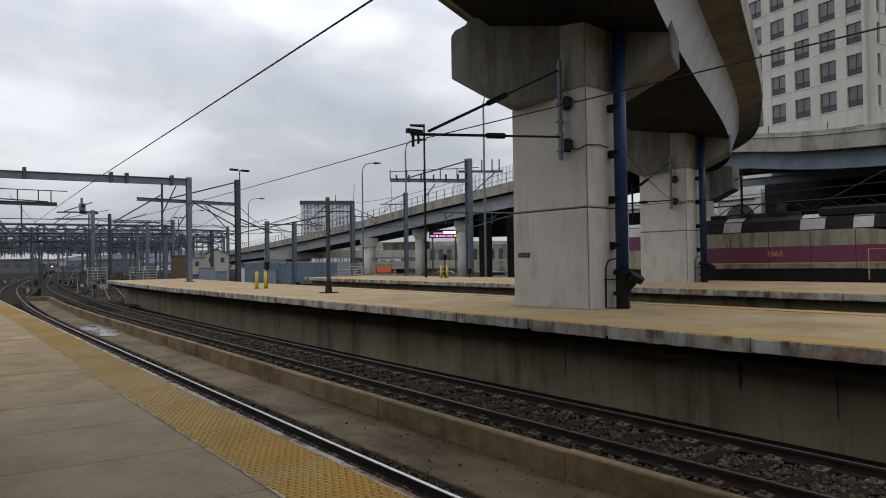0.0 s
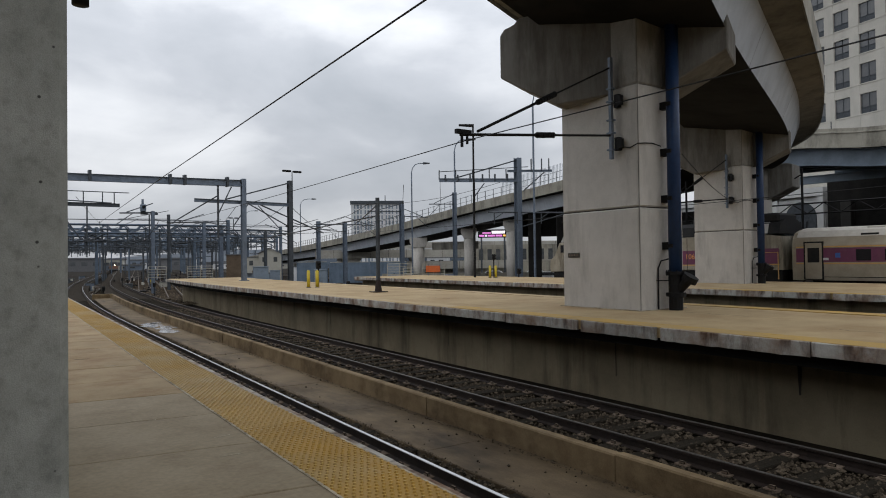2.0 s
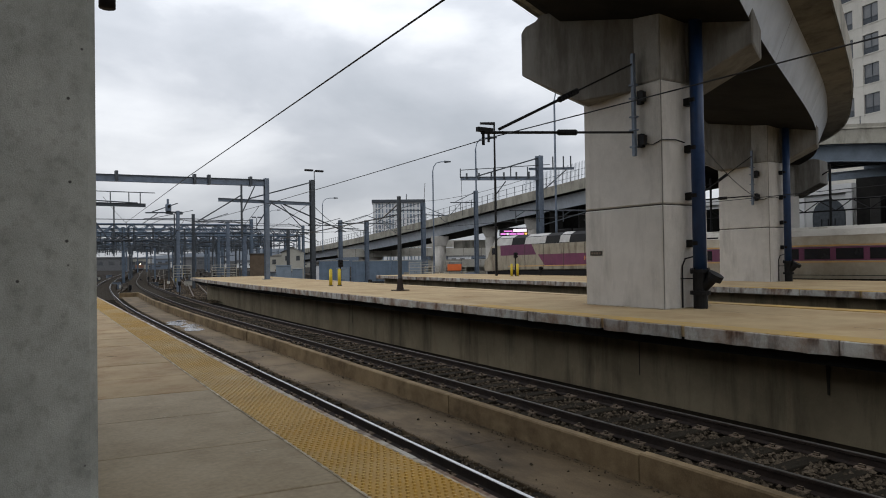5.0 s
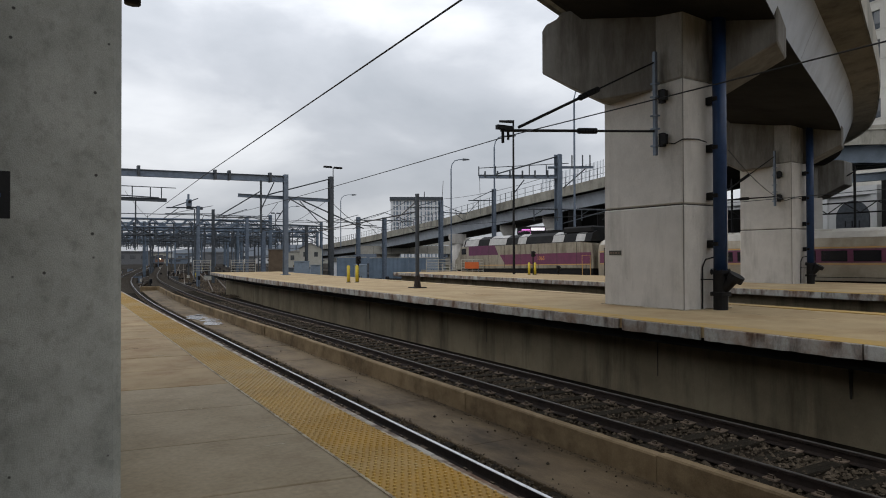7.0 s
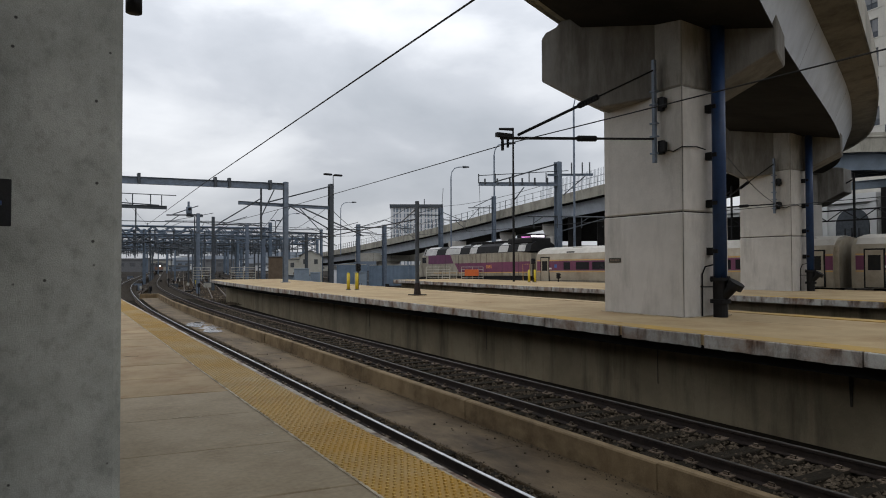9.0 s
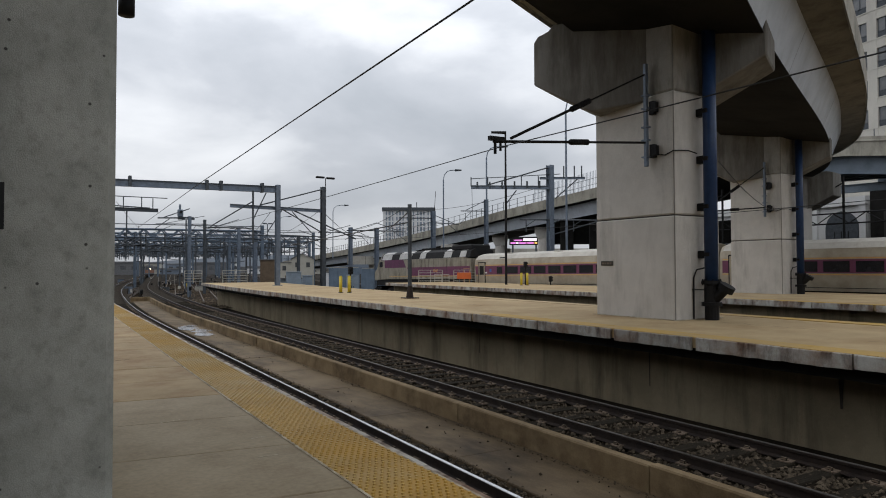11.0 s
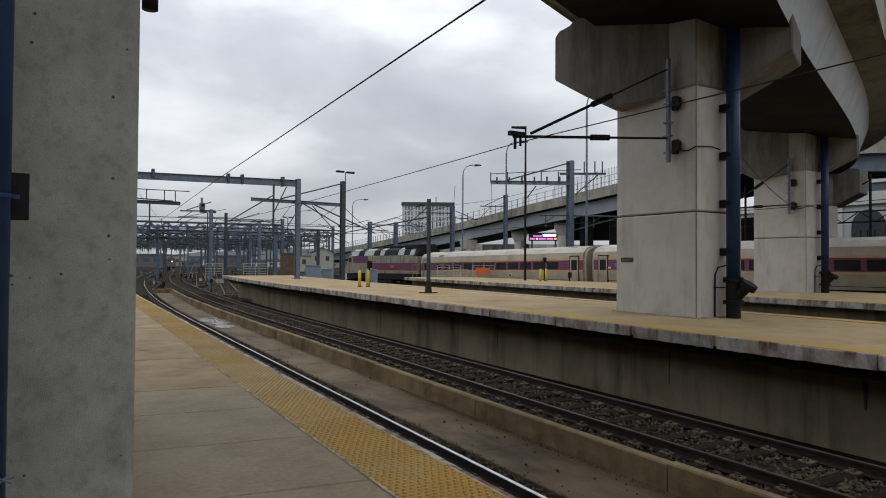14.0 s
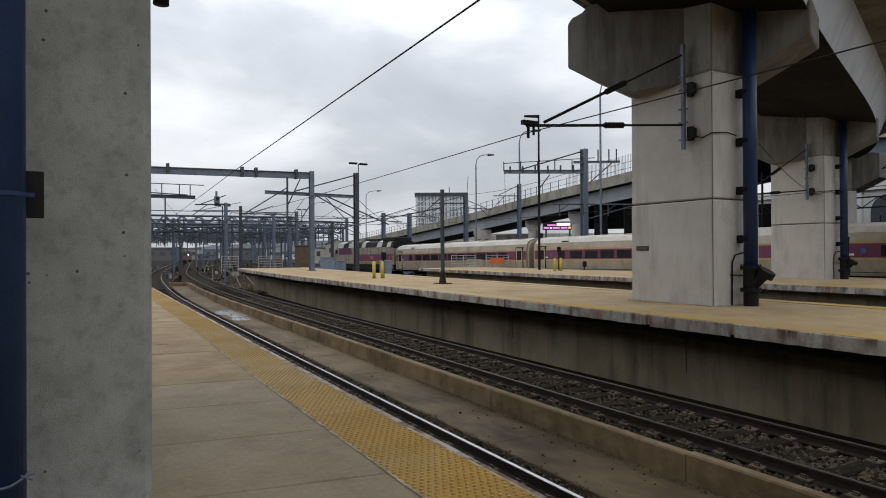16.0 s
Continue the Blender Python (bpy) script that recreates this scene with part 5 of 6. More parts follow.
def shed(x, y, w, d, h, rz, mt, roof, label, gable=True, windows=0):
    root = group_at("yard_building", label, "building", m=pose(x, y, gz(y), 0, 0, rz))
    part("wall", box(-w / 2, w / 2, -d / 2, d / 2, 0, h), mt, root)
    b = bmesh.new()
    if gable:
        prism(b, [(-w / 2 - 0.25, h), (0, h + w * 0.26), (w / 2 + 0.25, h), (w / 2 + 0.25, h + 0.12), (0, h + w * 0.26 + 0.14), (-w / 2 - 0.25, h + 0.12)], "y", -d / 2 - 0.25, d / 2 + 0.25)
        part("gable", prism(bmesh.new(), [(-w / 2, h), (w / 2, h), (0, h + w * 0.255)], "y", -d / 2, d / 2), mt, root)
    else:
        bx(b, -w / 2 - 0.1, w / 2 + 0.1, -d / 2 - 0.1, d / 2 + 0.1, h, h + 0.12)
    part("roof", b, roof, root)
    part("door", box(w * 0.05, w * 0.05 + 0.8, -d / 2 - 0.04, -d / 2, 0.05, 2.05), M["shed"], root)
    for k in range(windows):
        x0 = -w / 2 + (k + 0.5) * w / windows - 0.4
        win = part("window", box(x0, x0 + 0.8, -d / 2 - 0.04, -d / 2 + 0.02, h - 1.5, h - 0.5), M["rail_white"], root)
        part("pane", box(x0 + 0.08, x0 + 0.72, -d / 2 - 0.05, -d / 2 - 0.04, h - 1.42, h - 0.58), M["glass"], win)


shed(48.2, 116.4, 3.9, 3.6, 5.0, -25, M["siding"], M["shingle"], "small pale clapboard house with a grey gable roof", True, 2)
shed(45.5, 118.4, 2.6, 3.4, 4.4, -25, M["siding"], M["shingle"], "low pale clapboard annex with a grey roof", False, 1)
shed(27.0, 75.3, 1.9, 2.4, 4.3, -20, M["shed"], M["shingle"], "small dark brown timber hut beside the tracks", False, 0)
shed(50, 108, 3.2, 3.0, 2.6, -20, M["white"], M["shingle"], "small white hut with a flat roof", False, 0)
shed(30, 78, 4.5, 3, 2.1, -20, M["cabinet"], M["shingle"], "low grey equipment hut", False, 0)


# ---- passenger train ----
M["trainglass"] = mat("dark_tinted_train_glass", (0.006, 0.006, 0.009), (0.012, 0.011, 0.014), 0.25, scale=0.6, bump=0, spec=0.4)
M["locosilver"] = mat("grimy_tan_silver_paint", (0.33, 0.30, 0.235), (0.245, 0.215, 0.16), 0.55, 0.15, scale=1.2, stain=(0.07, 0.052, 0.035), stain_amount=0.85, stain_scale=(2.5, 2.6, 0.35), bump=0.02, lo=0.47)
M["cabpurple"] = mat("dull_purple_cab_paint", (0.13, 0.03, 0.085), (0.10, 0.026, 0.065), 0.5, scale=1.5, stain=(0.06, 0.03, 0.04), stain_amount=0.5, bump=0.02)
M["hatch"] = mat("grey_roof_hatch", (0.46, 0.45, 0.43), (0.34, 0.33, 0.31), 0.5, 0.1, scale=1.5, bump=0.03)
def hull(bm, profile, y0, y1, mi=0, caps=True):
    """A closed (x, z) profile pushed along y."""
    return prism(bm, profile, "y", y0, y1, mi)


COACH = [(-1.56, 0.05), (-1.6, 1.0), (-1.58, 1.9), (-1.5, 2.35), (-1.2, 2.68), (-0.6, 2.85), (0, 2.9), (0.6, 2.85), (1.2, 2.68), (1.5, 2.35), (1.58, 1.9), (1.6, 1.0), (1.56, 0.05)]


def bogie(root, y, wheel=0.46):
    b = bmesh.new()
    for s in (-1, 1):
        bx(b, s * 0.98 - 0.09, s * 0.98 + 0.09, y - 1.55, y + 1.55, -0.78, -0.42, 0.05)
        bx(b, s * 1.02 - 0.1, s * 1.02 + 0.1, y - 0.45, y + 0.45, -0.62, -0.15, 0.05)
        for dy in (-1.25, 1.25):
            bx(b, s * 1.05 - 0.1, s * 1.05 + 0.1, y + dy - 0.2, y + dy + 0.2, -0.95, -0.5, 0.05)
    bx(b, -0.9, 0.9, y - 0.3, y + 0.3, -0.7, -0.2)
    tr = part("bogie", b, M["trainblack"], root, "sooty black bogie frame")
    for dy in (-1.25, 1.25):
        w = bmesh.new()
        for s in (-1, 1):
            rod(w, (s * 0.70, y + dy, RAIL_Z + wheel), (s * 0.83, y + dy, RAIL_Z + wheel), wheel, 24)
            rod(w, (s * 0.66, y + dy, RAIL_Z + wheel), (s * 0.70, y + dy, RAIL_Z + wheel), wheel + 0.02, 24)
        rod(w, (-0.7, y + dy, RAIL_Z + wheel), (0.7, y + dy, RAIL_Z + wheel), 0.08, 10)
        part("wheelset", w, M["rail"], tr)


def side_band(bm, z0, z1, x, y0, y1, proud):
    for s in (-1, 1):
        a, b_ = s * (x + proud), s * (x - 0.02)
        bx(bm, min(a, b_), max(a, b_), y0, y1, z0, z1)
    return bm


def build_coach(front):
    """One single-level coach, its front end at y = front, 23.3 m long."""
    root = group_at("passenger_coach", "silver single-level coach with purple and yellow stripes and dark windows", "train car", "passenger coaches")
    f, r = front, front - 23.3
    b = bmesh.new()
    hull(b, COACH, r + 0.25, f - 0.25)
    for y0, y1 in ((f - 0.25, f), (r, r + 0.25)):
        k = 0.93
        hull(b, [(x * k, 0.05 + (z - 0.05) * 0.975) for x, z in COACH], y0, y1)
    part("body", b, M["trainsilver"], root)
    b = bmesh.new()
    top = [p for p in COACH if p[1] >= 2.3]
    hull(b, [(x * 1.006, z + 0.008) for x, z in top], r + 0.25, f - 0.25)
    part("roof", b, M["trainroof"], root, "pale dusty arched roof")
    part("stripe", side_band(bmesh.new(), 1.02, 1.76, 1.6, r + 0.26, f - 0.26, 0.008), M["purple"], root, "faded purple stripe")
    b = side_band(bmesh.new(), 1.80, 1.86, 1.6, r + 0.26, f - 0.26, 0.007)
    side_band(b, 0.92, 0.98, 1.6, r + 0.26, f - 0.26, 0.009)
    part("pinstripe", b, M["gold"], root, "yellow pinstripes")
    part("skirt_line", side_band(bmesh.new(), 0.22, 0.25, 1.57, r + 1.5, f - 1.5, 0.012), M["trainblack"], root)
    n = 11
    for i in range(n):
        y = f - 3.55 - i * (23.3 - 7.1) / (n - 1)
        w = 0.66 if i != 0 else 0.34
        for s in (-1, 1):
            part("window", box(min(s * 1.59, s * 1.617), max(s * 1.59, s * 1.617), y - w, y + w, 1.09, 1.67), M["trainglass"], root, "dark tinted coach window")
    for y in (f - 1.15, r + 1.15):
        for s in (-1, 1):
            x0, x1 = min(s * 1.5, s * 1.622), max(s * 1.5, s * 1.622)
            frame_ = part("door_frame", box(x0, x1, y - 0.5, y + 0.5, 0.08, 2.12, 0.01), M["trainblack"], root)
            x0, x1 = min(s * 1.5, s * 1.63), max(s * 1.5, s * 1.63)
            b = box(x0, x1, y - 0.42, y + 0.42, 0.12, 1.0)
            bx(b, x0, x1, y - 0.42, y + 0.42, 1.78, 2.04)
            bx(b, x0, x1, y - 0.42, y - 0.3, 1.0, 1.78)
            bx(b, x0, x1, y + 0.3, y + 0.42, 1.0, 1.78)
            part("door", b, M["trainsilver"], frame_, "silver coach door with a dark window")
    for y, w in ((f - 2.35, 0.09),):
        b = bmesh.new()
        bx(b, -1.62, -1.6, y - 0.12, y + 0.12, 1.25, 1.5)
        part("access_sticker", b, M["blueplate"], root, "blue access sticker")
        part("number_marks", bx(bmesh.new(), -1.62, -1.6, y + 0.45, y + 0.72, 1.12, 1.24), M["white"], root)
    part("round_emblem", rod(bmesh.new(), (-1.575, f - 14.5, 0.56), (-1.605, f - 14.5, 0.56), 0.17, 18), M["white"], root, "small white round emblem")
    part("emblem_dot", rod(bmesh.new(), (-1.60, f - 14.5, 0.56), (-1.612, f - 14.5, 0.56), 0.12, 18), M["trainblack"], root)
    for k in range(4):
        y = f - 4 - k * 5.8
        part("roof_vent", box(-0.9, -0.55, y - 0.5, y + 0.5, 2.74, 2.86, 0.03), M["trainroof"], root)
    part("louvre", box(-1.47, -1.36, f - 4.2, f - 3.4, 2.35, 2.5, 0.01), M["trainblack"], root)
    b = bmesh.new()
    bx(b, -1.35, 1.35, r + 1.0, f - 1.0, -0.16, 0.06)
    for y, L, h in ((f - 9.0, 2.4, 0.62), (f - 12.6, 3.0, 0.5), (f - 16.4, 1.8, 0.66)):
        bx(b, -1.4, 1.4, y - L / 2, y + L / 2, -0.16 - h, -0.1, 0.05)
    part("underframe", b, M["trainblack"], root, "sooty black underframe equipment")
    b = bmesh.new()
    bx(b, -0.75, 0.75, f - 0.02, f + 0.28, 0.1, 2.35, 0.05)
    part("gangway", b, M["trainblack"], root, "black rubber gangway")
    bogie(root, f - 3.6)
    bogie(root, r + 3.6)
    return root


def build_loco():
    """The diesel locomotive; its rear end at y = 0.5, its nose at y = 18.3."""
    root = group_at("diesel_locomotive", "purple and silver diesel locomotive with a black roof", "locomotive")
    r, cab, f = 0.5, 14.6, 17.7
    side = 1.5
    b = bmesh.new()
    bx(b, -side, side, r + 1.2, cab, 0.62, 2.66, 0.04)
    part("hood", b, M["locosilver"], root, "grimy silver engine hood")
    b = bmesh.new()
    prism(b, [(r, 0.62), (r, 1.5), (r + 0.1, 2.5), (r + 1.2, 2.66), (r + 1.2, 0.62)], "x", -side * 0.97, side * 0.97)
    part("rear_end", b, M["locosilver"], root)
    # cab and nose
    b = bmesh.new()
    prism(b, [(cab, 0.62), (f - 0.05, 0.5), (f, 0.8), (f - 0.05, 1.45), (f - 0.55, 1.68), (f - 0.92, 2.6), (f - 1.0, 2.69), (cab, 2.69)], "x", -side, side)
    bmesh.ops.bevel(b, geom=[e_ for e_ in b.edges], offset=0.05, segments=1, affect="EDGES")
    part("cab", b, M["locosilver"], root, "tan silver locomotive cab")
    for s in (-1, 1):
        b = prism(bmesh.new(), [(f - 2.2, 1.83), (f - 2.2, 2.68), (cab - 2.8, 2.68), (cab - 3.3, 1.83)], "x", s * side - 0.012, s * side + 0.012)
        part("cab_panel", b, M["cabpurple"], root, "dull purple cab panel with a slanting rear edge")
        b = prism(bmesh.new(), [(r + 0.2, 0.97), (cab - 4.2, 0.97), (cab - 3.5, 1.83), (r + 0.2, 1.83)], "x", s * side - 0.012, s * side + 0.012)
        part("stripe", b, M["purple"], root, "faded purple stripe with a slanting end")
    b = side_band(bmesh.new(), 0.90, 0.96, side, r + 0.2, cab, 0.008)
    part("pinstripe", b, M["gold"], root)
    for z0, z1, y0, y1 in ((1.95, 2.5, f - 1.75, f - 1.1),):
        for s in (-1, 1):
            part("cab_window", box(s * (side + 0.004) - 0.014, s * (side + 0.004) + 0.014, y0, y1, z0, z1), M["trainglass"], root)
    b = bmesh.new()
    prism(b, [(f - 0.62, 1.8), (f - 0.97, 2.6), (f - 1.02, 2.6), (f - 0.69, 1.8)], "x", -1.2, 1.2)
    for v in b.verts:
        v.co.y += 0.07
    part("windscreen", b, M["glass"], root)
    # black roof with bright hatches
    b = bmesh.new()
    prism(b, [(-side, 2.66), (side, 2.66), (side * 0.86, 3.25), (side * 0.5, 3.5), (-side * 0.5, 3.5), (-side * 0.86, 3.25)], "y", r + 0.15, f - 1.45)
    part("roof_hood", b, M["locotop"], root, "sooty black roof hood")
    b = prism(bmesh.new(), [(f - 1.45, 2.70), (f - 0.95, 2.72), (f - 1.25, 3.2), (f - 1.45, 3.4)], "x", -side * 0.86, side * 0.86)
    part("cab_roof", b, M["hatch"], root, "pale sloping cab roof front")
    part("radiator_hood", box(-1.15, 1.15, r + 0.3, r + 3.4, 3.3, 3.85, 0.12), M["locotop"], root, "tall black radiator hood")
    # Spaced roof panels in a paler colour than the hood.
    for y, w in ((15.1, 0.95), (11.45, 1.15), (8.3, 0.5), (4.1, 0.6), (1.75, 0.45)):
        b = bmesh.new()
        prism(b, [(-side - 0.005, 2.69), (-side * 0.86 - 0.012, 3.24), (-side * 0.5, 3.515), (-side * 0.5, 3.49), (-side * 0.84, 3.2), (-side + 0.03, 2.69)], "y", y - w, y + w)
        part("hatch", b, M["hatch"], root, "pale roof panel")
    for y in (r + 5.4, r + 7.2):
        fan = part("fan_housing", rod(bmesh.new(), (0, y, 3.45), (0, y, 3.72), 0.75, 20), M["locotop"], root)
        part("fan_grille", rod(bmesh.new(), (0, y, 3.72), (0, y, 3.74), 0.6, 20), M["trainblack"], fan)
    part("exhaust", box(-0.3, 0.3, r + 8.6, r + 9.6, 3.45, 3.78, 0.04), M["trainblack"], root)
    part("horn", rod(bmesh.new(), (0.3, cab + 0.6, 3.4), (0.3, cab + 1.1, 3.42), 0.05, 10, 0.12), M["galv"], root)
    # hood doors
    for k in range(6):
        y = r + 1.6 + k * 2.1
        for s in (-1, 1):
            part("hood_seam", box(s * side - 0.016, s * side + 0.016, y - 0.015, y + 0.015, 0.66, 2.6), M["joint"], root)
    # sill, tanks and ends
    b = bmesh.new()
    bx(b, -1.42, 1.42, r + 0.1, f - 0.3, -0.05, 0.64, 0.03)
    bx(b, -1.35, 1.35, 6.3, 11.6, -0.85, -0.05, 0.12)
    part("underframe", b, M["trainblack"], root, "black sill and fuel tank")
    b = bmesh.new()
    prism(b, [(f - 0.3, -0.1), (f + 0.25, -0.45), (f + 0.25, -0.95), (f - 0.2, -0.95), (f - 0.3, -0.4)], "x", -1.35, 1.35)
    part("snow_plough", b, M["trainblack"], root)
    for s in (-1, 1):
        b = tube(bmesh.new(), [(s * 1.5, r + 0.25, 0.1), (s * 1.5, r + 0.25, 1.6), (s * 1.5, r + 1.05, 1.6), (s * 1.5, r + 1.05, 0.1)], 0.03, 6)
        part("handrail", b, M["gold"], root, "yellow rear handrail")
    for s in (-0.25, 0.25):
        part("headlight", rod(bmesh.new(), (s, f - 0.05, 1.15), (s, f + 0.04, 1.15), 0.11, 12), M["white"], root)
    # fleet numerals
    for txt, y, z, size in (("1065", 6.0, 1.22, 0.44),):
        cu = bpy.data.curves.new("numeral", "FONT")
        cu.body, cu.size, cu.extrude = txt, size, 0.004
        cu.align_x, cu.align_y = "CENTER", "BOTTOM"
        ob = new("fleet_number", cu)
        ob.data.materials.append(M["numeral"])
        ob.parent = root
        ob.matrix_basis = pose(-side - 0.02, y, z, 90, 0, -90)
    bogie(root, 4.0, 0.5)
    bogie(root, 14.2, 0.5)
    return root


loco = build_loco()
coaches = [build_coach(-23.9 * i) for i in range(5)]


# ---- the far train in the yard ----
def far_train():
    root = group_at("approaching_train", "distant oncoming train with a lit headlight", "train")
    b = bmesh.new()
    prism(b, [(-1.5, -0.2), (1.5, -0.2), (1.5, 2.4), (1.0, 2.9), (-1.0, 2.9), (-1.5, 2.4)], "y", 0, 60)
    part("body", b, M["shingle"], root)
    part("windscreen", box(-1.1, 1.1, -0.06, 0.02, 1.4, 2.3), M["glass"], root)
    part("nose_panel", box(-1.45, 1.45, -0.05, 0.02, 0.3, 1.3), M["brick"], root)
    part("plough", box(-1.4, 1.4, -0.3, 0.1, -1.0, -0.2), M["trainblack"], root)
    part("bogie", box(-1.1, 1.1, 1.5, 58, -1.2, -0.2), M["trainblack"], root)
    for s in (0.35,):
        part("headlight", rod(bmesh.new(), (s, -0.04, 1.6), (s, -0.12, 1.6), 0.17, 12), M["headlight"], root)
    return root


oncoming = far_train()


# ---- viaduct furniture: far piers, fence, lamps ----
def round_pier(x, y, z1, r, w, rz, label):
    root = group_at("viaduct_pier", label, "column", "ramp piers", m=pose(x, y, gz(y), 0, 0, rz))
    h = z1 - gz(y)
    part("shaft", rod(bmesh.new(), (0, 0, 0), (0, 0, h - 1.2), r, 20), M["concrete"], root, "", True)
    b = prism(bmesh.new(), [(-w, h), (w, h), (w, h - 0.7), (r, h - 1.5), (-r, h - 1.5), (-w, h - 0.7)], "y", -r, r)
    bmesh.ops.bevel(b, geom=list(b.edges), offset=0.05, segments=1, affect="EDGES")
    part("cap", b, M["concrete"], root, "stained concrete cap")


round_pier(58.7, 84.2, 4.8, 0.92, 1.35, -35, "round concrete pier under the ramp")
round_pier(59.2, 72.6, 5.8, 0.68, 1.1, -39, "slim round concrete pier under the curving ramp")
round_pier(58.3, 62.8, 6.4, 0.72, 1.1, -43, "round concrete pier under the curving ramp")
round_pier(64.5, 116, 2.3, 1.3, 1.8, -8, "round concrete pier under the low ramp")
round_pier(71, 155, 1.0, 1.2, 1.7, -8, "round concrete pier under the low ramp")
# Near-black colour on these square piers carries the viaduct's shade.
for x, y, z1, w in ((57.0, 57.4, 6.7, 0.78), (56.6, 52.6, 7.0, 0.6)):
    sq = group_at("viaduct_pier", "dark square pier under the viaduct with shade in its colour", "column", "ramp piers", m=pose(x, y, gz(y), 0, 0, -44))
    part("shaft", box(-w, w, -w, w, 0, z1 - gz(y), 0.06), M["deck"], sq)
xb = group_at("pier_beam", "weathered concrete cross beam between the ramp piers", "beam", m=pose(59.6, 83.6, 0, 0, 0, -88))
part("beam", box(0.6, 10.4, 0.8, 1.6, 2.9, 4.0, 0.05), M["parapet"], xb)
fence = group_at("parapet_fence", "thin steel fence posts along the ramp parapet", "fence")
for k in range(0, len(VIA)):
    p, s = VIA[k]
    if p[1] > 36 and p[1] < 150:
        q = (p[0] - s[0] * 3.35, p[1] - s[1] * 3.35, p[2] + 0.8)
        part("fence_post", rod(bmesh.new(), q, (q[0], q[1], q[2] + 1.15), 0.045, 5), M["galvdark"], fence)
        q2 = VIA[k + 1]
        n2 = (q2[0][0] - q2[1][0] * 3.35, q2[0][1] - q2[1][1] * 3.35, q2[0][2] + 0.8)
        for dz in (0.45, 1.1):
            part("fence_rail", rod(bmesh.new(), (q[0], q[1], q[2] + dz), (n2[0], n2[1], n2[2] + dz), 0.022, 4), M["galvdark"], fence)


for k in range(len(VIA) - 1):
    (p, s), (p2, s2) = VIA[k], VIA[k + 1]
    if 34 < p[1] < 60:
        for j in range(6):
            q = Vector(p).lerp(Vector(p2), j / 6) - Vector(s).lerp(Vector(s2), j / 6) * 3.35 + Vector((0, 0, 0.8))
            part("picket", rod(bmesh.new(), q, q + Vector((0, 0, 1.9)), 0.028, 4), M["galv"], fence)


def street_lamp(x, y, z0, z1, dx, dy):
    z0 = gz(y) if z0 < 0 else z0
    root = group_at("street_lamp", "tall grey street lamp with a curved arm", "lamp", "street lamps")
    b = bmesh.new()
    rod(b, (x, y, z0), (x, y, z1 - 1.2), 0.11, 8, 0.08)
    pts_ = [(x, y, z1 - 1.2), (x + dx * 0.08, y + dy * 0.08, z1 - 0.6), (x + dx * 0.3, y + dy * 0.3, z1 - 0.15), (x + dx * 0.65, y + dy * 0.65, z1), (x + dx, y + dy, z1)]
    tube(b, pts_, 0.06, 6)
    part("post", b, M["galv"], root)
    p = Vector((x + dx, y + dy, z1))
    d = Vector((dx, dy, 0)).normalized()
    b = rod(bmesh.new(), p - d * 0.1, p + d * 0.75, 0.16, 8, 0.08)
    part("lamp_head", b, M["galvdark"], root)


street_lamp(48.0, 70.2, BED_Z, 13.7, 1.3, -0.9)
street_lamp(54.9, 117.9, 3, 13.3, 2.0, -1.0)
street_lamp(44.4, 56.7, BED_Z, 14.3, 1.2, -1.0)
street_lamp(42.3, 42.6, BED_Z, 16.5, 1.2, -1.1)
street_lamp(60.0, 160.0, 2, 14.0, 2.0, -1.0)

# ---- the other elevated road ----
RD = smooth_path([(80.5, 72, 10.6), (78, 62, 10.8), (70.8, 32, 11.5), (67.0, 17.5, 10.0), (62, 0, 9.0), (56, -20, 8.8), (48, -45, 8.8)], 3.0)
road = group_at("elevated_road", "elevated road with cream parapet and blue-grey steel girders", "elevated road", kind="structure")
RD_S = [q for q in RD if q[0][1] < 33]
part("deck", sweep(bmesh.new(), RD, [(0, 0.1), (9, 0.1), (9, -0.3), (0, -0.3)]), M["deck"], road)
# South deck widened so that what lies under it falls dark.
part("deck", sweep(bmesh.new(), RD_S, [(-16, 0.1), (-0.005, 0.1), (-0.005, -0.3), (-16, -0.3)]), M["deck"], road)
part("parapet", sweep(bmesh.new(), RD_S, [(-16.05, 1.3), (-15.75, 1.3), (-15.65, -0.32), (-16.1, -0.32)]), M["parapet"], road)
part("parapet", sweep(bmesh.new(), RD, [(8.75, 1.3), (9.05, 1.3), (9.1, -0.32), (8.65, -0.32)]), M["parapet"], road, "cream concrete parapet with stains")
part("parapet_ledge", sweep(bmesh.new(), RD, [(9.055, 1.02), (9.13, 1.0), (9.15, 0.9), (9.07, 0.88)]), M["parapet"], road)
for u in (-14.0, -9.0, -4.0, 0.9, 3.3, 5.7, 8.1):
    part("girder", sweep(bmesh.new(), RD if u > 0 else RD_S, [(u - 0.25, -0.32), (u + 0.25, -0.32), (u + 0.25, -0.4), (u + 0.04, -0.42), (u + 0.04, -1.7), (u + 0.25, -1.72), (u + 0.25, -1.8), (u - 0.25, -1.8), (u - 0.25, -1.72), (u - 0.04, -1.7), (u - 0.04, -0.42), (u - 0.25, -0.4)]), M["bluesteel"], road, "blue-grey steel girder")
for k in range(4, len(RD), 2):
    p, s = RD[k]
    q = (p[0] + s[0] * 8.9, p[1] + s[1] * 8.9, p[2])
    part("fence_post", rod(bmesh.new(), (q[0], q[1], q[2] + 1.3), (q[0], q[1], q[2] + 1.9), 0.04, 5), M["galvdark"], road)
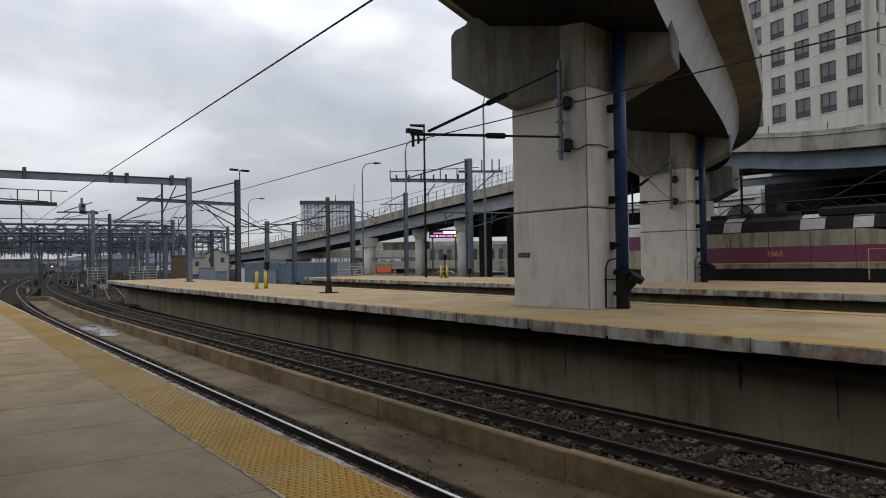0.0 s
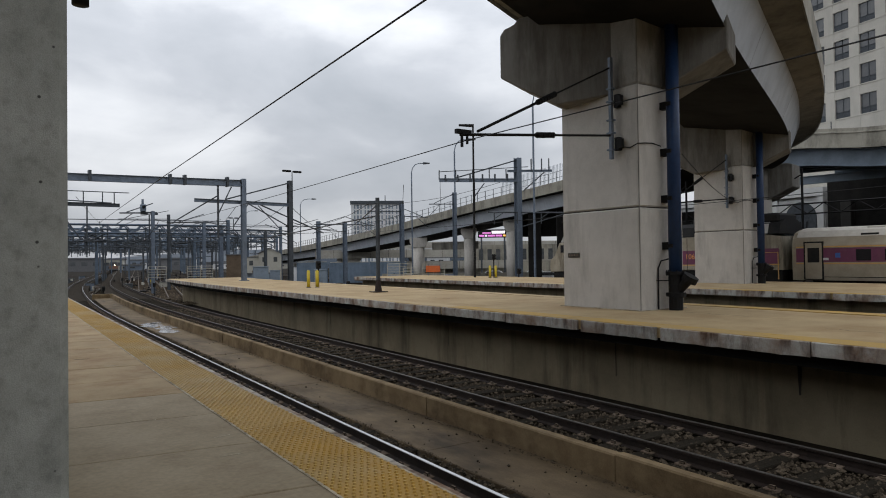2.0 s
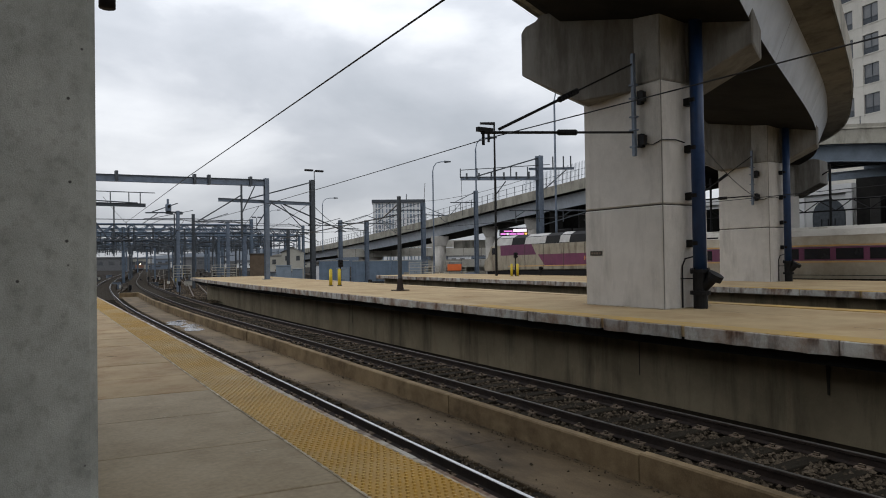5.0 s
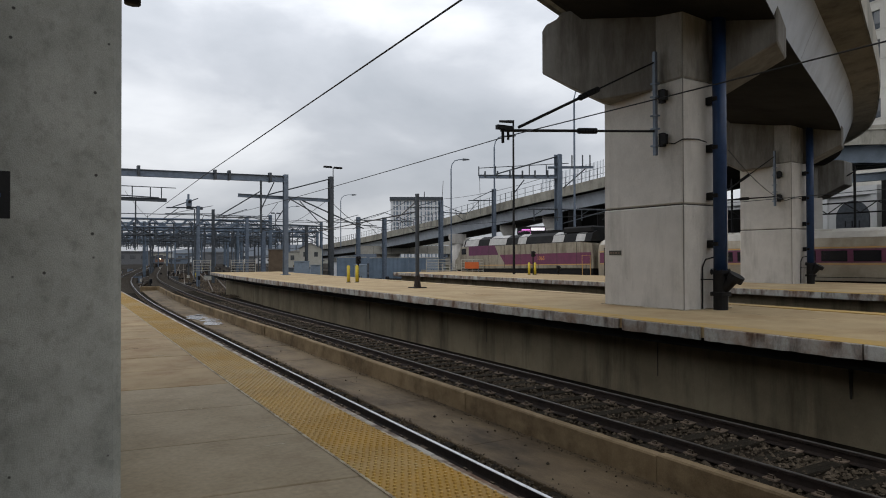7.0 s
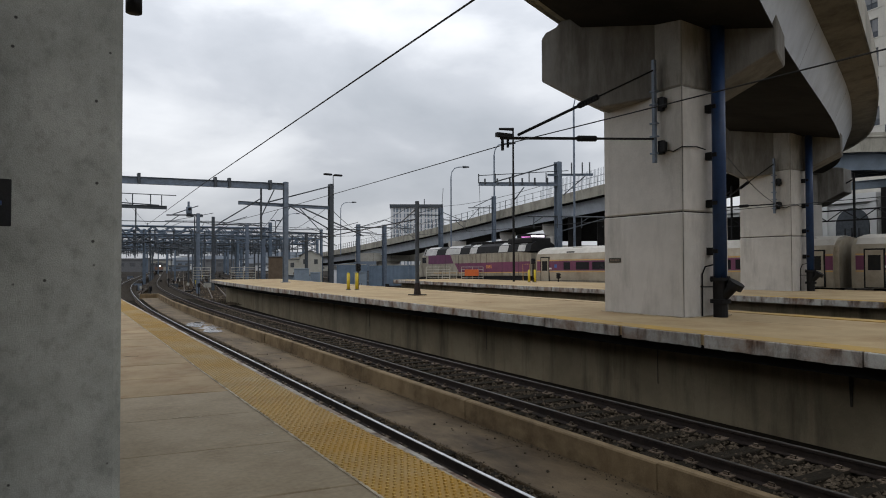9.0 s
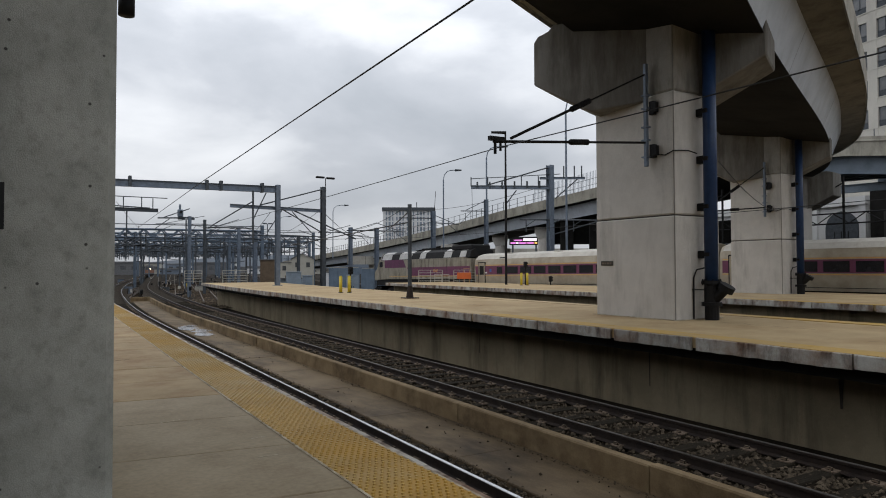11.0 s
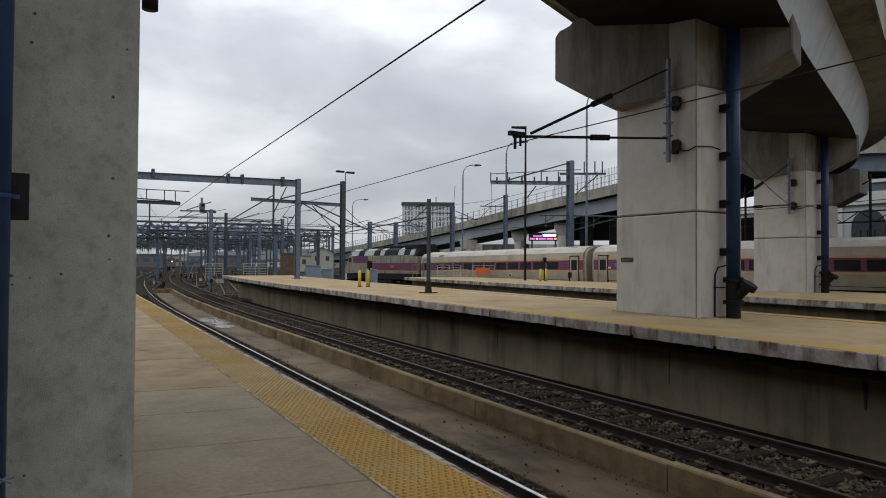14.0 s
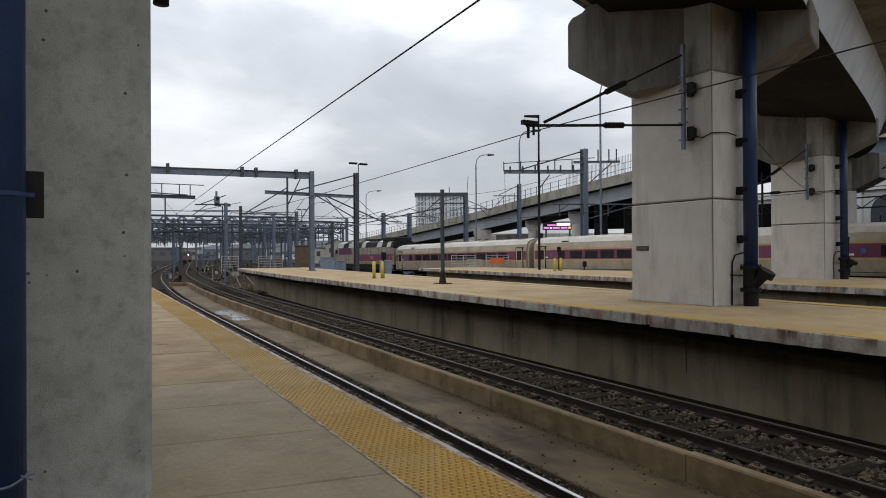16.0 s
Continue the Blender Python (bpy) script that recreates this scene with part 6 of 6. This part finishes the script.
for k in range(2, len(RD), 9):
    p, s = RD[k]
    wide = p[1] < 33
    b = box(-15.0 if wide else 0.4, 8.6, -1.1, 1.1, p[2] - 3.6, p[2] - 1.8, 0.08)
    for u in (-10.0, 2.6) if wide else (2.6,):
        bx(b, u, u + 3.0, -1.0, 1.0, BED_Z, p[2] - 3.5, 0.08)
    ob = part("pier", b, M["concrete"], road, "concrete road pier with a broad cap")
    ob.matrix_basis = pose(p[0], p[1], 0, 0, 0, math.degrees(math.atan2(s[1], s[0])))
b = bmesh.new()
ibeam(b, (60, 36, 7.9), (66, 10, 8.4), 0.4, 0.7)
tagged(link("steel_cross_beam", b, M["bluesteel"]), "pale blue-grey steel beam under the elevated road", "beam")

# ---- office block ----
office = group_at("office_building", "cream precast office block with rows of square dark windows", "building", m=pose(92.2, 26.7, BED_Z, 0, 0, 0))
FDIR = math.degrees(math.atan2(19.0, 5.5))
H_OFF = 66


def window_mesh(w, h):
    b = bmesh.new()
    bx(b, -w / 2, w / 2, 0, 0.05, 0, h)
    me_ = bpy.data.meshes.new("window")
    bx(b, -w / 2, w / 2, -0.06, 0.0, h * 0.30, h * 0.30 + 0.07, 0, 1)
    bx(b, -0.035, 0.035, -0.06, 0.0, 0, h, 0, 1)
    bx(b, -w / 2, w / 2, -0.02, 0.01, 0, h * 0.29, 0, 1)
    bmesh.ops.recalc_face_normals(b, faces=b.faces)
    b.to_mesh(me_)
    b.free()
    me_.materials.append(M["glass"])
    me_.materials.append(M["galvdark"])
    return me_


def facade(root, p, rz, width, base, floors, pitch, bay, ww, wh, squat, mt, mesh, sq):
    """A wall with deep window openings: piers and spandrels stand proud of the glass."""
    m = pose(*p, 0, 0, rz)
    n = int(width / bay)
    top = base + floors * pitch + 2
    b = bmesh.new()
    bx(b, 0, width, 0.32, 0.6, 0, top)
    part("back_wall", b, mt, root).matrix_basis = m
    for i in range(n + 1):
        x = i * bay
        b = box(x - (bay - ww) / 2, x + (bay - ww) / 2, 0, 0.34, 0, top)
        part("wall_pier", b, mt, root).matrix_basis = m
    zz = [(0, base - 3.6)] + [(base - 3.6 + squat, base)]
    zz += [(base + k * pitch + wh, base + (k + 1) * pitch) for k in range(floors)]
    for z0, z1 in zz:
        part("spandrel", box(0, width, 0.03, 0.33, z0, z1), mt, root).matrix_basis = m
        part("sill", box(0, width, -0.04, 0.06, z1 - 0.16, z1 - 0.02), mt, root).matrix_basis = m
    for k in range(-1, floors):
        z = base + k * pitch if k >= 0 else base - 3.6
        for i in range(n):
            ob = new("window", mesh if k >= 0 else sq)
            ob.parent = root
            ob.matrix_basis = m @ pose(i * bay + bay / 2, 0.25, z)


WIN, WIN_S = window_mesh(2.25, 2.55), window_mesh(2.25, 1.2)
facade(office, (8.0, 27.6, 0), FDIR - 180, 29.0, 19.5 - BED_Z, 8, 3.9, 3.62, 2.25, 2.55, 1.2, M["office"], WIN, WIN_S)
facade(office, (0, 0, 0), FDIR - 90 + 6, 26, 19.5 - BED_Z, 8, 3.9, 3.62, 2.25, 2.55, 1.2, M["office"], WIN, WIN_S)
part("core", box(9, 34, 3.5, 22, 0, 54), M["office"], office)

# ---- apartment block far off ----
apt = group_at("apartment_building", "distant white apartment tower with grey window strips", "building", m=pose(171.3, 305.2, gz(200), 0, 0, -31))
part("wall", box(0, 25.4, 0.3, 20, 0, 33), M["cabinet"], apt, "grey glass front")
part("roof", box(-1.2, 26.6, -0.8, 20, 33, 34.6), M["galvdark"], apt, "dark overhanging roof")
part("lower_block", box(-20, 0, 0.5, 18, 0, 13), M["galv"], apt)
for k in range(12):
    part("floor_band", box(-0.15, 25.55, 0.0, 0.35, k * 2.75 + 2.35, k * 2.75 + 2.95), M["white"], apt)
for k in range(15):
    x = k * 25.4 / 14
    part("wall_pier", box(x - (0.75 if k % 3 == 0 else 0.35), x + (0.75 if k % 3 == 0 else 0.35), -0.12, 0.3, 0, 33), M["white"], apt)
part("mast", rod(bmesh.new(), (17, 6, 34), (17, 6, 38), 0.25, 6), M["galvdark"], apt)

# ---- arched building behind the train ----
M["arcwall"] = mat("white_painted_wall", (0.6, 0.6, 0.585), (0.52, 0.52, 0.505), 0.8, scale=0.3, bump=0.02)
arch = group_at("station_building", "white walled building with big dark arched windows behind the train", "building", m=pose(87.5, 60, gz(60), 0, 0, -100))
part("wall", box(0, 24.4, 0.4, 8, 0, 11.4), M["arcwall"], arch)


def arch_poly(w, h, n=14):
    r = w / 2
    return [(-r, 0), (r, 0)] + [(r * math.cos(math.pi * k / n), h - r + r * math.sin(math.pi * k / n)) for k in range(n + 1)]


for k in range(4):
    x = 3.0 + k * 6.1
    b = prism(bmesh.new(), [(u + x, w) for u, w in arch_poly(4.1, 9.8)], "y", 0.25, 0.5)
    win = part("arched_window", b, M["galvdark"], arch, "dark arched window")
    for j in range(-1, 2):
        part("glazing_bar", box(x + j * 0.85 - 0.05, x + j * 0.85 + 0.05, 0.2, 0.25, 0, 7.4), M["black"], win)
    for z in (2.5, 4.4, 6.2):
        part("glazing_bar", box(x - 2.0, x + 2.0, 0.2, 0.25, z, z + 0.1), M["black"], win)
    part("pilaster", box(x + 2.25, x + 3.05, 0.1, 0.4, 0, 11.3), M["arcwall"], arch)
part("cornice", box(-0.2, 24.4, 0.0, 0.4, 10.4, 11.4), M["arcwall"], arch)
# Added dark wall takes the place of the shade under the elevated road.
road_shade = group_at("under_road_shade_wall", "added near-black wall in place of shade under the elevated road", "wall", kind="structure", m=pose(82.6, 35.2, gz(30), 0, 0, -100))
part("wall", box(0, 80, 0, 2.0, 0, 11.5), M["deck"], road_shade)
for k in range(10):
    part("buttress", box(2 + k * 7.5, 3.2 + k * 7.5, -0.8, 0, 0, 9.0, 0.06), M["shadec"], road_shade)
stall = group_at("service_gantry", "black steel walkway frame over the train track", "gantry")
b = bmesh.new()
lattice(b, (47.5, 12, 4.6), (48.5, 40, 4.6), 0.7, 26, 0.05)
for y in (12, 22, 31, 40):
    rod(b, (47.8, y, BED_Z), (47.8, y, 7.4), 0.09, 6)
    rod(b, (47.8, y, 7.0), (47.8, y + 4.5, 4.8), 0.05, 5)
part("frame", b, M["black"], stall)

# ---- behind the ramp: wall, trees, road, sign, cars ----
wallb = group_at("retaining_wall", "long weathered retaining wall beyond the yard", "wall", kind="structure")
part("wall", box(0, 110, 0, 0.5, 0, 3.2), M["parapet"], wallb)
wallb.matrix_basis = pose(62, 112, gz(100), 0, 0, -48)
b = bmesh.new()
bx(b, 0, 60, 0, 0.4, 0, 1.6)
w2 = tagged(link("concrete_barrier", b, M["parapet"]), "low concrete barrier beside the access road", "barrier", kind="structure")
w2.matrix_basis = pose(52, 84, gz(100), 0, 0, -42)


def car(x, y, rz, mt, label):
    root = group_at("parked_car", label, "car", "parked cars", m=pose(x, y, gz(y), 0, 0, rz))
    b = prism(bmesh.new(), [(-2.2, 0.35), (2.2, 0.35), (2.25, 0.75), (1.5, 0.95), (0.75, 1.5), (-1.5, 1.52), (-2.15, 1.0), (-2.25, 0.7)], "y", -0.88, 0.88)
    bmesh.ops.bevel(b, geom=list(b.edges), offset=0.08, segments=2, affect="EDGES")
    part("body", b, mt, root)
    b = prism(bmesh.new(), [(-1.85, 1.0), (1.25, 1.0), (0.7, 1.42), (-1.45, 1.44)], "y", -0.9, 0.9)
    part("side_windows", b, M["glass"], root)
    for wx in (-1.4, 1.4):
        for s in (-1, 1):
            w_ = part("wheel", rod(bmesh.new(), (wx, s * 0.72, 0.34), (wx, s * 0.9, 0.34), 0.34, 18), M["black"], root)
            part("rim", rod(bmesh.new(), (wx, s * 0.9, 0.34), (wx, s * 0.915, 0.34), 0.2, 12), M["galv"], w_)
    part("headlight", box(2.12, 2.25, -0.8, -0.5, 0.68, 0.82), M["white"], root)


car(70.2, 68.2, -45, M["carwhite"], "white parked hatchback under the viaduct")
car(76.0, 66.5, -45, M["galvdark"], "dark parked car under the viaduct")
car(60.5, 78.5, 42, M["galv"], "grey parked car beyond the ramp")
sign = group_at("lit_sign", "glowing pink, white and orange display sign beyond the ramp", "sign", m=pose(76.6, 91.2, 5.3, 0, 0, -41))
part("case", box(-0.1, 5.0, 0.02, 0.35, -0.1, 1.35, 0.02), M["black"], sign, "black display case")
for x0, x1, z0, z1, m_ in ((0.1, 1.0, 0.1, 0.42, "signpink"), (1.15, 1.5, 0.1, 0.42, "signwhite"), (1.65, 2.9, 0.1, 0.42, "signpink"), (3.05, 4.2, 0.1, 0.42, "signpink"), (0.7, 2.2, 0.62, 0.86, "signpink"), (2.35, 4.7, 0.62, 1.1, "signwhite"), (4.35, 4.8, 0.1, 0.42, "signgold")):
    part("panel", box(x0, x1, 0.0, 0.06, z0, z1), M[m_], sign, "glowing panel")
for x in (0.5, 4.6):
    part("leg", box(x - 0.15, x + 0.15, 0.1, 0.3, -7.8, 0), M["galvdark"], sign)
shopb = group_at("glass_building", "pale glass fronted building behind the lit sign", "building", m=pose(80, 96, gz(100), 0, 0, -44))
part("wall", box(0, 26, 0.2, 10, 0, 6.2), M["parapet"], shopb)
for k in range(16):
    part("pane", box(0.5 + k * 1.6, 1.3 + k * 1.6, 0.1, 0.2, 3.4, 5.4), M["glass"], shopb)
# Added hanging panel, near-black in place of the deck's shadow.
dark = group_at("under_viaduct_shade", "added near-black panel in place of the deck shadow under the viaduct", "wall", kind="structure")
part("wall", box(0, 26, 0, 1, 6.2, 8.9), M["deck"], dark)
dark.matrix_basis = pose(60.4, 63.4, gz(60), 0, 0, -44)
for x0, y0, x1, y1, z, h in ((58, 118, 130, 72, 2.6, 1.6), (60, 104, 126, 60, 0.5, 1.4), (66, 132, 150, 84, 4.6, 1.5)):
    L = math.hypot(x1 - x0, y1 - y0)
    rd = group_at("access_road", "low concrete access road with a pale parapet beyond the ramp", "road", kind="structure", m=pose(x0, y0, 0, 0, 0, math.degrees(math.atan2(y1 - y0, x1 - x0))))
    part("deck", box(0, L, 0.05, 8, z - 0.4, z), M["parapet"], rd)
    part("parapet", box(0, L, -0.25, 0.05, z - 0.7, z + h - 0.7), M["paleroad"], rd, "pale concrete parapet")
    for k in range(6):
        part("pier", box(4 + k * L / 6, 5.2 + k * L / 6, 1.5, 6.5, BED_Z - 1, z - 0.4), M["concrete"], rd)
    for k in range(int(L / 3.5)):
        part("parapet_joint", box(k * 3.5, k * 3.5 + 0.06, -0.262, -0.25, z - 0.7, z + h - 0.7), M["joint"], rd)
lot = tagged(link("parking_lot", box(0, 46, 0, 34, -0.1, 0.06), M["paleroad"]), "pale concrete parking area under and beyond the viaduct", "pavement", kind="structure")
lot.matrix_basis = pose(60, 78, gz(100), 0, 0, -46)
for k, (x, y, mt, lab) in enumerate(((80.5, 73.5, "carwhite", "white parked car beyond the viaduct piers"), (84.5, 69.0, "galvdark", "dark parked car beyond the viaduct piers"), (76.0, 86.0, "carwhite", "white parked car in the far lot"), (81.0, 81.0, "carwhite", "pale parked car in the far lot"))):
    car(x, y, -45, M[mt], lab)

# far skyline: low warehouses and a ridge
rk = random.Random(21)
for k in range(60):
    az = radians(1 + k * 0.83 + rk.uniform(-0.6, 0.6))
    d = rk.uniform(340, 620)
    w, h = rk.uniform(6, 20), rk.uniform(1.8, 6.0)
    root = group_at("far_building", "distant low grey warehouse beyond the yard", "building", "far warehouses", m=pose(d * math.sin(az), d * math.cos(az), gz(200), 0, 0, -math.degrees(az) + rk.uniform(-20, 20)))
    # The hill tone gives some warehouses the distance haze as wall colour.
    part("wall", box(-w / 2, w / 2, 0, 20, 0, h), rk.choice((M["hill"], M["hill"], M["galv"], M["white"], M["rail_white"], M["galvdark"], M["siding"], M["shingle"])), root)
    part("roof", box(-w / 2 - 0.5, w / 2 + 0.5, -0.4, 20, h, h + 0.7), M["shingle"], root)
    for j in range(int(w / 5)):
        part("window", box(-w / 2 + 2 + j * 5, -w / 2 + 4.6 + j * 5, -0.12, 0, h * 0.45, h * 0.75), M["glass"], root)
b = bmesh.new()
prev = None
for k in range(90):
    az = radians(-60 + k * 2)
    d = 1500
    h = 22 + 16 * noise.noise((k * 0.16, 0, 5)) + 5 * noise.noise((k * 0.7, 2, 5))
    q = (b.verts.new((d * math.sin(az), d * math.cos(az), BED_Z - 1)), b.verts.new((d * math.sin(az), d * math.cos(az), h)), b.verts.new((d * 1.3 * math.sin(az), d * 1.3 * math.cos(az), BED_Z - 1)))
    if prev:
        b.faces.new((prev[0], q[0], q[1], prev[1]))
        b.faces.new((prev[1], q[1], q[2], prev[2]))
    prev = q
tagged(link("far_ridge", b, M["hill"]), "low wooded ridge on the horizon with haze in its colour", "hill", kind="structure")

M["yardrail"] = mat("worn_yard_rail", (0.19, 0.165, 0.14), (0.11, 0.09, 0.075), 0.75, 0.0, spec=0.15, scale=3, bump=0)
# more yard tracks in the distance
for off, y0, sl in ((-6, 60, 0.10), (0.5, 62, 0.10), (14, 66, 0.22), (18, 66, 0.24), (23, 56, 0.26), (27, 56, 0.3), (44, 45, 0.18)):
    for g_ in (-0.72, 0.72):
        a, e_ = Vector((off + g_, y0, RAIL_Z - drop(y0))), Vector((off + g_ + sl * 300, y0 + 300, RAIL_Z - drop(y0)))
        root = group_at("rail", "brown steel yard rail", "rail", "yard rails", "structure")
        b = bmesh.new()
        d = (e_ - a)
        m_ = Matrix.Translation(a) @ d.to_track_quat("Y", "Z").to_matrix().to_4x4()
        bx(b, -0.045, 0.045, 0, d.length, -0.16, 0, 0, 0, m_)
        part("rail_body", b, M["yardrail"], root)

for x0, y0, x1, y1 in ((7.5, 62, 15, 108), (9.2, 66, 3, 120), (11.5, 70, 22, 118), (16, 78, 26, 130), (12, 84, 30, 150), (20, 90, 14, 150), (24, 98, 40, 170), (6, 80, -4, 140), (18, 110, 44, 200), (30, 100, 60, 210), (2, 95, 12, 160)):
    for g_ in (-0.72, 0.72):
        a, e_ = Vector((x0 + g_, y0, RAIL_Z + 0.01 - drop(y0))), Vector((x1 + g_, y1, RAIL_Z + 0.01 - drop(y1)))
        root = group_at("rail", "brown steel crossover rail in the yard", "rail", "yard rails", "structure")
        d = (e_ - a)
        m_ = Matrix.Translation(a) @ d.to_track_quat("Y", "Z").to_matrix().to_4x4()
        part("rail_body", bx(bmesh.new(), -0.05, 0.05, 0, d.length, -0.16, 0, 0, 0, m_), M["yardrail"], root)
M["yardsleeper"] = mat("brown_yard_sleeper", (0.07, 0.052, 0.036), (0.04, 0.03, 0.02), 0.95, scale=3, island=0.4, spec=0.08, bump=0.1)
YARD = [(-6, 60, 24, 360), (0.5, 62, 30.5, 362), (14, 66, 80, 366), (18, 66, 90, 366), (23, 56, 101, 356), (27, 56, 117, 356)]
YARD += [(7.5, 62, 15, 108), (9.2, 66, 3, 120), (11.5, 70, 22, 118), (16, 78, 26, 130), (12, 84, 30, 150), (20, 90, 14, 150), (24, 98, 40, 170), (6, 80, -4, 140)]
vs_, fs_ = [], []
ry_ = random.Random(77)
for x0, y0, x1, y1 in YARD:
    L = math.hypot(x1 - x0, y1 - y0)
    ux, uy = (x1 - x0) / L, (y1 - y0) / L
    d = 0.0
    while d < min(L, 95):
        x, y = x0 + ux * d, y0 + uy * d
        z = RAIL_Z - drop(y) - 0.15 + ry_.uniform(-0.015, 0.015)
        k = len(vs_)
        for sz in (-0.12, 0.0):
            for a, e_ in ((-1.3, -0.13), (1.3, -0.13), (1.3, 0.13), (-1.3, 0.13)):
                vs_.append((x + uy * a + ux * e_, y - ux * a + uy * e_, z + sz))
        fs_ += [tuple(k + i for i in q) for q in ((4, 5, 6, 7), (0, 1, 5, 4), (1, 2, 6, 5), (2, 3, 7, 6), (3, 0, 4, 7))]
        d += 0.62
me = bpy.data.meshes.new("yard_sleepers")
me.from_pydata(vs_, [], fs_)
me.materials.append(M["yardsleeper"])
tagged(new("yard_sleepers", me), "rows of brown timber sleepers across the yard", "sleepers", kind="stuff")
# low signals, switch stands and heaps among the yard tracks
rq = random.Random(91)
for k in range(30):
    y = rq.uniform(66, 170)
    x = y * rq.uniform(0.07, 0.30)
    if rq.random() < 0.5:
        dwarf_signal(x, y, BED_Z, rq.uniform(0.4, 1.4), "small black trackside signal in the yard")
    else:
        root = group_at("switch_stand", "dark steel switch stand beside a yard track", "switch stand", "switch stands", m=pose(x, y, gz(y), 0, 0, rq.uniform(-40, 40)))
        part("base", box(-0.5, 0.5, -0.2, 0.2, 0, 0.25, 0.03), M["black"], root)
        part("lever", rod(bmesh.new(), (0, 0, 0.25), (0.25, 0, 1.0), 0.045, 6), M["rail"], root)
        part("target", box(-0.03, 0.03, -0.2, 0.2, 0.9, 1.25), M["rail_white"] if k % 3 else M["bollard"], root)
rw = random.Random(53)
for k in range(34):
    y = rw.uniform(110, 300)
    x = y * rw.uniform(0.03, 0.42)
    h = rw.uniform(5.5, 10.5)
    root = group_at("line_pole", "slim dark line pole far out in the yard", "pole", "far line poles", m=pose(x, y, gz(y)))
    part("post", rod(bmesh.new(), (0, 0, 0), (0, 0, h), 0.16, 6), M["galvdark"] if k % 2 else M["yardsteel"], root)
    part("bracket_arm", rod(bmesh.new(), (0, 0, h - 1.2), (rw.choice((-3, 3)), 0, h - 1.5), 0.07, 5), M["galvdark"], root)
for k in range(16):
    y0, y1 = rw.uniform(55, 120), rw.uniform(140, 260)
    x0, x1 = y0 * rw.uniform(0.08, 0.4), y1 * rw.uniform(0.08, 0.4)
    wire((x0, y0, rw.uniform(3.6, 6.5)), (x1, y1, rw.uniform(4.0, 6.5)), 0.3, 0.03)
rp = random.Random(31)
for k in range(26):
    x, y = rp.uniform(4, 40), rp.uniform(75, 190)
    x += (y - 75) * 0.18
    h = rp.uniform(0.5, 1.3)
    root = group_at("trackside_box", "small grey trackside equipment box in the yard", "box", "trackside boxes", m=pose(x, y, gz(y), 0, 0, rp.uniform(-20, 20)))
    part("body", box(-0.5, 0.5, -0.35, 0.35, 0, h, 0.03), rp.choice((M["galv"], M["galvdark"], M["cabinet"], M["rail_white"])), root)
    part("lid", box(-0.55, 0.55, -0.4, 0.4, h, h + 0.06), M["galvdark"], root)


# ---- movement ----
TRAIN_ROWS = [(0.0, 9.6), (0.5, 11.7), (1.0, 13.8), (2.0, 17.9), (3.0, 21.4), (4.0, 24.7), (5.5, 29.7), (7.0, 34.8), (8.5, 39.75), (11.0, 48.35), (12.5, 54.3), (14.0, 60.4), (15.0, 64.5), (16.0, 68.7)]


def motions():
    for thing, mid_ in [(loco, 9.7)] + [(k, -11.65 - 23.9 * i) for i, k in enumerate(coaches)]:
        rows = []
        for t, y in TRAIN_ROWS:
            a, b_ = drop(y + mid_ - 8), drop(y + mid_ + 8)
            tilt = math.atan2(a - b_, 16)
            z = -(a + b_) / 2 - mid_ * math.sin(tilt)
            rows.append((t, pose(tx(y), y, z, math.degrees(tilt), 0, 2.0)))
        walk(thing, rows)
    walk(oncoming, [(0.0, pose(54.3, 285.0, -0.7, 0, 0, -11)), (8.0, pose(49.4, 262.0, -0.7, 0, 0, -11)), (16.0, pose(45.0, 241.0, -0.7, 0, 0, -11))])


motions()
